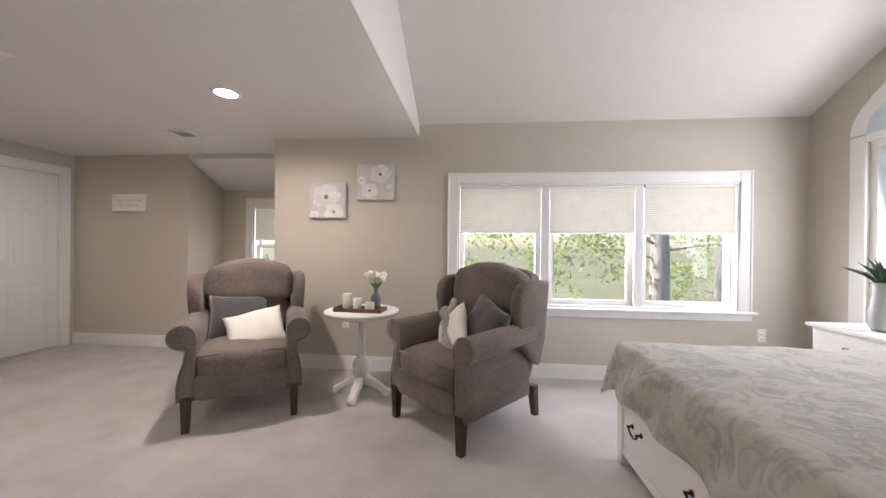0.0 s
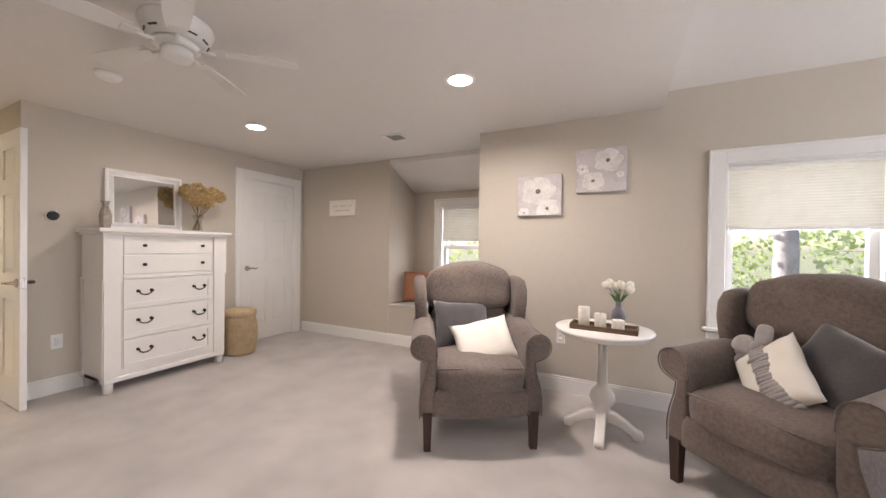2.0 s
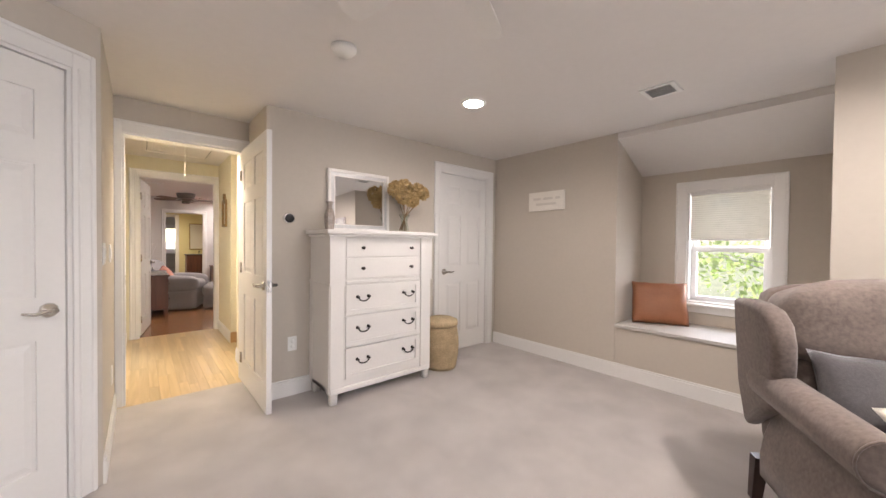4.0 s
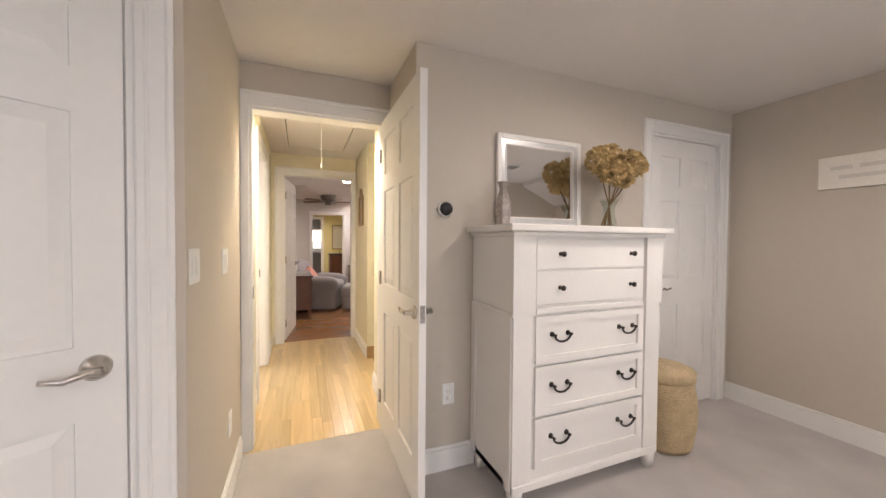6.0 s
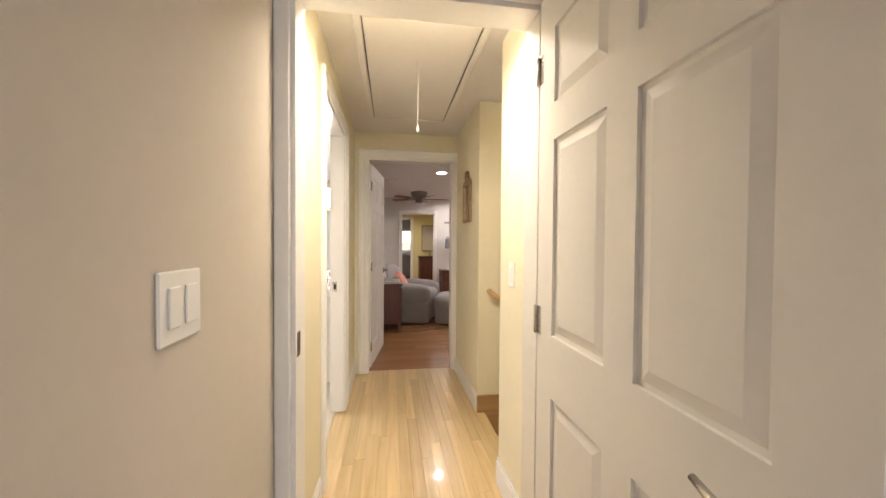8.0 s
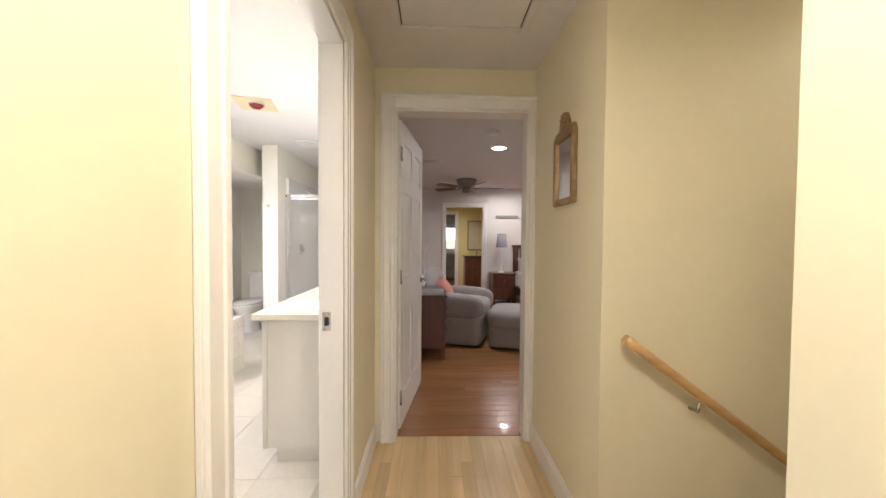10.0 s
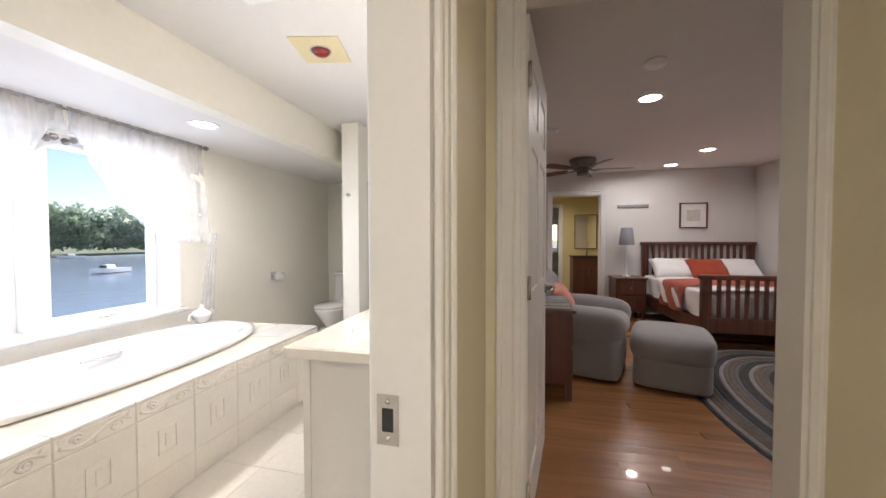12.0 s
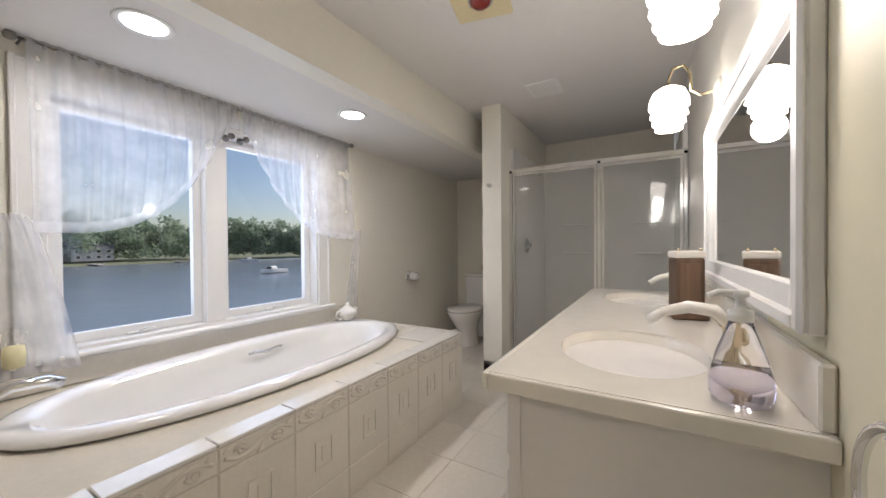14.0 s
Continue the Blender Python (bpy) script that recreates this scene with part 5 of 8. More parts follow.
for _y0, _y1 in ((BY0 + 0.09, (BY0 + BY1) / 2 - 0.02), ((BY0 + BY1) / 2 + 0.02, BY1 - 0.09)):
    _d = part("drawer", B((BX0 - 0.014, BX0, _y0, _y1, 0.13, 0.38), bevel=0.004), M_WHITEPAINT, _t)
    for _y in (_y0 + 0.16, _y1 - 0.16):
        _bm = bmesh.new()
        for _s in (-1, 1):
            lathe(_bm, [(0.014, 0), (0.012, 0.006), (0.006, 0.01), (0.006, 0.024), (0.008, 0.03), (0, 0.032)], 12, pose(BX0 - 0.014, _y + _s * 0.048, 0.285, 0, -90, 0))
        tube(_bm, [(BX0 - 0.036, _y + 0.048 * math.cos(math.pi * k / 10), 0.285 - 0.034 * math.sin(math.pi * k / 10)) for k in range(11)], 0.0055, 8)
        part("bail_pull", _bm, M_DARKMETAL, _d)
part("side_rail", B((BX0 + 0.055, BX1, BY1 - 0.03, BY1, 0.07, 0.40)), M_WHITEPAINT, _t)
part("side_rail", B((BX0 + 0.055, BX1, BY0, BY0 + 0.03, 0.07, 0.40)), M_WHITEPAINT, _t)
_bm = bmesh.new()
soft_box(_bm, 1.96, 1.84, 0.25, pose((BX0 + BX1) / 2 + 0.01, (BY0 + BY1) / 2, 0.505), 0.02, 9, 10)
part("mattress", _bm, M_LINEN, _t)


def damask(name):
    m = material(name, (0.6, 0.57, 0.52), 0.85, sheen=0.3, spec=0.15)
    nt = m.node_tree
    b = nt.nodes["Principled BSDF"]
    tc, n1, n2, vo = nt.nodes.new("ShaderNodeTexCoord"), nt.nodes.new("ShaderNodeTexNoise"), nt.nodes.new("ShaderNodeTexNoise"), nt.nodes.new("ShaderNodeTexVoronoi")
    n1.inputs["Scale"].default_value, n1.inputs["Detail"].default_value, n1.inputs["Distortion"].default_value = 7.0, 4, 2.6
    vo.inputs["Scale"].default_value = 6.5
    nt.links.new(tc.outputs["Object"], n1.inputs["Vector"])
    nt.links.new(tc.outputs["Object"], vo.inputs["Vector"])
    ad = nt.nodes.new("ShaderNodeMath")
    ad.operation = "MULTIPLY_ADD"
    nt.links.new(vo.outputs["Distance"], ad.inputs[0])
    ad.inputs[1].default_value = 0.35
    nt.links.new(n1.outputs["Fac"], ad.inputs[2])
    cr = nt.nodes.new("ShaderNodeValToRGB")
    e = cr.color_ramp.elements
    e[0].position, e[0].color = 0.44, (0.74, 0.72, 0.68, 1)
    e[1].position, e[1].color = 0.70, (0.80, 0.76, 0.68, 1)
    x = cr.color_ramp.elements.new(0.58)
    x.color = (0.60, 0.575, 0.535, 1)
    nt.links.new(ad.outputs[0], cr.inputs[0])
    nt.links.new(cr.outputs[0], b.inputs["Base Color"])
    bp = nt.nodes.new("ShaderNodeBump")
    bp.inputs["Strength"].default_value, bp.inputs["Distance"].default_value = 0.5, 0.01
    nt.links.new(ad.outputs[0], bp.inputs["Height"])
    nt.links.new(bp.outputs[0], b.inputs["Normal"])
    return m


def draped(bm, x0, x1, y0, y1, top, over, n=90, bulge=0.05, seed=0.0, wave=0.012, hang=(1, 1, 1, 1)):
    """A cover lying on a flat top and hanging over its edges; hang: -x, +x, -y, +y sides."""
    ax0, ax1 = x0 - over * hang[0], x1 + over * hang[1]
    ay0, ay1 = y0 - over * hang[2], y1 + over * hang[3]
    g = []
    for i in range(n + 1):
        row = []
        for j in range(n + 1):
            a, b = ax0 + (ax1 - ax0) * i / n, ay0 + (ay1 - ay0) * j / n
            cx, cy = min(max(a, x0), x1), min(max(b, y0), y1)
            e = Vector((a - cx, b - cy))
            d = e.length
            if d > 1e-6:
                u = e / d
                corner = min(abs(e.x), abs(e.y)) / d
                out = bulge * (1 - math.exp(-d / 0.06)) + 0.25 * corner * max(0, d - 0.1) + 0.02 * math.sin((a + b) * 16 + seed) * min(1, d / 0.2)
                z = top - max(0.0, d - 0.04) * (1 - 0.25 * corner) - 0.01 * min(1, d / 0.04)
                p = Vector((cx + u.x * out, cy + u.y * out, z))
            else:
                ed = min(a - x0 if hang[0] else 9, x1 - a if hang[1] else 9, b - y0 if hang[2] else 9, y1 - b if hang[3] else 9)
                p = Vector((a, b, top + 0.018 * min(1, ed / 0.25)))
            p += wave * noise.noise_vector(Vector((a * 3 + seed, b * 3, 0))) + 0.3 * wave * noise.noise_vector(Vector((a * 11, b * 11 + seed, 0)))
            row.append(bm.verts.new(p))
        g.append(row)
    for i in range(n):
        for j in range(n):
            f = bm.faces.new((g[i][j], g[i + 1][j], g[i + 1][j + 1], g[i][j + 1]))
            f.smooth = True


_bm = bmesh.new()
draped(_bm, BX0 + 0.02, BX1 - 0.5, BY0 + 0.02, BY1 - 0.02, 0.685, 0.32, 90, 0.07, 2.0, 0.012, (1, 0, 1, 1))
_b2 = bmesh.ops.solidify(_bm, geom=_bm.faces[:], thickness=0.02)
solo("comforter", _bm, damask("grey_ivory_damask"), "grey and ivory damask comforter spread over the bed", "comforter")
for _y in (0.85, 1.85):
    _bm = bmesh.new()
    pillow_shape(_bm, 0.72, 0.46, 0.18, pose(2.62, _y, 0.76, 0, 0, 90) @ pose(0, 0, 0, -60, 0, 0), 16, 0.06, 0.01, _y)
    solo("bed_pillow", _bm, M_LINEN, "white bed pillow at the head of the bed", "pillow", group="bed pillows")
# nightstand
_t = thing("nightstand", pose(2.44, 2.36, 0), "white painted nightstand beside the bed", "nightstand")
part("top", B((-0.03, 0.53, -0.03, 0.53, 0.695, 0.72), bevel=0.005), M_WHITEPAINT, _t)
part("case", B((0.0, 0.52, 0.0, 0.50, 0.30, 0.695)), M_WHITEPAINT, _t)
for _z in (0.32, 0.51):
    _d = part("drawer", B((-0.014, 0.0, 0.03, 0.47, _z, _z + 0.17), bevel=0.004), M_WHITEPAINT, _t)
    _bm = bmesh.new()
    lathe(_bm, [(0.011, 0), (0.007, 0.006), (0.007, 0.014), (0.014, 0.022), (0, 0.03)], 12, pose(-0.014, 0.25, _z + 0.085, 0, -90, 0))
    part("knob", _bm, M_DARKMETAL, _d)
for _x in (0.03, 0.49):
    for _y in (0.03, 0.47):
        part("leg", B((_x - 0.025, _x + 0.025, _y - 0.025, _y + 0.025, 0, 0.30), bevel=0.004), M_WHITEPAINT, _t)
_t = thing("potted_plant", pose(2.62, 2.60, 0.72), "green spiky plant in a tall grey glass vase", "plant")
_bm = bmesh.new()
lathe(_bm, [(0, 0), (0.05, 0), (0.065, 0.03), (0.07, 0.12), (0.055, 0.2), (0.05, 0.27), (0.062, 0.31), (0.055, 0.31), (0.045, 0.26)], 24)
part("vase", _bm, material("grey_frosted_glass", (0.42, 0.43, 0.42), 0.25, var=0.1, coat=0.3), _t)
M_LEAF = material("dark_green_leaf", (0.05, 0.10, 0.045), 0.5, var=0.3, scale=20)
random.seed(8)
for _k in range(16):
    _a, _u = _k * 2.4, 0.3 + 0.7 * random.random()
    _bm = bmesh.new()
    tube(_bm, [(0, 0, 0.28), (0.08 * _u * math.cos(_a), 0.08 * _u * math.sin(_a), 0.36 + 0.06 * (1 - _u)), (0.19 * _u * math.cos(_a), 0.19 * _u * math.sin(_a), 0.40 + 0.1 * (1 - _u))], 0.01, 5, radii=[0.006, 0.013, 0.001])
    part("leaf", _bm, M_LEAF, _t)

# ---- hall and stairs ----
M_GOLD = material("antique_gold_frame", (0.30, 0.20, 0.09), 0.45, metal=0.5, var=0.3, scale=25, bump=0.3, bump_scale=90)
M_OAKRAIL = wood("oak_rail", (0.52, 0.33, 0.15), (0.40, 0.24, 0.10), 1, 0.35)
_t = thing("gilt_wall_mirror", pose(-7.255, HY1, 1.435), "small gilt mirror with a carved crest on the hall wall", "mirror")
_w, _h = 0.125, 0.335
part("frame", B((-_w, -_w + 0.028, -0.024, 0, 0, _h), (_w - 0.028, _w, -0.024, 0, 0, _h), (-_w + 0.028, _w - 0.028, -0.024, 0, 0, 0.03), (-_w + 0.028, _w - 0.028, -0.024, 0, _h - 0.03, _h), bevel=0.005), M_GOLD, _t)
part("glass", B((-_w + 0.026, _w - 0.026, -0.012, -0.006, 0.028, _h - 0.028)), M_MIRROR, _t)
_bm = bmesh.new()
extruded(_bm, [(-0.125, _h), (0.125, _h), (0.11, _h + 0.018), (0.06, _h + 0.022), (0.05, _h + 0.05)] + arc(0, _h + 0.055, 0.042, 10, 170, 8) + [(-0.05, _h + 0.05), (-0.06, _h + 0.022), (-0.11, _h + 0.018)], -0.02, -0.002, "y", 0.004, 2)
_c = part("crest", _bm, M_GOLD, _t, "carved gilt crest")
_bm = bmesh.new()
for _k in range(9):
    _a = 2 * math.pi * _k / 9
    soft_box(_bm, 0.022, 0.014, 0.014, pose(0.026 * math.cos(_a), -0.021, _h + 0.055 + 0.026 * math.sin(_a), 0, -math.degrees(_a), 0), 0.3, 2.5, 5)
part("rosette", _bm, M_GOLD, _c)

_t = thing("stair_handrail", pose(0, 0, 0), "honey oak handrail on brackets along the stair wall", "handrail")
_bm = bmesh.new()
_p0, _p1 = Vector((-6.835, 1.52, 0.92)), Vector((-6.835, 4.65, -1.38))
tube(_bm, [tuple(_p0), tuple(_p0.lerp(_p1, 0.02)), tuple(_p1)], 0.018, 14)
part("rail", _bm, M_OAKRAIL, _t)
for _f in (0.09, 0.45, 0.8):
    _q = _p0.lerp(_p1, _f)
    _bm = bmesh.new()
    tube(_bm, [(-6.89, _q.y, _q.z - 0.07), (-6.85, _q.y, _q.z - 0.065), (-6.835, _q.y, _q.z - 0.02)], 0.006, 8)
    part("bracket", _bm, M_CHROME, _t)
_t = thing("staircase", pose(0, 0, 0), "oak staircase going down from the hall", "stairs", kind="structure")
for _k in range(13):
    _y, _z = 1.50 + 0.255 * _k, -0.182 * (_k + 1)
    part("tread", B((-6.888, -6.132, _y, _y + 0.275, _z - 0.03, _z), bevel=0.006), M_OAK_HALL, _t)
    part("riser", B((-6.888, -6.132, _y - 0.0, _y + 0.015, _z, _z + 0.15)), M_TRIM, _t)
part("nosing", B((-6.888, -6.132, 1.44, 1.515, -0.03, 0.002), bevel=0.006), M_OAK_HALL, _t)
part("skirt_board", B((-6.888, -6.872, 1.455, 1.66, -0.25, 0.13)), M_OAKRAIL, _t, "honey oak skirt board")
# attic hatch
_t = thing("attic_hatch", pose(-6.68, 0.965, C), "cream attic hatch panel with a pull cord in the hall ceiling", "hatch")
part("panel", B((-0.66, 0.66, -0.285, 0.285, -0.006, -0.002), bevel=0.002), M_CEIL, _t)
for _b in ((-0.70, 0.70, -0.33, -0.295, -0.014, 0), (-0.70, 0.70, 0.295, 0.33, -0.014, 0), (-0.70, -0.67, -0.295, 0.295, -0.014, 0), (0.67, 0.70, -0.295, 0.295, -0.014, 0)):
    part("trim", B(_b, bevel=0.003), M_CEIL, _t)
for _y in (-0.292, 0.287):
    part("gap", B((-0.665, 0.665, _y, _y + 0.005, -0.0035, -0.001)), M_BLACK, _t)
_bm = bmesh.new()
tube(_bm, [(0.30, 0.0, -0.004), (0.301, 0.001, -0.2), (0.30, 0.0, -0.37)], 0.0028, 6)
_c = part("pull_cord", _bm, M_PLATE, _t)
_bm = bmesh.new()
lathe(_bm, [(0.003, -0.37), (0.008, -0.39), (0.009, -0.405), (0.0, -0.41)], 10, pose(0.30, 0, 0))
part("cord_knob", _bm, M_PLATE, _c)
# flush lights out of view: hall dome inferred from its glow, stair dome added
for _x, _y in ((-5.78, 0.95), (-6.48, 2.6)):
    _t = thing("flush_ceiling_light", pose(_x, _y, C), "assumed frosted glass dome ceiling light out of view, lit", "ceiling light")
    _bm = bmesh.new()
    lathe(_bm, [(0.15, 0), (0.15, -0.02), (0.13, -0.025)], 28)
    part("base", _bm, M_CHROME, _t)
    _bm = bmesh.new()
    lathe(_bm, [(0.135, -0.02), (0.125, -0.05), (0.08, -0.072), (0, -0.08)], 28)
    part("dome", _bm, emitter("warm_dome_glass", (1.0, 0.85, 0.6), 4), _t)

# ---- second bedroom things ----
M_CHERRY = wood("dark_cherry_wood", (0.135, 0.052, 0.03), (0.075, 0.028, 0.018), 2, 0.35, 0.1)
M_GREYCLOTH = material("grey_slipcover_cloth", (0.30, 0.285, 0.285), 0.9, var=0.1, scale=6, fine=150, bump=0.4, bump_scale=260, sheen=0.3, spec=0.1)
M_RUST = material("rust_red_cloth", (0.34, 0.062, 0.03), 0.9, var=0.12, scale=8, fine=150, bump=0.3, bump_scale=240, sheen=0.2, spec=0.1)
M_CORAL = material("coral_cloth", (0.55, 0.23, 0.17), 0.9, var=0.08, fine=150, bump=0.3, sheen=0.2, spec=0.1)
can_light(-9.62, 1.57, C)
can_light(-11.54, 2.82, C)
can_light(-12.45, 2.75, C)
M_NICKELDK = material("dark_nickel", (0.24, 0.22, 0.20), 0.35, metal=0.9, var=0.1)
fan(pose(-11.75, 1.40, C), "brushed nickel ceiling fan with dark wooden blades", M_NICKELDK, M_CHERRY, M_NICKELDK, 5, 20)
ceiling_vent(pose(-10.3, 0.80, C, 0, 0, 90), 0.30, 0.15, "white metal ceiling vent over the grey chair")
_bm = bmesh.new()
lathe(_bm, [(0.068, 0), (0.066, -0.018), (0.052, -0.034), (0, -0.037)], 24)
solo("smoke_detector", _bm, M_PLATE, "round white smoke detector on the bedroom ceiling near the fan", "smoke detector", m=pose(-3.745, 1.46, C))
_bm = bmesh.new()
lathe(_bm, [(0.065, 0), (0.065, -0.02), (0.05, -0.032), (0, -0.034)], 24)
solo("smoke_detector", _bm, M_PLATE, "round white smoke detector on the bedroom ceiling", "smoke detector", m=pose(-9.0, 1.4, C))

OC = pose(-9.845, 1.82, 0, 0, 0, -18)
_t = thing("ottoman", OC, "grey slipcovered ottoman in front of the armchair", "ottoman")
_bm = bmesh.new()
soft_box(_bm, 0.64, 0.56, 0.22, pose(0, 0, 0.335), 0.25, 6, 14, 0.004)
part("cushion", _bm, M_GREYCLOTH, _t)
_bm = bmesh.new()
soft_box(_bm, 0.61, 0.53, 0.26, pose(0, 0, 0.145), 0.0, 10, 12, 0.004)
part("skirt", _bm, M_GREYCLOTH, _t)
AC = pose(-10.146, 1.13, 0, 0, 0, -18)
_t = thing("slipcovered_armchair", AC, "grey slipcovered armchair on the oak floor", "armchair")
_bm = bmesh.new()
soft_box(_bm, 0.86, 0.80, 0.36, pose(0, 0, 0.195), 0.0, 10, 10, 0.004)
part("base", _bm, M_GREYCLOTH, _t)
_bm = bmesh.new()
soft_box(_bm, 0.56, 0.66, 0.18, pose(0, 0.08, 0.43), 0.3, 5, 12, 0.005)
part("seat", _bm, M_GREYCLOTH, _t)
for _s in (-1, 1):
    _bm = bmesh.new()
    soft_box(_bm, 0.19, 0.80, 0.26, pose(_s * 0.345, 0.01, 0.47), 0.2, 4, 12, 0.004)
    part("arm", _bm, M_GREYCLOTH, _t)
_bm = bmesh.new()
soft_box(_bm, 0.84, 0.22, 0.58, pose(0, -0.33, 0.56, 10, 0, 0), 0.2, 4, 12, 0.005)
part("backrest", _bm, M_GREYCLOTH, _t)
cushion("throw_pillow", AC @ pose(0.12, -0.12, 0.63, 34, 8, 10), 0.42, 0.30, 0.14, M_CORAL, "coral throw pillow on the grey armchair")
_t = thing("side_cabinet", pose(-9.75, 0.53, 0), "dark cherry side cabinet beside the open door", "cabinet")
part("top", B((-0.02, 0.50, -0.0, 0.455, 0.655, 0.68), bevel=0.004), M_CHERRY, _t)
part("case", B((0, 0.48, 0.01, 0.43, 0.12, 0.655)), M_CHERRY, _t)
for _x in (0.0, 0.44):
    for _y in (0.01, 0.39):
        part("leg", B((_x, _x + 0.04, _y, _y + 0.04, 0, 0.12)), M_CHERRY, _t)
for _z in (0.15, 0.40):
    _d = part("drawer", B((0.04, 0.44, 0.43, 0.442, _z, _z + 0.22), bevel=0.003), M_CHERRY, _t)
    _bm = bmesh.new()
    lathe(_bm, [(0.01, 0), (0.006, 0.01), (0.012, 0.02), (0, 0.026)], 12, pose(0.24, 0.442, _z + 0.11, -90, 0, 0))
    part("knob", _bm, M_DARKMETAL, _d)
for _k, (_c, _w, _a) in enumerate((((0.12, 0.14, 0.17), 0.17, 3), ((0.55, 0.55, 0.55), 0.16, -4), ((0.20, 0.22, 0.24), 0.15, 6))):
    _t = thing("book", pose(-9.42, 0.79, 0.68 + 0.022 * _k, 0, 0, _a), "flat-lying book stacked on the side cabinet", "book", "stacked books")
    part("cover", B((-_w * 0.7, _w * 0.7, -_w, _w, 0, 0.003), (-_w * 0.7, _w * 0.7, -_w, _w, 0.018, 0.021), (-_w * 0.7, -_w * 0.7 + 0.003, -_w, _w, 0.003, 0.018)), material("book_cover", _c, 0.5), _t)
    part("pages", B((-_w * 0.7 + 0.003, _w * 0.68, -_w + 0.004, _w - 0.004, 0.003, 0.018)), M_LINEN, _t)
_t = thing("silver_bird", pose(-9.38, 0.76, 0.746), "small silver bird figurine on the books", "figurine")
_bm = bmesh.new()
soft_box(_bm, 0.07, 0.035, 0.04, pose(0, 0, 0.028, 0, -15, 0), 0.3, 2.4, 8)
soft_box(_bm, 0.03, 0.025, 0.028, pose(0.035, 0, 0.055), 0.3, 2.2, 6)
lathe(_bm, [(0.018, 0), (0.006, 0.012)], 10)
part("body", _bm, M_STEEL, _t)
_t = thing("branch_vase", pose(-9.55, 0.72, 0.68), "slim white vase with bare branches on the side cabinet", "vase")
_bm = bmesh.new()
lathe(_bm, [(0.03, 0), (0.035, 0.05), (0.02, 0.12), (0.018, 0.15)], 16)
part("vase", _bm, M_PLATE, _t)
random.seed(3)
for _k in range(5):
    _bm = bmesh.new()
    _a = 1.3 * _k
    tube(_bm, [(0, 0, 0.1), (0.03 * math.cos(_a), 0.03 * math.sin(_a), 0.3), (0.09 * math.cos(_a + 0.4), 0.09 * math.sin(_a + 0.4), 0.45), (0.12 * math.cos(_a), 0.12 * math.sin(_a), 0.52)], 0.003, 5)
    part("branch", _bm, M_LINEN, _t)

# slatted bed
S0, S1, SH, SF = 2.47, 4.02, -12.79, -10.84
_t = thing("slatted_bed", pose(0, 0, 0), "dark cherry slatted bed with high headboard and footboard", "bed")
for _x, _h, _n in ((SH, 1.16, "headboard"), (SF, 0.82, "footboard")):
    _e = part(_n + "_top_rail", B((_x - 0.035, _x + 0.035, S0 - 0.02, S1 + 0.02, _h - 0.05, _h), bevel=0.008), M_CHERRY, _t)
    part(_n + "_bottom_rail", B((_x - 0.02, _x + 0.02, S0 + 0.05, S1 - 0.05, 0.20, 0.36), bevel=0.004), M_CHERRY, _t)
    for _y in (S0, S1 - 0.06):
        part("post", B((_x - 0.03, _x + 0.03, _y, _y + 0.06, 0, _h - 0.05), bevel=0.005), M_CHERRY, _t)
    for _k in range(17):
        _y = S0 + 0.085 + (S1 - S0 - 0.17) * _k / 16
        part("slat", B((_x - 0.01, _x + 0.01, _y - 0.018, _y + 0.018, 0.36, _h - 0.05)), M_CHERRY, _e)
for _y in (S0 + 0.01, S1 - 0.04):
    part("side_rail", B((SH, SF, _y, _y + 0.03, 0.18, 0.34)), M_CHERRY, _t)
_bm = bmesh.new()
soft_box(_bm, 1.86, 1.44, 0.30, pose((SH + SF) / 2, (S0 + S1) / 2, 0.47), 0.03, 8, 10)
part("mattress", _bm, M_LINEN, _t)
_bm = bmesh.new()
draped(_bm, SH + 0.06, SF - 0.06, S0 + 0.05, S1 - 0.05, 0.63, 0.30, 60, 0.04, 4.0, 0.01, (0, 0, 1, 1))
solo("white_coverlet", _bm, M_LINEN, "white coverlet spread over the slatted bed", "bedspread")
_bm = bmesh.new()
draped(_bm, -11.95, -11.25, S0 + 0.045, S1 - 0.045, 0.648, 0.36, 50, 0.05, 7.0, 0.012, (0, 0, 1, 1))
bmesh.ops.transform(_bm, matrix=Matrix.Translation((-11.6, 3.2, 0)) @ Matrix.Translation((11.6, -3.2, 0)), verts=_bm.verts[:])
solo("rust_blanket", _bm, M_RUST, "rust red blanket laid across the slatted bed", "blanket")
for _y, _m, _l, _x in ((2.85, M_LINEN, "white bed pillow against the slatted headboard", -12.5), (3.62, M_LINEN, "white bed pillow against the slatted headboard", -12.5), (3.22, M_RUST, "rust red pillow between the white pillows", -12.36)):
    _bm = bmesh.new()
    pillow_shape(_bm, 0.66 if _m is M_LINEN else 0.5, 0.42, 0.16, pose(_x, _y, 0.76, 0, 0, -90) @ pose(0, 0, 0, 50, 0, 0), 14, 0.06, 0.01, _y)
    solo("bed_pillow", _bm, _m, _l, "pillow", group="pillows on the slatted bed")
_t = thing("wooden_nightstand", pose(-12.80, 1.99, 0), "dark cherry nightstand with two drawers beside the slatted bed", "nightstand")
part("top", B((-0.01, 0.44, -0.02, 0.45, 0.59, 0.615), bevel=0.004), M_CHERRY, _t)
part("case", B((0, 0.42, 0, 0.43, 0.10, 0.59)), M_CHERRY, _t)
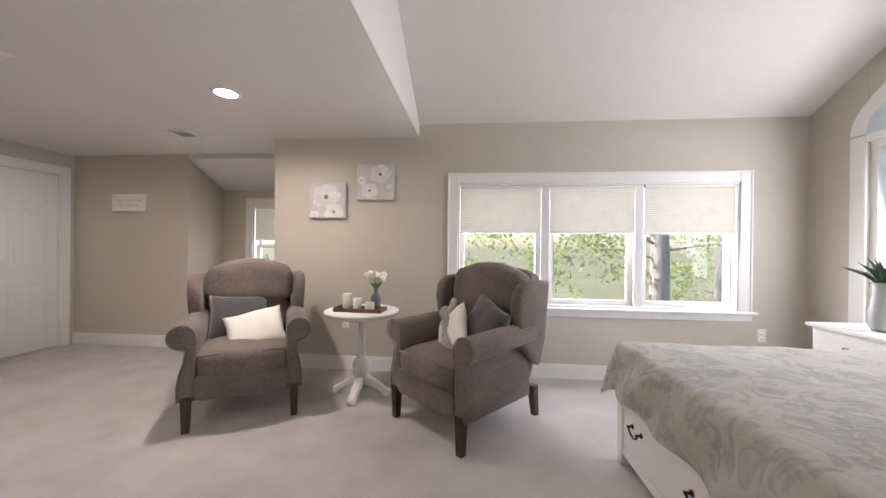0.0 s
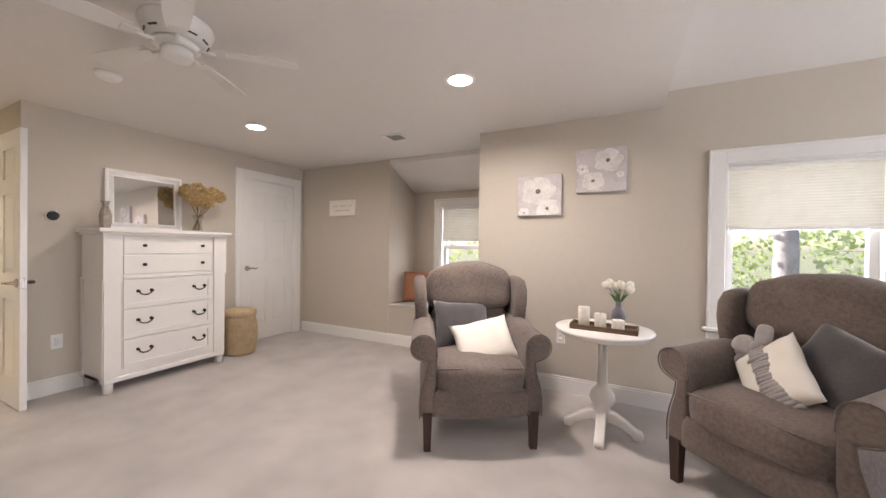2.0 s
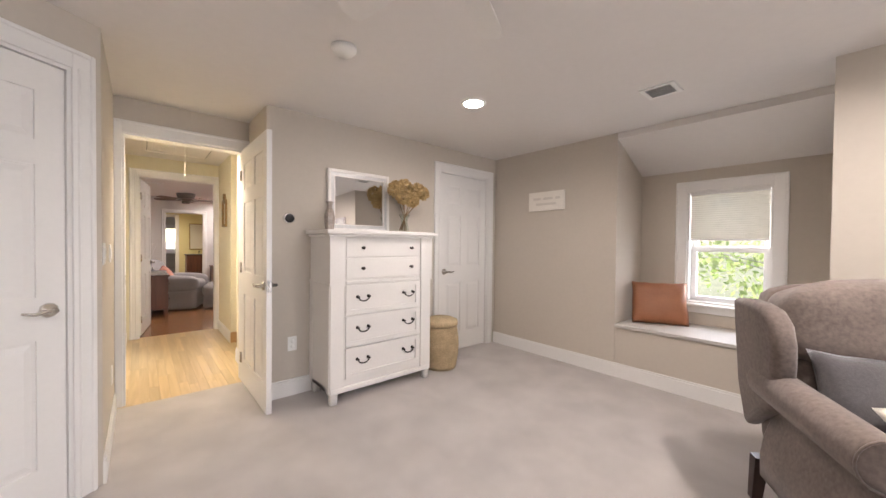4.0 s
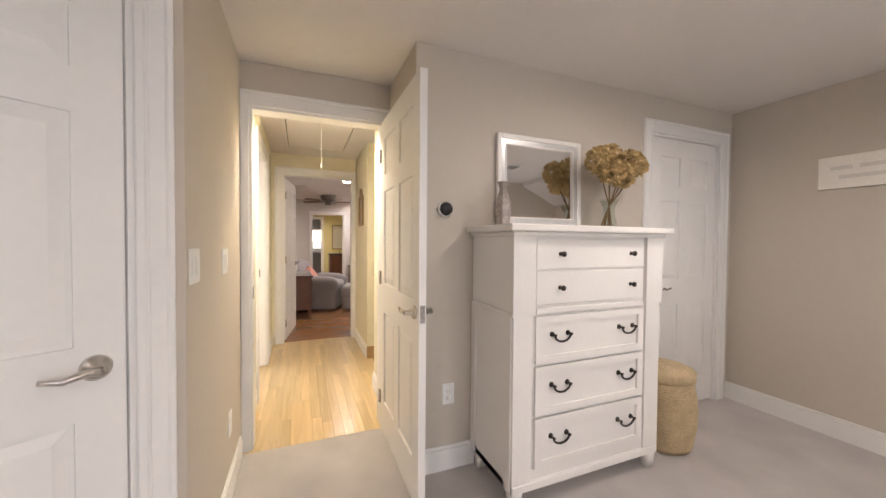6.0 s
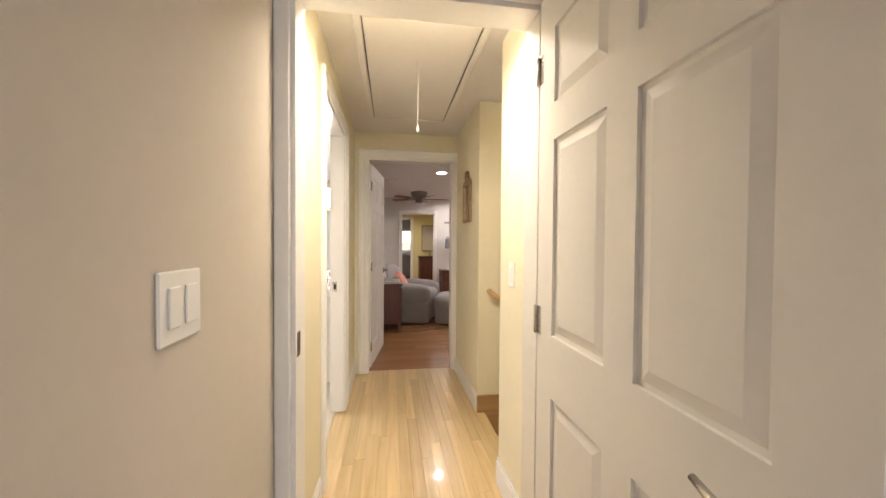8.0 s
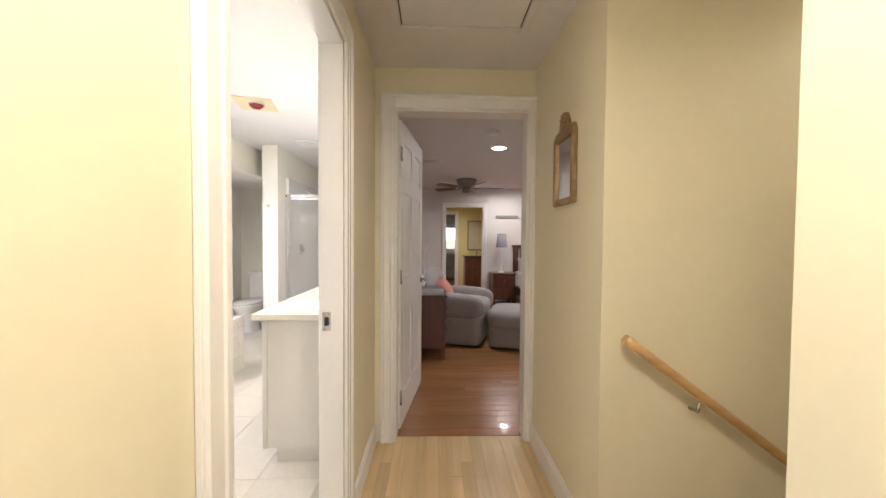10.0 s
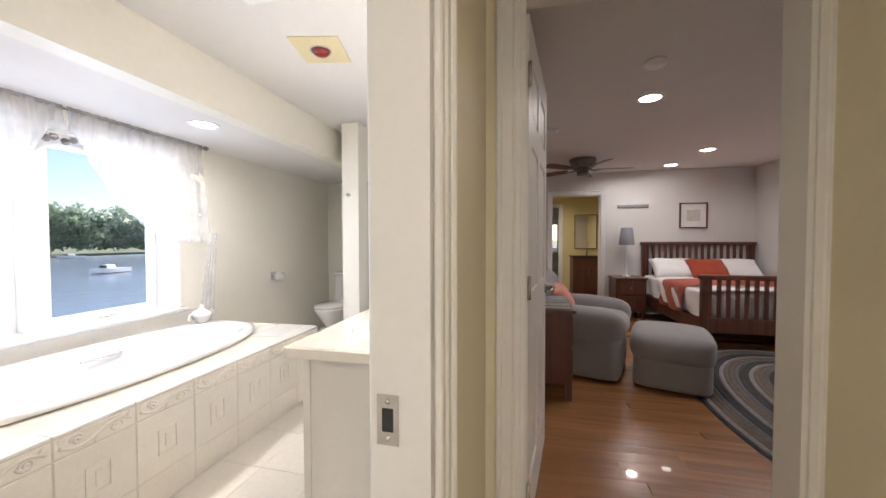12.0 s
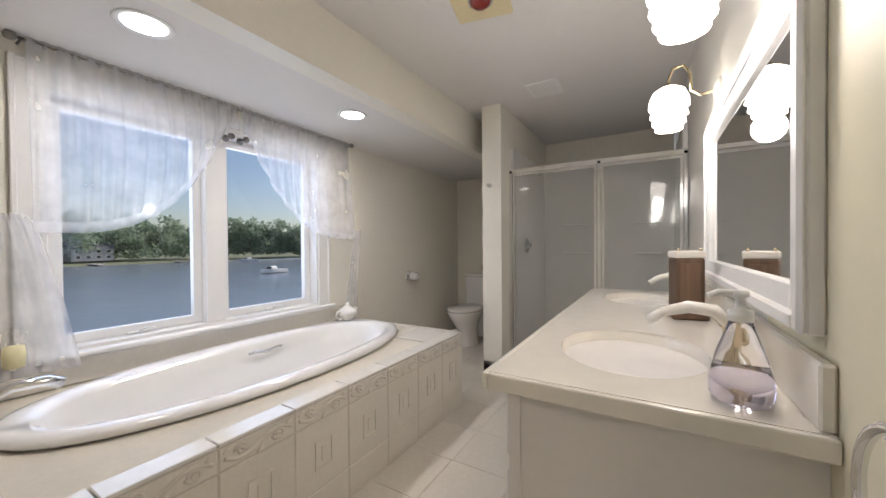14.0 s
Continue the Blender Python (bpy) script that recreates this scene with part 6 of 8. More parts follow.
for _z in (0.13, 0.36):
    _d = part("drawer", B((0.42, 0.432, 0.03, 0.40, _z, _z + 0.20), bevel=0.003), M_CHERRY, _t)
    _bm = bmesh.new()
    lathe(_bm, [(0.01, 0), (0.006, 0.01), (0.012, 0.02), (0, 0.026)], 12, pose(0.432, 0.215, _z + 0.10, 0, 90, 0))
    part("knob", _bm, M_CHROME, _d)
for _x in (0.01, 0.38):
    for _y in (0.01, 0.38):
        part("leg", B((_x, _x + 0.035, _y, _y + 0.035, 0, 0.10)), M_CHERRY, _t)
_t = thing("table_lamp", pose(-12.58, 2.19, 0.615), "slim white table lamp with a grey shade on the nightstand", "lamp")
_bm = bmesh.new()
lathe(_bm, [(0.06, 0), (0.058, 0.015), (0.012, 0.03), (0.01, 0.20), (0.014, 0.22), (0.01, 0.24), (0.008, 0.52)], 20)
part("base", _bm, M_PLATE, _t)
_bm = bmesh.new()
lathe(_bm, [(0.115, 0.50), (0.085, 0.77), (0.083, 0.77), (0.113, 0.50)], 28, close=False)
part("shade", _bm, material("grey_lampshade_cloth", (0.20, 0.20, 0.22), 0.9, var=0.08, fine=200), _t, "grey cloth shade")
_t = thing("framed_print", pose(-12.83, 3.015, 1.375), "framed pale print with a thin dark frame over the bed", "picture")
part("frame", B((0, 0.025, 0, 0.018, 0, 0.40), (0, 0.025, 0.372, 0.39, 0, 0.40), (0, 0.025, 0.018, 0.372, 0, 0.018), (0, 0.025, 0.018, 0.372, 0.382, 0.40)), M_CHERRY, _t)
part("mat_board", B((0, 0.008, 0.018, 0.372, 0.018, 0.382)), M_LINEN, _t)
part("print", B((0.008, 0.010, 0.10, 0.29, 0.11, 0.29)), material("pale_print", (0.60, 0.56, 0.50), 0.8, var=0.15, scale=18), _t)
_t = thing("wall_shelf", pose(-12.83, 2.11, 1.715), "narrow grey wooden strip sign on the bedroom wall", "sign")
part("board", B((0, 0.02, 0, 0.46, 0, 0.05), bevel=0.003), material("weathered_grey_wood", (0.26, 0.25, 0.24), 0.8, var=0.25, scale=20), _t)
# braided rug
_t = thing("braided_rug", pose(-9.2, 3.0, 0), "oval braided rug in greys and browns on the oak floor", "rug")
random.seed(21)
_cols = [material("braid_" + n, c, 0.95, var=0.25, scale=30, fine=160, bump=0.6, bump_scale=120, spec=0.1) for n, c in (("charcoal", (0.07, 0.068, 0.07)), ("grey", (0.15, 0.145, 0.145)), ("taupe", (0.17, 0.14, 0.115)), ("light", (0.27, 0.255, 0.24)))]
for _k in range(30):
    _f = 1 - _k / 30.5
    _bm = bmesh.new()
    _rx, _ry, _n = 0.66 + 1.09 * _f, 1.10 * _f, 96
    _ring = []
    for _i in range(_n):
        _a = 2 * math.pi * _i / _n
        _row = []
        for _u, _z in ((-0.0175, 0.001), (-0.012, 0.011), (0.0, 0.014), (0.012, 0.011), (0.0175, 0.001)):
            _row.append(_bm.verts.new(((_rx + _u) * math.cos(_a), (_ry + _u) * math.sin(_a), _z + 0.001 * math.sin(_i * 1.9))))
        _ring.append(_row)
    for _i in range(_n):
        for _j in range(4):
            _fc = _bm.faces.new((_ring[_i][_j], _ring[(_i + 1) % _n][_j], _ring[(_i + 1) % _n][_j + 1], _ring[_i][_j + 1]))
            _fc.smooth = True
    part("braid", _bm, _cols[(_k * 7 + _k // 3) % 4], _t)
# far bathroom
_t = thing("far_vanity", pose(-14.4, 1.63, 0), "dark wooden vanity with black top in the far bathroom", "vanity")
part("cabinet", B((-0.5, 0.0, 0.0, 0.58, 0.0, 0.82)), M_CHERRY, _t)
part("counter", B((-0.52, 0.02, -0.02, 0.59, 0.82, 0.85), bevel=0.004), M_BLACK, _t)
for _y in (0.03, 0.31):
    part("door", B((0.0, 0.014, _y, _y + 0.25, 0.12, 0.60), bevel=0.004), M_CHERRY, _t)
_bm = bmesh.new()
tube(_bm, [(-0.3, 0.32, 0.85), (-0.3, 0.32, 0.93), (-0.24, 0.32, 0.96), (-0.18, 0.32, 0.93)], 0.012, 8)
part("faucet", _bm, M_STEEL, _t)
_t = thing("far_wall_mirror", pose(-15.19, 1.78, 1.0), "plain frameless mirror over the far vanity", "mirror")
part("glass", B((0, 0.01, 0, 0.45, 0, 0.75)), M_MIRROR, _t)
part("frame", B((0, 0.018, -0.025, 0, -0.025, 0.775), (0, 0.018, 0.45, 0.475, -0.025, 0.775), (0, 0.018, 0, 0.45, -0.025, 0), (0, 0.018, 0, 0.45, 0.75, 0.775)), M_GOLD, _t)
fan(pose(-16.9, 1.1, C), "dark ceiling fan in the far room", M_BLACK, M_BLACK, M_BLACK, 5, 10)
_t = thing("covered_sofa", pose(-17.2, 0.95, 0, 0, 0, 90), "grey cloth covered sofa under the far window", "sofa")
for _n, _d, _p in (("base", (1.4, 0.75, 0.36), pose(0, 0, 0.19)), ("backrest", (1.4, 0.22, 0.5), pose(0, -0.28, 0.55)), ("arm", (0.2, 0.72, 0.26), pose(-0.62, 0, 0.46)), ("arm", (0.2, 0.72, 0.26), pose(0.62, 0, 0.46))):
    _bm = bmesh.new()
    soft_box(_bm, *_d, _p, 0.1, 6, 10, 0.004)
    part(_n, _bm, M_GREYCLOTH, _t)

# ---- bathroom things ----
M_ACRYL = material("white_acrylic", (0.84, 0.82, 0.79), 0.12, var=0.015, scale=2, coat=0.6)
M_DECKTILE = material("cream_deck_tile", (0.75, 0.715, 0.65), 0.22, var=0.05, scale=5, fine=40, coat=0.3, rnd=0.25)
M_RELIEF = material("cream_relief_tile", (0.70, 0.65, 0.56), 0.4, var=0.06, scale=7, fine=60, coat=0.1, rnd=0.25)
M_FLOORTILE = material("beige_floor_tile", (0.70, 0.65, 0.57), 0.3, var=0.07, scale=3.5, fine=40, coat=0.1, rnd=0.4)
M_GROUT = material("pale_grout", (0.60, 0.55, 0.46), 0.9)
M_MARBLE = material("cream_cultured_marble", (0.77, 0.73, 0.655), 0.15, var=0.05, scale=2.2, fine=20, coat=0.5)
M_VANPAINT = material("white_vanity_paint", (0.72, 0.69, 0.66), 0.4, var=0.02)
M_BRASS = material("polished_brass", (0.62, 0.52, 0.36), 0.25, metal=1.0, var=0.03)
DZ, DYF, DXE = 0.515, -1.0, -9.05


def ellipse_plate(bm, x0, x1, y0, y1, z0, z1, cx, cy, rx, ry, n=48):
    """A rectangular plate with an oval hole."""
    o, i = [[], []], [[], []]
    for k in range(n):
        a = 2 * math.pi * k / n
        c, s = math.cos(a), math.sin(a)
        t = min((x1 - cx) / c if c > 1e-9 else (x0 - cx) / c if c < -1e-9 else 1e9, (y1 - cy) / s if s > 1e-9 else (y0 - cy) / s if s < -1e-9 else 1e9)
        for lv, z in enumerate((z0, z1)):
            o[lv].append(bm.verts.new((cx + t * c, cy + t * s, z)))
            i[lv].append(bm.verts.new((cx + rx * c, cy + ry * s, z)))
    corners = [(x1, y1), (x0, y1), (x0, y0), (x1, y0)]
    for k in range(n):
        j = (k + 1) % n
        bm.faces.new((i[1][k], o[1][k], o[1][j], i[1][j]))
        bm.faces.new((i[0][k], i[0][j], o[0][j], o[0][k]))
        bm.faces.new((o[0][k], o[0][j], o[1][j], o[1][k]))
        bm.faces.new((i[0][j], i[0][k], i[1][k], i[1][j]))
        a0, a1 = 2 * math.pi * k / n, 2 * math.pi * (k + 1) / n
        for X, Y in corners:
            a = math.atan2(Y - cy, X - cx) % (2 * math.pi)
            if a0 < a < a1:
                v1, v0 = bm.verts.new((X, Y, z1)), bm.verts.new((X, Y, z0))
                bm.faces.new((o[1][k], v1, o[1][j]))
                bm.faces.new((o[0][j], v0, o[0][k]))
                bm.faces.new((o[0][k], v0, v1, o[1][k]))
                bm.faces.new((v0, o[0][j], o[1][j], v1))


_t = thing("bathtub", pose(-8.0, -1.635, 0), "oval white drop-in soaking tub with a chrome grab handle", "bathtub")
_bm = bmesh.new()


def _ring(rx, ry, z, n=64):
    return [_bm.verts.new((rx * abs(math.cos(2 * math.pi * k / n)) ** 0.92 * (1 if math.cos(2 * math.pi * k / n) >= 0 else -1), ry * abs(math.sin(2 * math.pi * k / n)) ** 0.92 * (1 if math.sin(2 * math.pi * k / n) >= 0 else -1), z)) for k in range(n)]


_rs = [_ring(rx, ry, z) for rx, ry, z in ((0.945, 0.425, DZ + 0.0), (0.955, 0.435, DZ + 0.012), (0.945, 0.425, DZ + 0.028), (0.915, 0.395, DZ + 0.036), (0.865, 0.345, DZ + 0.030), (0.835, 0.315, DZ + 0.004), (0.80, 0.295, DZ - 0.10), (0.72, 0.255, DZ - 0.30), (0.60, 0.20, DZ - 0.38), (0.35, 0.10, DZ - 0.40))]
for _a, _b in zip(_rs, _rs[1:]):
    for _k in range(64):
        _f = _bm.faces.new((_a[_k], _a[(_k + 1) % 64], _b[(_k + 1) % 64], _b[_k]))
        _f.smooth = True
_bm.faces.new(_rs[-1])
part("shell", _bm, M_ACRYL, _t)
_bm = bmesh.new()
tube(_bm, [(-0.28, -0.30, DZ - 0.035), (-0.25, -0.285, DZ - 0.03), (-0.17, -0.285, DZ - 0.04), (-0.09, -0.285, DZ - 0.03), (-0.06, -0.30, DZ - 0.035)], 0.009, 10)
part("grab_handle", _bm, M_STEEL, _t)
_t = thing("tub_deck", pose(0, 0, 0), "cream tiled deck around the bathtub with relief tiles", "tub deck", kind="structure")
_bm = bmesh.new()
box(_bm, DXE + 0.012, -6.16, DYF - 0.05, DYF - 0.0055, 0, DZ - 0.014)
box(_bm, DXE + 0.012, DXE + 0.05, BY, DYF - 0.05, 0, DZ - 0.014)
ellipse_plate(_bm, DXE + 0.05, -6.16, BY + 0.002, DYF - 0.05, DZ - 0.03, DZ - 0.006, -8.0, -1.635, 0.86, 0.35)
part("core", _bm, M_GROUT, _t)
part("backsplash", B((DXE, -6.16, BY + 0.001, BY + 0.02, DZ, 0.62)), M_DECKTILE, _t)
# deck tiles, front edge row and ends
_tw = 0.272


def relief_swirl(bm, x0, w, y, z0, h):
    """A raised scroll with leaves along a border tile; faces -y... +y side is y."""
    pts = []
    for k in range(25):
        u = k / 24
        pts.append((x0 + w * (0.06 + 0.88 * u), y, z0 + h * (0.5 + 0.28 * math.sin(u * 2 * math.pi))))
    tube(bm, pts, 0.0075, 6)
    for c, s in ((0.24, 1), (0.74, -1)):
        cc = (x0 + w * c, z0 + h * (0.5 - 0.10 * s))
        tube(bm, [(cc[0] + 0.022 * (1 - k / 22) * math.cos(k * 0.5), y, cc[1] + 0.022 * (1 - k / 22) * math.sin(k * 0.5)) for k in range(20)], 0.006, 6)
    for k in range(5):
        u = 0.1 + 0.2 * k
        soft_box(bm, 0.032, 0.012, 0.014, pose(x0 + w * u, y, z0 + h * (0.5 + 0.36 * math.cos(u * 7)), 0, 40 * (-1) ** k, 0), 0.3, 2.2, 4)


_row = []
for _k in range(11):
    _x0 = DXE + _tw * _k
    _x1 = min(_x0 + _tw, -6.16)
    if _x1 - _x0 < 0.05:
        continue
    _s = part("edge_tile", B((_x0 + 0.002, _x1 - 0.002, DYF - 0.09, DYF, DZ - 0.014, DZ), bevel=0.003), M_DECKTILE, _t)
    if _x1 > -7.05:
        for _y in (-1.39, -1.69, -1.99):
            part("deck_tile", B((max(_x0, -7.03) + 0.002, _x1 - 0.001, _y + 0.002, _y + 0.298, DZ - 0.006, DZ - 0.001), bevel=0.002), M_DECKTILE, _t) if _x1 > -7.0 else None
    _b = part("border_tile", B((_x0 + 0.0022, _x1 - 0.0022, DYF - 0.013, DYF - 0.001, DZ - 0.090, DZ - 0.018), bevel=0.003), M_RELIEF, _t)
    _bm = bmesh.new()
    relief_swirl(_bm, _x0, _x1 - _x0, DYF - 0.002, DZ - 0.090, 0.072)
    part("scroll_relief", _bm, M_RELIEF, _b)
    for _z0, _z1 in ((DZ - 0.37, DZ - 0.094), (0.002, DZ - 0.372)):
        _f = part("field_tile", B((_x0 + 0.0022, _x1 - 0.0022, DYF - 0.013, DYF - 0.002, _z0, _z1 - 0.002), bevel=0.003), M_RELIEF, _t)
        if _z0 > 0.1:
            _bm = bmesh.new()
            _cx, _cz = (_x0 + _x1) / 2, (_z0 + _z1) / 2
            for _q in ((-0.045, 0.045, 0.05, 0.058), (-0.045, 0.045, -0.058, -0.05), (-0.045, -0.037, -0.05, 0.05), (0.037, 0.045, -0.05, 0.05)):
                box(_bm, _cx + _q[0], _cx + _q[1], DYF - 0.004, DYF + 0.003, _cz + _q[2], _cz + _q[3])
            box(_bm, _cx - 0.012, _cx + 0.012, DYF - 0.004, DYF + 0.002, _cz - 0.03, _cz + 0.03)
            part("square_relief", _bm, M_RELIEF, _f)
for _k in range(4):
    _y1 = DYF - 0.28 * _k
    part("end_tile", B((DXE + 0.001, DXE + 0.012, max(BY, _y1 - 0.28) + 0.001, _y1 - 0.001, 0.002, DZ - 0.002), bevel=0.002), M_RELIEF, _t)
for _k in range(4):
    part("deck_tile", B((DXE + 0.001, -8.70, -1.34 - 0.25 * _k + 0.001, -1.092 - 0.25 * _k, DZ - 0.006, DZ - 0.001), bevel=0.002), M_DECKTILE, _t) if _k in (0, 3) else None
_t = thing("tub_filler", pose(-6.98, -1.62, DZ - 0.002), "arched chrome tub spout on the tiled deck", "faucet")
_bm = bmesh.new()
lathe(_bm, [(0.035, 0), (0.033, 0.012), (0.022, 0.02)], 20)
tube(_bm, [(0, 0, 0.015), (-0.005, 0, 0.07), (-0.05, -0.0, 0.135), (-0.12, -0.0, 0.17), (-0.20, 0, 0.165), (-0.235, 0, 0.145)], 0.017, 14, radii=[0.02, 0.02, 0.019, 0.018, 0.018, 0.02])
part("spout", _bm, M_STEEL, _t)
for _s in (-1, 1):
    _bm = bmesh.new()
    lathe(_bm, [(0.028, 0), (0.026, 0.012), (0.014, 0.02), (0.013, 0.05), (0.0, 0.055)], 18, pose(-0.02, _s * 0.13, 0))
    tube(_bm, [(-0.02, _s * 0.13, 0.05), (0.0, _s * 0.17, 0.06), (0.01, _s * 0.20, 0.062)], 0.007, 8)
    part("tap_handle", _bm, M_STEEL, _t)
# ceramic dish with two handles on the deck corner
_t = thing("ceramic_swan_dish", pose(-8.93, -2.0, DZ), "white ceramic lidded dish on the tub deck", "dish")
_bm = bmesh.new()
lathe(_bm, [(0.03, 0), (0.05, 0.015), (0.075, 0.06), (0.08, 0.08), (0.06, 0.10), (0.03, 0.115), (0.012, 0.13), (0.016, 0.145), (0.0, 0.155)], 24)
part("bowl", _bm, M_ACRYL, _t)
for _s in (-1, 1):
    _bm = bmesh.new()
    tube(_bm, [(_s * 0.075, 0, 0.075), (_s * 0.11, 0, 0.085), (_s * 0.12, 0, 0.05), (_s * 0.09, 0, 0.02), (_s * 0.06, 0, 0.03)], 0.009, 8)
    part("handle", _bm, M_ACRYL, _t)
_bm = bmesh.new()
lathe(_bm, [(0.03, 0), (0.034, 0.05), (0.03, 0.085), (0.0, 0.09)], 18)
solo("pillar_candle", _bm, material("pale_yellow_wax", (0.72, 0.66, 0.40), 0.5), "short pale yellow candle on the tub deck", "candle", m=pose(-7.17, -2.03, 0.655))
_t = thing("toilet_paper_holder", pose(-9.93, BY, 0.80), "chrome toilet paper holder with a white roll", "toilet paper holder")
part("plate", B((-0.05, 0.04, 0, 0.012, -0.04, 0.05), bevel=0.006), M_STEEL, _t)
_bm = bmesh.new()
tube(_bm, [(0.03, 0.01, 0.0), (0.03, 0.055, 0.0), (-0.07, 0.055, 0.0)], 0.006, 8)
part("arm", _bm, M_STEEL, _t)
_bm = bmesh.new()
lathe(_bm, [(0.016, -0.05), (0.042, -0.05), (0.042, 0.05), (0.016, 0.05)], 24, pose(-0.03, 0.065, -0.005, 0, 90, 0))
part("paper_roll", _bm, M_LINEN, _t, "white paper roll")
# toilet
_t = thing("toilet", pose(-10.62, -1.66, 0), "white two-piece toilet in the nook", "toilet")
_bm = bmesh.new()
_rs = []
for _z, _s, _dx in ((0, 0.62, -0.06), (0.05, 0.58, -0.06), (0.16, 0.56, -0.05), (0.28, 0.80, -0.01), (0.37, 1.0, 0.0), (0.395, 1.0, 0.0)):
    _rs.append([_bm.verts.new((0.22 + _dx + 0.26 * _s * math.cos(2 * math.pi * k / 28), 0.185 * _s * math.sin(2 * math.pi * k / 28), _z)) for k in range(28)])
for _a, _b in zip(_rs, _rs[1:]):
    for _k in range(28):
        _f = _bm.faces.new((_a[_k], _a[(_k + 1) % 28], _b[(_k + 1) % 28], _b[_k]))
        _f.smooth = True
_bm.faces.new(_rs[-1])
part("bowl", _bm, M_ACRYL, _t)
_bm = bmesh.new()
lathe(_bm, [(0.95, 0.397), (1.0, 0.405), (1.0, 0.42), (0.9, 0.432), (0, 0.434)], 28)
for _v in _bm.verts:
    _v.co.x, _v.co.y = 0.22 + _v.co.x * 0.265, _v.co.y * 0.19
part("seat_lid", _bm, M_ACRYL, _t)
part("tank", B((-0.40, -0.20, -0.22, 0.22, 0.36, 0.73), bevel=0.025, seg=3), M_ACRYL, _t)
part("tank_lid", B((-0.41, -0.19, -0.235, 0.235, 0.73, 0.765), bevel=0.012, seg=2), M_ACRYL, _t)
part("neck", B((-0.25, 0.05, -0.12, 0.12, 0.05, 0.38), bevel=0.03, seg=2), M_ACRYL, _t)
_bm = bmesh.new()
tube(_bm, [(-0.198, 0.16, 0.67), (-0.18, 0.16, 0.67), (-0.175, 0.11, 0.665)], 0.007, 8)
part("flush_lever", _bm, M_STEEL, _t)
# small wicker decor on the tank: a plain straw disc on a foot
_t = thing("small_clock", pose(-10.93, -1.62, 0.765, 0, 0, 90), "small round wicker ornament on the toilet tank", "clock")
_bm = bmesh.new()
lathe(_bm, [(0, 0), (0.075, 0), (0.08, 0.01), (0.08, 0.03), (0, 0.03)], 24, pose(0, 0.02, 0.085, 90, 0, 0))
part("case", _bm, M_STRAW, _t)
part("foot", B((-0.05, 0.05, -0.02, 0.03, 0, 0.015)), M_STRAW, _t)
_t = thing("framed_picture", pose(-11.08, -1.45, 1.08), "tall picture in a thin black frame over the toilet", "picture")
part("frame", B((0, 0.02, 0, 0.02, 0, 0.60), (0, 0.02, 0.36, 0.38, 0, 0.60), (0, 0.02, 0.02, 0.36, 0, 0.02), (0, 0.02, 0.02, 0.36, 0.58, 0.60)), M_BLACK, _t)
part("print", B((0, 0.01, 0.02, 0.36, 0.02, 0.58)), M_LINEN, _t)
_bm = bmesh.new()
lathe(_bm, [(0.02, 0), (0.02, 0.006), (0.006, 0.01), (0.006, 0.03), (0.012, 0.036), (0, 0.042)], 14, pose(0, 0, 0, 0, 90, 0))
solo("robe_hook", _bm, M_STEEL, "small chrome robe hook on the wing wall", "hook", m=pose(-9.62, -1.02, 1.63))
baseboard(-9.62, -1.09, -9.62, -0.92)
# shower
SX = -9.84
_t = thing("shower_stall", pose(SX, 0, 0), "white acrylic shower stall with chrome framed glass doors", "shower")
_ya, _yb = -0.915, 0.38
part("curb", B((-0.03, 0.06, _ya, _yb, 0, 0.10), bevel=0.012, seg=2), M_ACRYL, _t)
part("pan", B((-1.05, -0.03, _ya, _yb, 0, 0.05)), M_ACRYL, _t)
_bm = B((-1.08, -1.05, _ya, _yb, 0.05, 1.98), (-1.05, 0.0, _ya - 0.0, _ya + 0.03, 0.05, 1.98), (-1.05, 0.0, _yb - 0.03, _yb, 0.05, 1.98))
part("surround", _bm, M_ACRYL, _t)
for _y in (-0.55, 0.12):
    for _z in (1.02, 1.32):
        part("shelf", B((-1.05, -0.97, _y - 0.12, _y + 0.12, _z, _z + 0.02), bevel=0.006), M_ACRYL, _t)
for _y in (_ya + 0.012, -0.19, _yb - 0.014):
    part("post", B((0.0, 0.035, _y - 0.014, _y + 0.014, 0.10, 1.775), bevel=0.003), M_STEEL, _t)
part("head_rail", B((0.0, 0.035, _ya, _yb, 1.75, 1.785), bevel=0.003), M_STEEL, _t)
part("bottom_rail", B((0.0, 0.035, _ya, _yb, 0.10, 0.125), bevel=0.003), M_STEEL, _t)
M_SHOWERGLASS = thin_pane("shower_glass", 0.06, (0.985, 0.99, 0.985))
for _y0, _y1 in ((_ya + 0.03, -0.21), (-0.17, _yb - 0.03)):
    _f = part("door_frame", B((0.006, 0.03, _y0, _y0 + 0.016, 0.13, 1.745), (0.006, 0.03, _y1 - 0.016, _y1, 0.13, 1.745), (0.006, 0.03, _y0 + 0.016, _y1 - 0.016, 1.725, 1.745), (0.006, 0.03, _y0 + 0.016, _y1 - 0.016, 0.13, 0.15)), M_STEEL, _t)
    _p = part("glass", B((0.015, 0.021, _y0 + 0.016, _y1 - 0.016, 0.15, 1.725)), M_SHOWERGLASS, _f)
_bm = bmesh.new()
lathe(_bm, [(0, 0), (0.075, 0), (0.07, 0.012), (0.025, 0.02), (0.022, 0.05), (0, 0.055)], 24, pose(-0.35, _ya + 0.03, 1.12, -90, 0, 0))
tube(_bm, [(-0.35, _ya + 0.075, 1.12), (-0.30, _ya + 0.085, 1.125), (-0.26, _ya + 0.085, 1.12)], 0.009, 8)
part("valve", _bm, M_STEEL, _t)
_bm = bmesh.new()
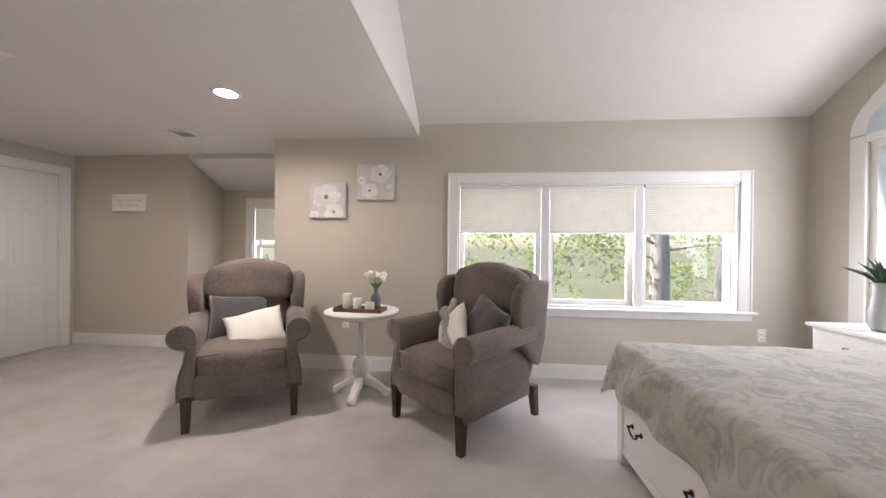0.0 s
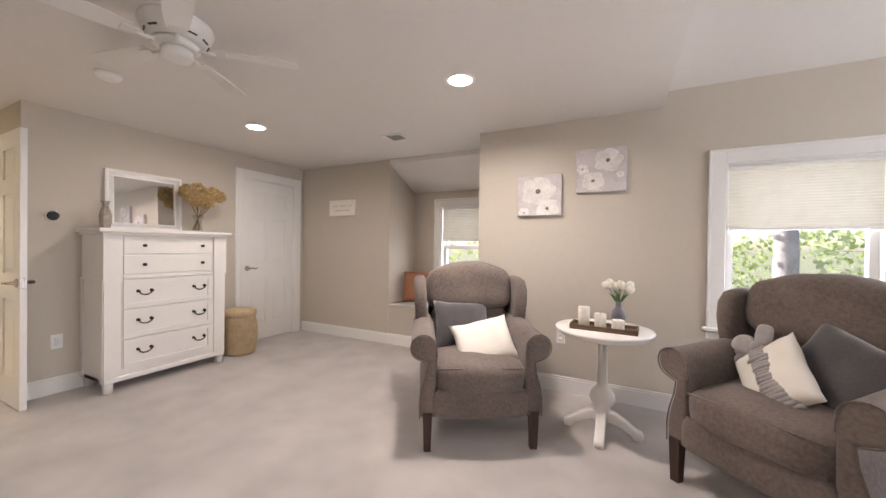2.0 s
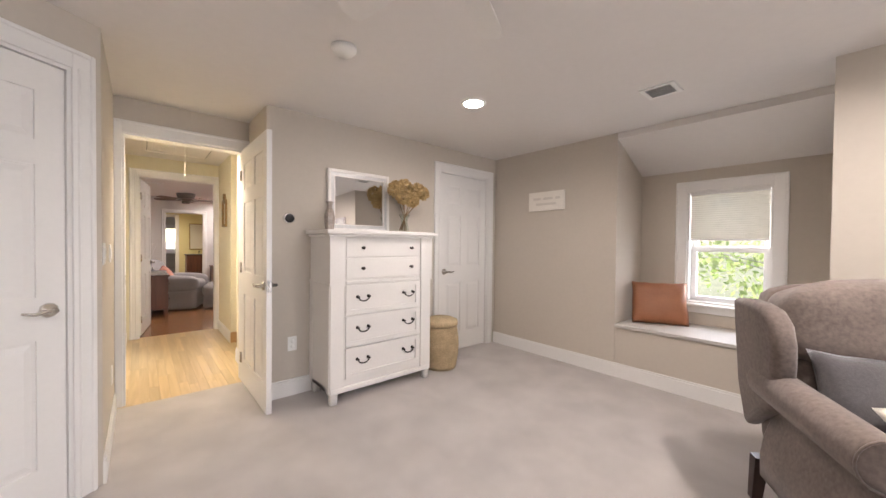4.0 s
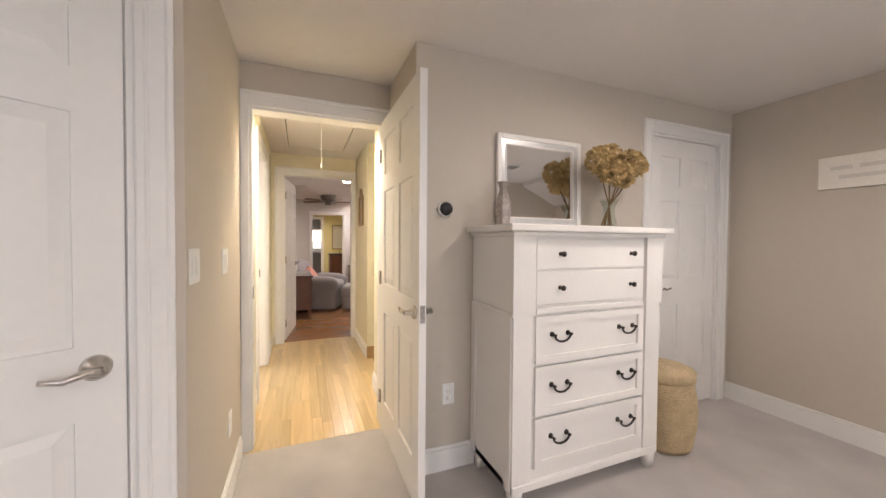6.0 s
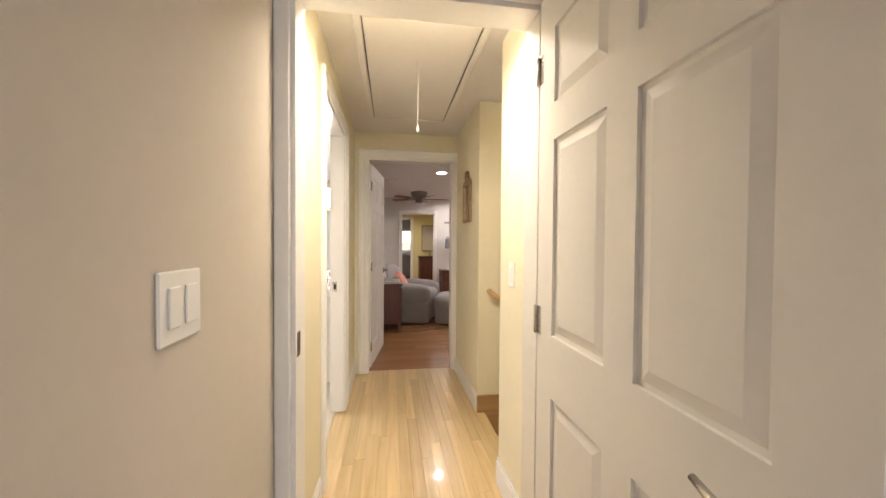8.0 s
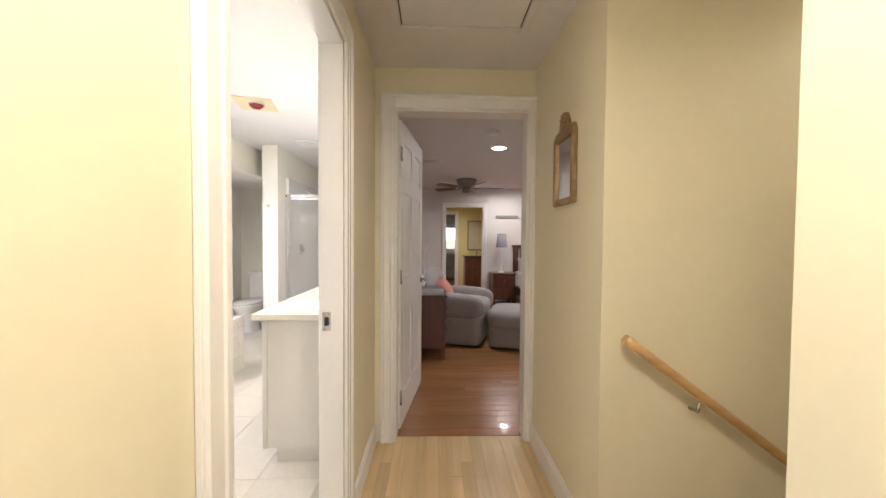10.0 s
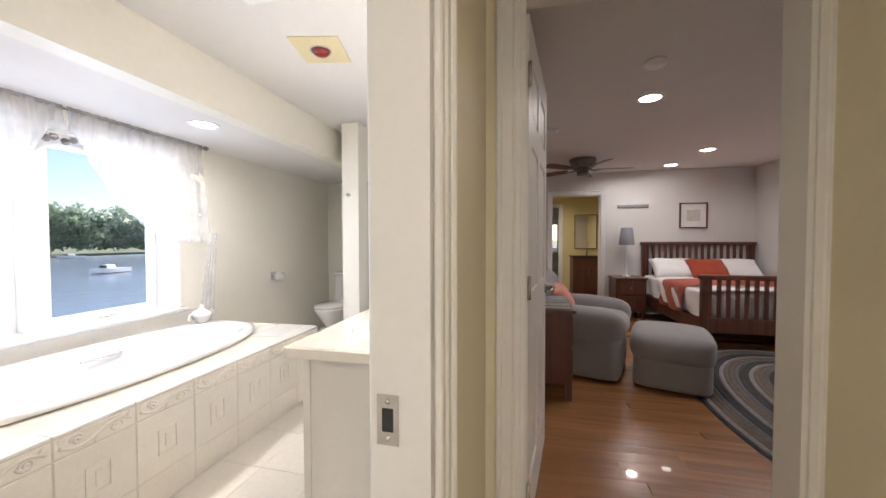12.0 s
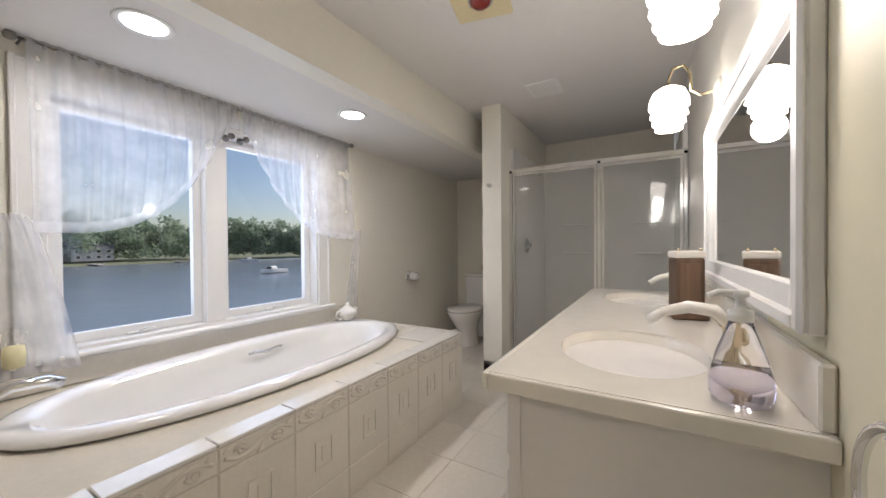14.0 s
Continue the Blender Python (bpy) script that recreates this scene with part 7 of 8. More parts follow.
tube(_bm, [(-0.35, _ya + 0.03, 1.86), (-0.35, _ya + 0.10, 1.87), (-0.35, _ya + 0.16, 1.83)], 0.009, 8)
lathe(_bm, [(0.012, 0.03), (0.035, 0.0), (0.03, -0.006), (0, -0.006)], 18, pose(-0.35, _ya + 0.17, 1.80, 25, 0, 0))
part("shower_head", _bm, M_STEEL, _t)
# vanity
VX0, VX1, VY0, VW = -9.2, -7.55, -0.145, 0.384
_t = thing("double_vanity", pose(0, 0, 0), "white double vanity cabinet with panel doors", "vanity")
part("cabinet", B((VX0 + 0.02, VX1 - 0.025, VY0 + 0.035, VW, 0.09, 0.822)), M_VANPAINT, _t)
part("toe_kick", B((VX0 + 0.05, VX1 - 0.05, VY0 + 0.10, VW, 0, 0.09)), M_VANPAINT, _t)
part("side_stile", B((VX1 - 0.025, VX1 - 0.019, VY0 + 0.035, VY0 + 0.06, 0.09, 0.822)), M_VANPAINT, _t)
for _k in range(4):
    _x0 = VX0 + 0.05 + 0.395 * _k
    _d = part("door", B((_x0, _x0 + 0.365, VY0 + 0.017, VY0 + 0.035, 0.13, 0.62), bevel=0.004), M_VANPAINT, _t)
    _bm = bmesh.new()
    lathe(_bm, [(0.01, 0), (0.006, 0.01), (0.013, 0.02), (0, 0.026)], 12, pose(_x0 + (0.33 if _k % 2 == 0 else 0.035), VY0 + 0.017, 0.56, 90, 0, 0))
    part("knob", _bm, M_BRASS, _d)
    part("drawer_front", B((_x0, _x0 + 0.365, VY0 + 0.017, VY0 + 0.035, 0.65, 0.80), bevel=0.004), M_VANPAINT, _t)
_t = thing("marble_countertop", pose(0, 0, 0.854), "cream cultured marble vanity top with two oval basins", "countertop")
_bm = bmesh.new()
ellipse_plate(_bm, -8.375, VX1, VY0, VW, -0.032, 0, -7.88, 0.11, 0.215, 0.17)
ellipse_plate(_bm, VX0, -8.375, VY0, VW, -0.032, 0, -8.86, 0.11, 0.215, 0.17)
part("slab", _bm, M_MARBLE, _t)
_bm = bmesh.new()
box(_bm, VX0, VX1 + 0.015, VY0 - 0.015, VY0, -0.036, 0.0, bevel=0.004, seg=2)
box(_bm, VX1, VX1 + 0.015, VY0, VW, -0.036, 0.0, bevel=0.004, seg=2)
part("front_edge", _bm, M_MARBLE, _t)
part("backsplash", B((VX0, VX1 - 0.0, VW - 0.02, VW, 0.0, 0.10), bevel=0.004), M_MARBLE, _t)
for _cx in (-7.88, -8.86):
    _bm = bmesh.new()
    lathe(_bm, [(1.0, -0.003), (0.985, -0.012), (0.97, -0.03), (0.9, -0.08), (0.7, -0.125), (0.4, -0.145), (0.1, -0.15), (0, -0.15)], 44, close=False)
    for _v in _bm.verts:
        _v.co.x, _v.co.y = _cx + _v.co.x * 0.217, 0.11 + _v.co.y * 0.172
    _b = part("basin", _bm, M_MARBLE, _t, "cream oval basin")
    _bm = bmesh.new()
    lathe(_bm, [(0, 0.002), (0.02, 0.002), (0.022, 0.0)], 16, pose(_cx, 0.11, -0.149))
    part("drain", _bm, M_STEEL, _b)
M_WHITEENAMEL = material("white_enamel", (0.80, 0.77, 0.70), 0.2, coat=0.5)
for _cx in (-7.88, -8.86):
    _f = thing("basin_faucet", pose(_cx, 0.315, 0.854), "white and brass basin faucet with a long curved spout", "faucet", "basin faucets")
    _bm = bmesh.new()
    lathe(_bm, [(0.028, 0), (0.026, 0.01), (0.016, 0.02), (0.015, 0.09), (0.017, 0.10), (0, 0.11)], 18)
    part("body", _bm, M_BRASS, _f)
    _bm = bmesh.new()
    tube(_bm, [(0, 0.0, 0.085), (0.0, -0.03, 0.115), (0, -0.08, 0.12), (0, -0.13, 0.105), (0, -0.165, 0.08)], 0.014, 12, radii=[0.015, 0.016, 0.015, 0.013, 0.012])
    part("spout", _bm, M_WHITEENAMEL, _f)
    for _s in (-1, 1):
        _bm = bmesh.new()
        lathe(_bm, [(0.022, 0), (0.02, 0.01), (0.011, 0.02), (0.011, 0.05), (0.018, 0.06), (0.014, 0.075), (0, 0.08)], 16, pose(_s * 0.10, 0.01, 0))
        part("tap", _bm, M_BRASS, _f)
# soap bottle
_t = thing("soap_bottle", pose(-7.627, 0.290, 0.854), "clear teardrop soap bottle with lilac liquid and white pump", "soap bottle")
_bm = bmesh.new()
lathe(_bm, [(0.0, 0.001), (0.038, 0.001), (0.045, 0.012), (0.046, 0.035), (0.036, 0.08), (0.022, 0.12), (0.016, 0.14)], 28)
part("bottle", _bm, clear_glass("clear_plastic", (0.96, 0.96, 0.98), 0.02, 1.3), _t)
_bm = bmesh.new()
lathe(_bm, [(0.0, 0.004), (0.036, 0.004), (0.042, 0.013), (0.043, 0.035), (0.0375, 0.055), (0, 0.055)], 24)
part("liquid", _bm, clear_glass("lilac_liquid", (0.80, 0.76, 0.88), 0.05, 1.33), _t, "lilac liquid soap")
_bm = bmesh.new()
lathe(_bm, [(0.018, 0.14), (0.018, 0.158), (0.008, 0.162), (0.007, 0.18), (0.012, 0.182), (0.012, 0.192), (0, 0.194)], 18)
tube(_bm, [(0, 0, 0.187), (0.0, -0.03, 0.188), (0.0, -0.045, 0.18)], 0.006, 8)
part("pump", _bm, M_PLATE, _t)
# wooden box
_t = thing("wooden_tissue_box", pose(-8.415, 0.268, 0.854, 0, 0, 12) @ Matrix.Diagonal((0.76, 0.76, 0.94, 1)), "tall carved wooden box with a cream top on the vanity", "box")
M_BOXWOOD = wood("carved_brown_wood", (0.155, 0.09, 0.05), (0.08, 0.045, 0.025), 2, 0.5)
part("plinth", B((-0.075, 0.075, -0.075, 0.075, 0, 0.03), bevel=0.006), M_BOXWOOD, _t)
part("body", B((-0.06, 0.06, -0.06, 0.06, 0.03, 0.235), bevel=0.006), M_BOXWOOD, _t)
for _s in (-1, 1):
    part("side_panel", B((_s * 0.06, _s * 0.066, -0.042, 0.042, 0.05, 0.215) if _s > 0 else (-0.066, -0.06, -0.042, 0.042, 0.05, 0.215), bevel=0.002), M_BOXWOOD, _t)
part("lid", B((-0.064, 0.064, -0.064, 0.064, 0.235, 0.262), bevel=0.008, seg=2), M_CREAM, _t, "cream lid with brass knobs")
for _s in (-1, 1):
    _bm = bmesh.new()
    lathe(_bm, [(0.005, 0), (0.008, 0.008), (0, 0.013)], 10, pose(0.05, _s * 0.045, 0.262))
    part("knob", _bm, M_BRASS, _t)
# vanity mirror
_t = thing("vanity_mirror", pose(-8.72, 0.385, 0.985), "large mirror in a wide white moulded frame over the vanity", "mirror")
_w, _h = 1.13, 0.62
for _f, (_b, _c) in enumerate((((0, 0.075, 0, _h), "v"), ((_w - 0.075, _w, 0, _h), "v"), ((0.075, _w - 0.075, 0, 0.075), "h"), ((0.075, _w - 0.075, _h - 0.075, _h), "h"))):
    _bm = B((_b[0], _b[1], -0.024, 0, _b[2], _b[3]), bevel=0.004)
    if _c == "v":
        _x = _b[0] if _f == 0 else _b[1] - 0.03
        box(_bm, _x, _x + 0.03, -0.034, -0.02, _b[2], _b[3], bevel=0.006)
    else:
        _z = _b[2] if _f == 2 else _b[3] - 0.03
        box(_bm, _b[0] - 0.045, _b[1] + 0.045, -0.0342, -0.02, _z, _z + 0.03, bevel=0.006)
    part("frame_side", _bm, M_TRIM, _t)
part("glass", B((0.07, _w - 0.07, -0.012, -0.004, 0.07, _h - 0.07)), M_MIRROR, _t)
# sconces
M_FROST = emitter("lit_frosted_glass", (1.0, 0.92, 0.80), 10.0)


def sconce(x):
    ob = thing("wall_sconce", pose(x, 0.385, 1.715), "brass wall sconce with a tiered frosted glass shade, lit", "wall lamp", "vanity sconces")
    bm = bmesh.new()
    lathe(bm, [(0, 0), (0.05, 0), (0.045, 0.012), (0.012, 0.02)], 20, pose(0, 0, 0, 90, 0, 0))
    part("wall_plate", bm, M_WHITEENAMEL, ob)
    bm = bmesh.new()
    tube(bm, [(0, -0.015, 0), (0, -0.06, -0.005), (0, -0.09, 0.02), (0, -0.092, 0.08), (0, -0.115, 0.125), (0, -0.15, 0.12), (0, -0.165, 0.08), (0, -0.165, 0.055)], 0.006, 10)
    part("arm", bm, M_BRASS, ob)
    bm = bmesh.new()
    lathe(bm, [(0.012, 0.06), (0.03, 0.05), (0.034, 0.035)], 18, pose(0, -0.165, 0))
    part("cap", bm, M_BRASS, ob)
    bm = bmesh.new()
    lathe(bm, [(0.03, 0.045), (0.056, 0.028), (0.07, -0.005), (0.072, -0.035), (0.060, -0.042), (0.068, -0.068), (0.056, -0.075), (0.060, -0.10), (0.050, -0.106), (0.048, -0.125)], 28, pose(0, -0.165, 0), close=False)
    part("glass_shade", bm, M_FROST, ob, "tiered frosted glass shade")
    return ob


sconce(-8.55)
sconce(-7.78)
_t = thing("towel_ring", pose(-7.265, 0.385, 0.97), "chrome towel ring on the bathroom wall", "towel ring")
_bm = bmesh.new()
lathe(_bm, [(0, 0), (0.026, 0), (0.024, 0.008), (0.010, 0.025), (0.009, 0.055), (0.013, 0.06), (0.0, 0.068)], 20, pose(0, 0, 0, 90, 0, 0))
part("post", _bm, M_STEEL, _t)
_bm = bmesh.new()
tube(_bm, [(0.075 * math.sin(2 * math.pi * k / 32), -0.055, -0.07 + 0.075 * math.cos(2 * math.pi * k / 32)) for k in range(33)], 0.0055, 10, cap=False)
part("ring", _bm, M_STEEL, _t)
# heat lamp and exhaust grille
_t = thing("heat_lamp", pose(-8.41, -0.55, C, 0, 0, 12), "red infrared heat lamp in a yellowed square ceiling plate", "ceiling lamp")
part("plate", B((-0.14, 0.14, -0.14, 0.14, -0.006, 0), bevel=0.002), material("yellowed_plastic", (0.72, 0.62, 0.38), 0.5, var=0.05), _t)
_bm = bmesh.new()
lathe(_bm, [(0.062, -0.006), (0.058, -0.012), (0.052, -0.006)], 24)
part("ring", _bm, M_STEEL, _t)
_bm = bmesh.new()
lathe(_bm, [(0.052, -0.005), (0.048, -0.02), (0.03, -0.034), (0, -0.04)], 24)
part("bulb", _bm, material("red_lamp_glass", (0.22, 0.012, 0.008), 0.1, coat=0.5), _t, "red glass bulb")
_t = thing("exhaust_fan_cover", pose(-9.53, -0.53, C), "white square exhaust fan cover on the bathroom ceiling", "vent")
part("cover", B((-0.13, 0.13, -0.12, 0.12, -0.014, 0), bevel=0.006, seg=2), M_PLATE, _t)
for _k in range(9):
    part("slot", B((-0.10, 0.10, -0.085 + 0.02 * _k, -0.079 + 0.02 * _k, -0.0155, -0.0138)), M_CEIL, _t)

# sheer curtains
M_SHEER = sheer("white_sheer_voile", (0.84, 0.84, 0.87), 0.67, 0.45)


def swag(name, xa, xb, low_at_a, z_top, z_low, z_high, label, tail):
    """A sheer gathered on a rod between xa and xb, swept up at one end."""
    ob = thing(name, pose(0, 0, 0), label, "curtain", "sheer curtains")
    bm = bmesh.new()
    nu, nv = 120, 26
    g = []
    for i in range(nu + 1):
        u = i / nu
        s = u if low_at_a else 1 - u
        hem = min(z_low + (z_high - z_low) * s ** 3.0, z_top - 0.12)
        row = []
        for j in range(nv + 1):
            v = j / nv
            z = z_top + (hem - z_top) * v
            fold = 0.014 * math.sin(u * 62 + 3 * v) + 0.006 * math.sin(u * 141)
            x = xa + (xb - xa) * u + 0.06 * (1 if low_at_a else -1) * math.sin(v * math.pi) * (0.5 - abs(u - 0.5)) * -1
            y = BY + 0.075 + fold * (0.7 + 0.5 * v) + 0.05 * v * (1 - s)
            row.append(bm.verts.new((x, y, z)))
        g.append(row)
    for i in range(nu):
        for j in range(nv):
            f = bm.faces.new((g[i][j], g[i + 1][j], g[i + 1][j + 1], g[i][j + 1]))
            f.smooth = True
    part("swag", bm, M_SHEER, ob)
    bm = bmesh.new()
    gg = []
    for i in range(61):
        u = i / 60
        s = u if low_at_a else 1 - u
        hem = min(z_low + (z_high - z_low) * s ** 3.0, z_top - 0.12)
        x = xa + (xb - xa) * u
        gg.append([bm.verts.new((x, BY + 0.082 + 0.05 * (1 - s) + dy + 0.01 * math.sin(u * 62 + 3), hem + dz)) for dy, dz in ((0, 0.03), (0.012, 0.012), (0.004, -0.018))])
    for a, b in zip(gg, gg[1:]):
        for k in range(2):
            f = bm.faces.new((a[k], b[k], b[k + 1], a[k + 1]))
            f.smooth = True
    part("hem_ruffle", bm, M_SHEER, ob)
    bm = bmesh.new()
    gg = []
    for i in range(121):
        u = i / 120
        x = xa + (xb - xa) * u
        gg.append([bm.verts.new((x, BY + 0.075 + a * math.sin(u * 120), z_top + dz)) for a, dz in ((0.012, 0.035), (0.004, 0.01), (0.010, -0.02))])
    for a, b in zip(gg, gg[1:]):
        for k in range(2):
            f = bm.faces.new((a[k], b[k], b[k + 1], a[k + 1]))
            f.smooth = True
    part("heading_ruffle", bm, M_SHEER, ob)
    # tail below the tie-back
    bm = bmesh.new()
    gg = []
    x0 = xa if low_at_a else xb
    way = 1 if low_at_a else -1
    for i in range(31):
        u = i / 30
        row = []
        for j in range(16):
            v = j / 15
            w = tail * (0.35 + 0.65 * v ** 0.7)
            row.append(bm.verts.new((x0 + (xb - xa) / abs(xb - xa) * way * (-0.10 + w * u), BY + 0.06 + 0.012 * math.sin(u * 22) + 0.04 * (1 - v), z_low + 0.06 - (z_low + 0.06 - 0.60) * v)))
        gg.append(row)
    for a, b in zip(gg, gg[1:]):
        for k in range(15):
            f = bm.faces.new((a[k], b[k], b[k + 1], a[k + 1]))
            f.smooth = True
    part("tail", bm, M_SHEER, ob)
    return ob


swag("sheer_curtain", -7.22, -8.08, True, 1.985, 1.21, 2.08, "white sheer curtain swept back over the lake window", 0.25)
swag("sheer_curtain", -8.10, -9.0, False, 1.975, 1.20, 1.93, "white sheer curtain tied back at the lake window", 0.14)
_t = thing("curtain_rod", pose(0, BY + 0.075, 1.985), "thin dark curtain rod with small finials", "curtain rod")
_bm = bmesh.new()
tube(_bm, [(-7.18, 0, 0.0), (-9.04, 0, -0.01)], 0.006, 8)
part("rod", _bm, M_NICKELDK, _t)
for _x in (-7.18, -9.04):
    _bm = bmesh.new()
    lathe(_bm, [(0, -0.022), (0.016, -0.014), (0.02, 0), (0.016, 0.014), (0, 0.022)], 12, pose(_x, 0, 0, 0, 90, 0))
    part("finial", _bm, M_NICKELDK, _t)
for _x in (-7.21, -8.09, -9.01):
    _bm = bmesh.new()
    tube(_bm, [(_x, -0.075, 0), (_x, 0, 0)], 0.005, 6)
    part("bracket", _bm, M_NICKELDK, _t)
for _x, _z in ((-8.03, 1.80), (-8.12, 1.80)):
    _bm = bmesh.new()
    lathe(_bm, [(0.022, 0), (0.022, 0.006), (0.008, 0.012), (0.008, 0.06), (0.02, 0.066), (0.018, 0.078), (0, 0.08)], 14, pose(0, 0, 0, -90, 0, 0))
    solo("tieback_knob", _bm, M_NICKELDK, "small dark tie-back knob beside the window", "hook", group="tie-back knobs", m=pose(_x, BY + 0.02, _z))

# ---- outside ----
def leafy(name, lo, hi, rough=0.6, random_per_island=True):
    m = bpy.data.materials.new(name)
    m.use_nodes = True
    nt = m.node_tree
    out, b = nt.nodes["Material Output"], nt.nodes["Principled BSDF"]
    ge, cr, tl, mx = nt.nodes.new("ShaderNodeNewGeometry"), nt.nodes.new("ShaderNodeValToRGB"), nt.nodes.new("ShaderNodeBsdfTranslucent"), nt.nodes.new("ShaderNodeMixShader")
    cr.color_ramp.elements[0].color, cr.color_ramp.elements[1].color = (*lo, 1), (*hi, 1)
    nt.links.new(ge.outputs["Random Per Island"], cr.inputs[0])
    nt.links.new(cr.outputs[0], b.inputs["Base Color"])
    nt.links.new(cr.outputs[0], tl.inputs[0])
    b.inputs["Roughness"].default_value = rough
    mx.inputs[0].default_value = 0.55
    nt.links.new(b.outputs[0], mx.inputs[1])
    nt.links.new(tl.outputs[0], mx.inputs[2])
    nt.links.new(mx.outputs[0], out.inputs["Surface"])
    return m


M_BARK = material("grey_bark", (0.36, 0.33, 0.32), 0.9, var=0.25, scale=6, fine=40, bump=0.8, bump_scale=20)
M_LEAVES = leafy("sunlit_leaves", (0.27, 0.38, 0.11), (0.50, 0.54, 0.26))
M_NEEDLES = leafy("blue_green_needles", (0.24, 0.31, 0.18), (0.42, 0.47, 0.30))
# far shore leaves are paler than foliage: distance haze put into the colour
M_HAZYLEAVES = leafy("hazy_far_leaves", (0.25, 0.34, 0.22), (0.40, 0.48, 0.34))


def leaf_cloud(verts, faces, rng, centre, radii, n, size, flat=0.5):
    """Small leaf clumps scattered in an uneven ball."""
    for _ in range(n):
        d = rng.normal(size=3)
        d /= np.linalg.norm(d)
        r = rng.random() ** 0.4
        c = np.array(centre) + d * np.array(radii) * r
        a = rng.normal(size=3)
        a /= np.linalg.norm(a)
        b = np.cross(a, rng.normal(size=3))
        b /= np.linalg.norm(b) + 1e-9
        s = size * (0.6 + 0.8 * rng.random())
        k = len(verts)
        for u, v in ((-1, 0), (-0.3, 0.5), (0.6, 0.35), (1, -0.1), (0.2, -0.5)):
            verts.append(tuple(c + s * (u * a + v * b)))
        faces.append(tuple(range(k, k + 5)))


def tree(loc, height, trunk_r, crown, label, mat, seed, leaf=0.10, low=0.3):
    ob = thing("tree", pose(*loc), label, "tree", "trees outside the bedroom")
    rng = np.random.default_rng(seed)
    bm = bmesh.new()
    tube(bm, [(0, 0, 0), (0.05, 0.02, height * 0.3), (-0.05, 0.06, height * 0.6), (0.03, 0, height * 0.92)], trunk_r, 14, radii=[trunk_r * 1.25, trunk_r, trunk_r * 0.75, trunk_r * 0.2])
    verts, faces = [], []
    for k in range(crown):
        z = height * (low + (0.97 - low) * rng.random())
        a = rng.random() * 6.283
        L = (0.16 + 0.14 * rng.random()) * height * (1.15 - z / height)
        e = np.array((L * math.cos(a), L * math.sin(a), z + 0.15 * L * (rng.random() - 0.3)))
        tube(bm, [(0, 0, z - 0.3), tuple(e * (0.5, 0.5, 1)), tuple(e)], 0.05, 6, radii=[trunk_r * 0.15, trunk_r * 0.09, 0.008])
        for f in (0.55, 0.8, 1.0):
            leaf_cloud(verts, faces, rng, e * (f, f, 1) + rng.normal(size=3) * 0.2, (0.9, 0.9, 0.35), 42, leaf)
    part("trunk", bm, M_BARK, ob)
    me = bpy.data.meshes.new("crown")
    me.from_pydata(verts, [], faces)
    me.materials.append(mat)
    c = new("crown", me)
    c.parent = ob
    return ob


GZ = -3.0
LZ = -5.0
_bm = bmesh.new()
_xs = [-1500, -260, -120, -60, 0, 60, 160, 1500]
_ys = [-1500, -400, -185, -172, -150, -30, -22, -12, 0, 30, 1500]


def ground_z(x, y):
    if -172 < y < -22:
        return LZ - 1.2
    if -185 <= y <= -172:
        return LZ + 0.6
    if y < -185:
        return LZ + 4.0
    return GZ if y > -15 else -4.2


_g = [[_bm.verts.new((x, y, ground_z(x, y))) for y in _ys] for x in _xs]
for _i in range(len(_xs) - 1):
    for _j in range(len(_ys) - 1):
        _bm.faces.new((_g[_i][_j], _g[_i + 1][_j], _g[_i + 1][_j + 1], _g[_i][_j + 1]))
solo("ground", _bm, material("grassy_ground", (0.20, 0.21, 0.12), 0.95, var=0.3, scale=0.3, fine=3), "grassy ground sloping to the lake", "ground", "structure")
_m = material("lake_water", (0.20, 0.235, 0.28), 0.22, var=0.1, scale=0.05)
_nt = _m.node_tree
_tc, _mp, _wn, _bp = _nt.nodes.new("ShaderNodeTexCoord"), _nt.nodes.new("ShaderNodeMapping"), _nt.nodes.new("ShaderNodeTexNoise"), _nt.nodes.new("ShaderNodeBump")
_mp.inputs["Scale"].default_value = (0.35, 1.0, 1.0)
_wn.inputs["Scale"].default_value, _wn.inputs["Detail"].default_value = 0.8, 4
_bp.inputs["Strength"].default_value, _bp.inputs["Distance"].default_value = 0.5, 0.12
_nt.links.new(_tc.outputs["Object"], _mp.inputs["Vector"])
_nt.links.new(_mp.outputs[0], _wn.inputs["Vector"])
_nt.links.new(_wn.outputs["Fac"], _bp.inputs["Height"])
_nt.links.new(_bp.outputs[0], _nt.nodes["Principled BSDF"].inputs["Normal"])
solo("water", B((-900, 900, -174, -24, LZ - 0.3, LZ)), _m, "rippled lake water reflecting the sky", "lake", "structure")

_rng = np.random.default_rng(4)
_v, _f = [], []
for _k in range(300):
    _x = -330 + 420 * _rng.random()
    _y = -178 - 30 * _rng.random()
    if _x < -95:
        _y = -178 + 0.42 * (-95 - _x) * _rng.random() - 10 * _rng.random()
        if _x < -95:
            _y = max(_y, -178 + 0.30 * (-95 - _x))
    _hh = 11 + 12 * _rng.random()
    for _j in range(7):
        leaf_cloud(_v, _f, _rng, (_x + _rng.normal() * 2.5, _y + _rng.normal() * 2.5, LZ + 1.5 + _hh * (0.15 + 0.75 * _j / 7)), (3.6, 3.6, 2.2), 46, 0.75)
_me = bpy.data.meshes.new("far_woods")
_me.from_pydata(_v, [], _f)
_me.materials.append(M_HAZYLEAVES)
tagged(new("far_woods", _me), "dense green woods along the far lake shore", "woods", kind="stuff")
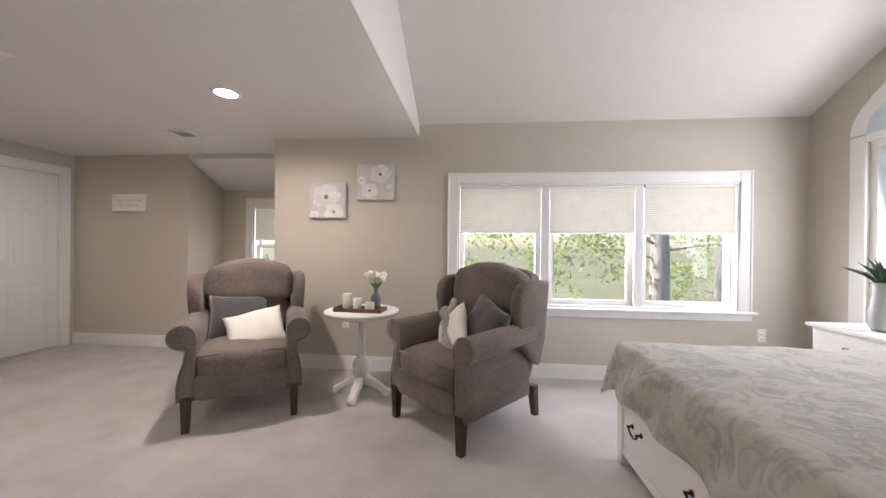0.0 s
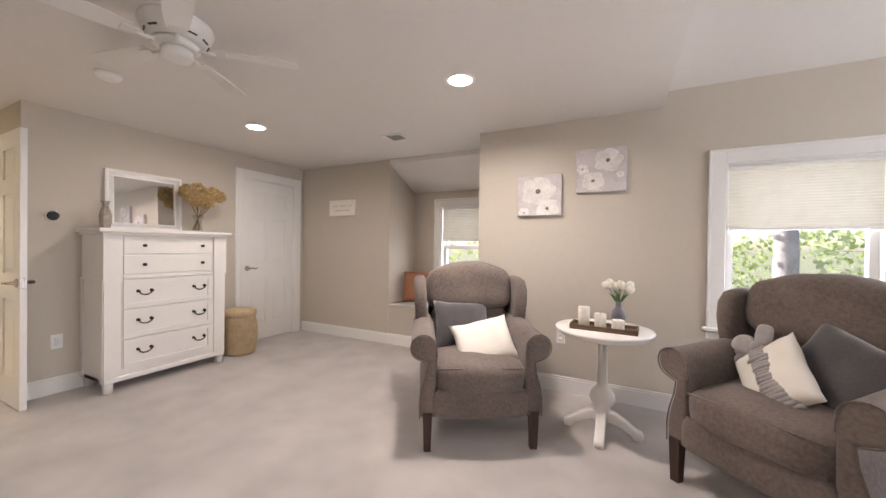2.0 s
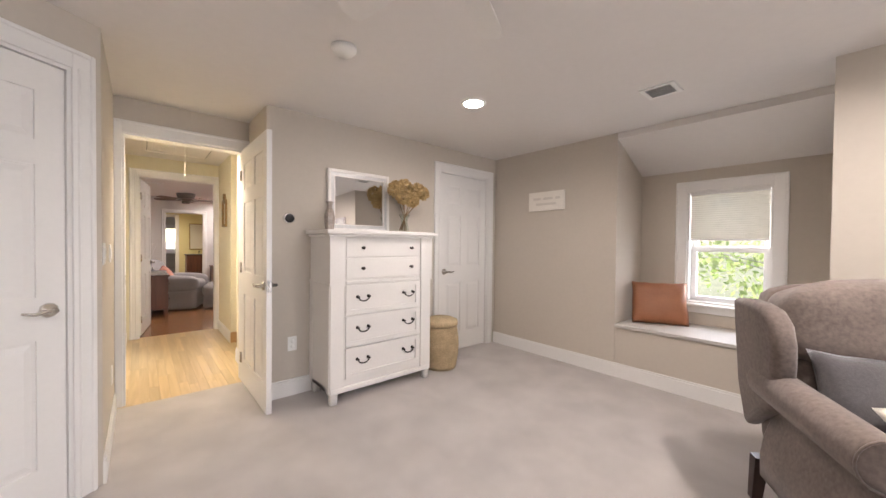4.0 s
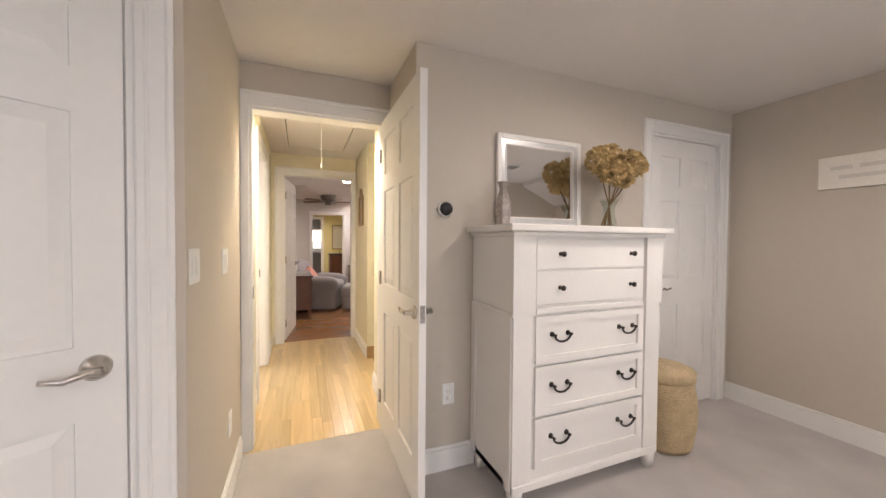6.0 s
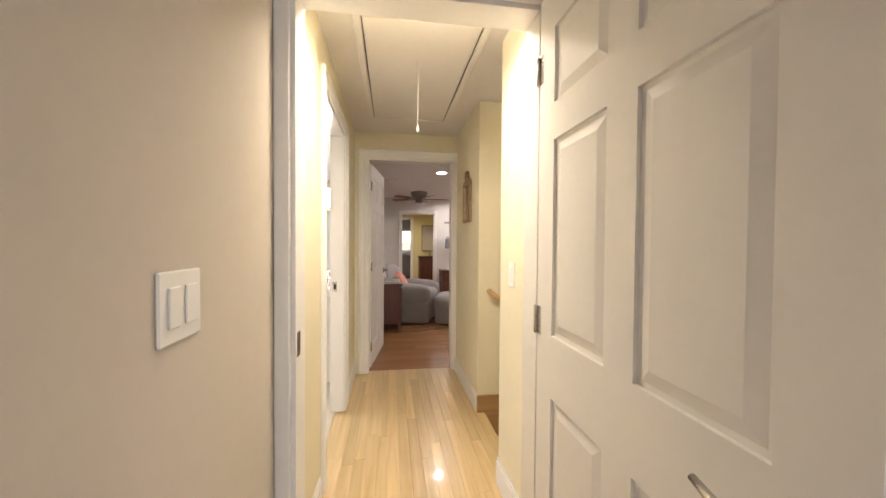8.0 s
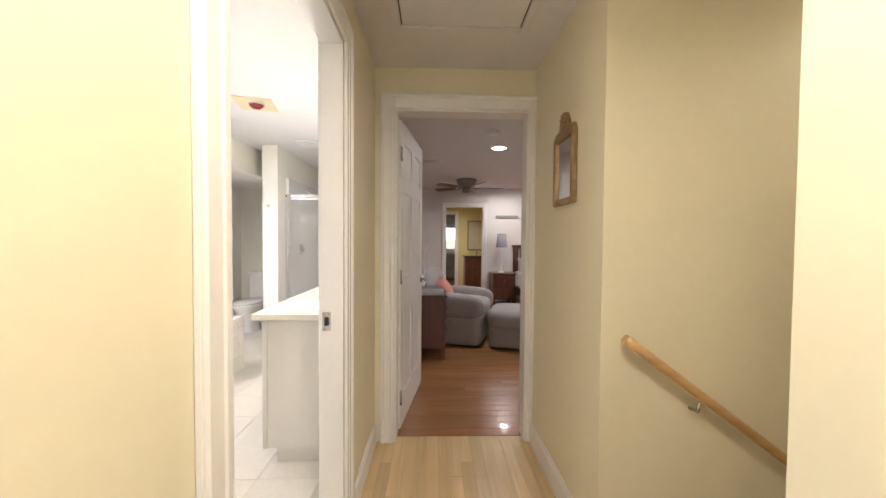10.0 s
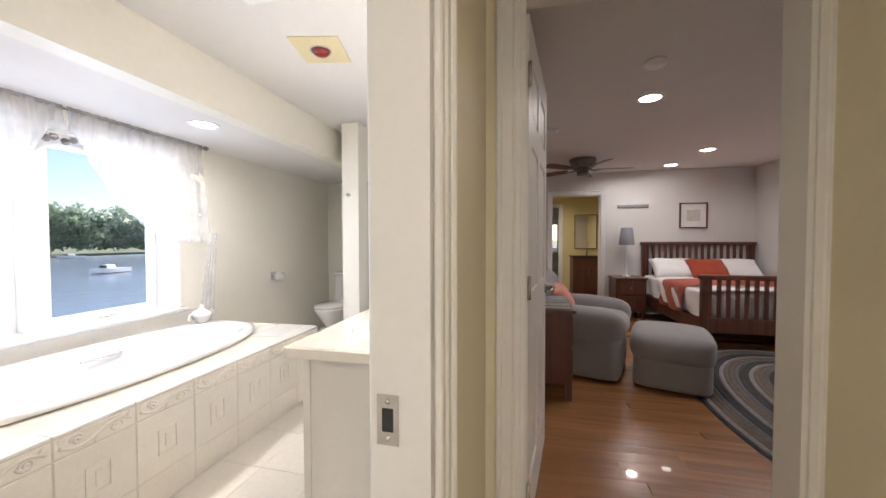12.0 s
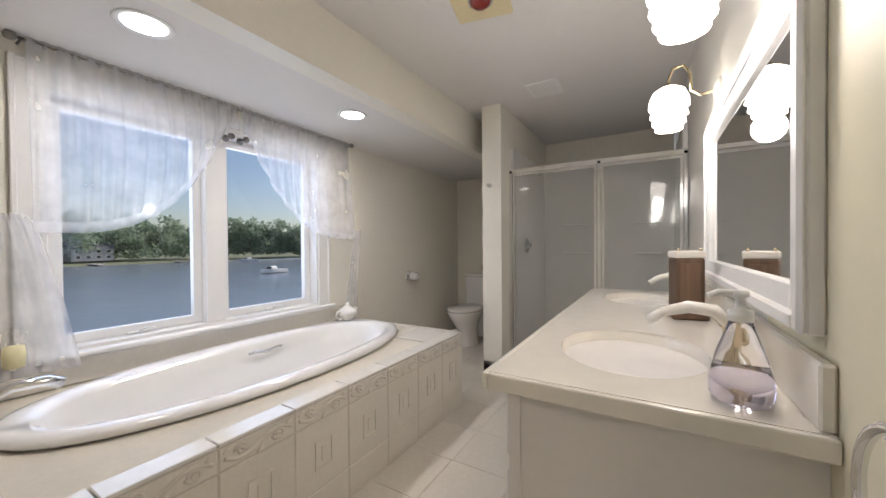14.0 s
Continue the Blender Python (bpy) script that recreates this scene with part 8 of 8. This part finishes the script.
# lakeside house
_t = thing("lake_house", pose(-52, -181, LZ + 1.4, 0, 0, 8), "pale lakeside house with a grey roof among trees", "house")
part("wall", B((-6, 6, -4, 4, 0, 4.6)), material("pale_siding", (0.36, 0.37, 0.38), 0.7), _t)
_bm = bmesh.new()
extruded(_bm, [(-4.6, 4.5), (4.6, 4.5), (0, 7.2)], -6.5, 6.5, "x", 0, 1, False)
part("roof", _bm, material("grey_shingles", (0.14, 0.14, 0.15), 0.9), _t)
for _k in range(4):
    for _z in (0.8, 2.9):
        _wd = part("window", B((-5.2 + 2.9 * _k, -3.6 + 2.9 * _k, 4.0, 4.08, _z, _z + 1.2)), M_TRIM, _t)
        part("pane", B((-5.05 + 2.9 * _k, -3.75 + 2.9 * _k, 4.08, 4.1, _z + 0.12, _z + 1.08)), M_BLACK, _wd)


def boat(m, L, label):
    ob = thing("motor_boat", m, label, "boat", "boats on the lake")
    bm = bmesh.new()
    rows = []
    for k in range(9):
        u = k / 8
        w = 0.16 * L * (1 - max(0, (u - 0.45) / 0.55) ** 2)
        rows.append([bm.verts.new((L * (u - 0.5), y * w, z * 0.11 * L + 0.03 * L * u)) for y, z in ((-1, 1), (-0.8, 0.1), (0, -0.2), (0.8, 0.1), (1, 1))])
    for a, b in zip(rows, rows[1:]):
        for i in range(4):
            bm.faces.new((a[i], b[i], b[i + 1], a[i + 1]))
        bm.faces.new((a[4], b[4], b[0], a[0]))
    bm.faces.new(rows[0])
    part("hull", bm, M_PLATE, ob)
    part("cabin", B((-0.12 * L, 0.16 * L, -0.09 * L, 0.09 * L, 0.11 * L, 0.22 * L), bevel=0.03 * L), M_PLATE, ob)
    part("windscreen", B((0.10 * L, 0.165 * L, -0.08 * L, 0.08 * L, 0.15 * L, 0.205 * L)), M_BLACK, ob)
    return ob


boat(pose(-56.5, -75, LZ, 0, 0, 15), 7.5, "white motor boat moored on the lake")
boat(pose(-95, -150, LZ, 0, 0, -10), 7, "white motor boat near the far shore")
for _x, _y, _a in ((-50, -166, 90), (-75, -165, 80), (-98, -160, 75), (-40, -167, 95)):
    _t = thing("boat_dock", pose(_x, _y, LZ, 0, 0, _a), "low pale wooden dock on the far shore", "dock", "docks on the far shore")
    part("deck", B((-7, 7, -1, 1, 0.4, 0.6)), material("grey_dock_boards", (0.45, 0.43, 0.40), 0.8), _t)
    for _u in (-6, 0, 6):
        for _w in (-0.9, 0.9):
            part("post", B((_u - 0.1, _u + 0.1, _w - 0.1, _w + 0.1, -1.2, 0.9)), M_BARK, _t)

# trees outside the bedroom
tree((4.34, 8.84, GZ), 13, 0.21, 18, "tall tree with grey bark outside the triple window", M_NEEDLES, 3, 0.07, 0.32)
tree((1.47, 7.63, GZ), 14, 0.15, 18, "leafy tree with a pale trunk outside the triple window", M_LEAVES, 5, 0.09, 0.34)
tree((7.4, 11.5, GZ), 12, 0.11, 20, "leafy tree outside the triple window", M_LEAVES, 6, 0.09, 0.2)
tree((-3.0, 13.5, GZ), 12, 0.11, 22, "leafy tree outside the dormer window", M_LEAVES, 9, 0.10, 0.22)
_v, _f = [], []
for _k in range(84):
    _x, _y = -16 + 44 * _rng.random(), 15.5 + 12 * _rng.random()
    leaf_cloud(_v, _f, _rng, (_x, _y, GZ + 0.5 + 6.5 * _rng.random()), (1.5, 1.5, 0.9), 80, 0.14)
_me = bpy.data.meshes.new("garden_shrubs")
_me.from_pydata(_v, [], _f)
_me.materials.append(M_LEAVES)
tagged(new("garden_shrubs", _me), "sunlit green foliage behind the garden trees", "foliage", kind="stuff")

# ---- floor boards and tiles ----
def boards(parent, name, x0, x1, y0, y1, along, width, lengths, mat, seed, top=0.0):
    """Strips laid along an axis; boards of equal size share a mesh."""
    rng = random.Random(seed)
    cache = {}
    across0, across1 = (y0, y1) if along == "x" else (x0, x1)
    run0, run1 = (x0, x1) if along == "x" else (y0, y1)
    n = max(1, round((across1 - across0) / width))
    w = (across1 - across0) / n
    for k in range(n):
        a = across0 + w * k
        p = run0 - rng.random() * lengths[-1] * 0.7
        while p < run1:
            L = rng.choice(lengths)
            s, e = max(p, run0), min(p + L, run1)
            p += L
            if e - s < 0.03:
                continue
            key = round(e - s, 2)
            if key not in cache:
                bm = bmesh.new()
                l = e - s
                if along == "x":
                    box(bm, 0.0006, l - 0.0006, 0.0005, w - 0.0005, -0.011, 0)
                else:
                    box(bm, 0.0005, w - 0.0005, 0.0006, l - 0.0006, -0.011, 0)
                me = bpy.data.meshes.new(name)
                bm.to_mesh(me)
                bm.free()
                me.materials.append(mat)
                cache[key] = me
            ob = new(name, cache[key])
            ob.parent = parent
            ob.location = (s, a, top) if along == "x" else (a, s, top)


_by = {o.name: o for o in scene.objects}
boards(_by["floor_hall"], "board", -7.84, -5.44, 0.475, 1.46, "x", 0.066, [0.6, 0.9, 1.2], M_OAK_HALL, 1)
boards(_by["floor_room"], "board", -12.8, -7.845, 0.46, 4.04, "y", 0.083, [0.9, 1.4, 2.2], M_OAK_ROOM, 2)
_bm = B((0.0015, 0.3285, 0.0015, 0.3285, -0.004, 0.0), bevel=0.0012)
_me = bpy.data.meshes.new("floor_tile")
_bm.to_mesh(_me)
_bm.free()
_me.materials.append(M_FLOORTILE)
for _i in range(15):
    for _j in range(7):
        _x, _y = -11.08 + 0.33 * _i, -2.11 + 0.33 * _j + 0.045
        if _x > DXE - 0.3 and _y + 0.33 < DYF + 0.01:
            continue
        _o = new("floor_tile", _me)
        _o.parent = _by["floor_bath"]
        _o.location = (_x, _y, 0.0)
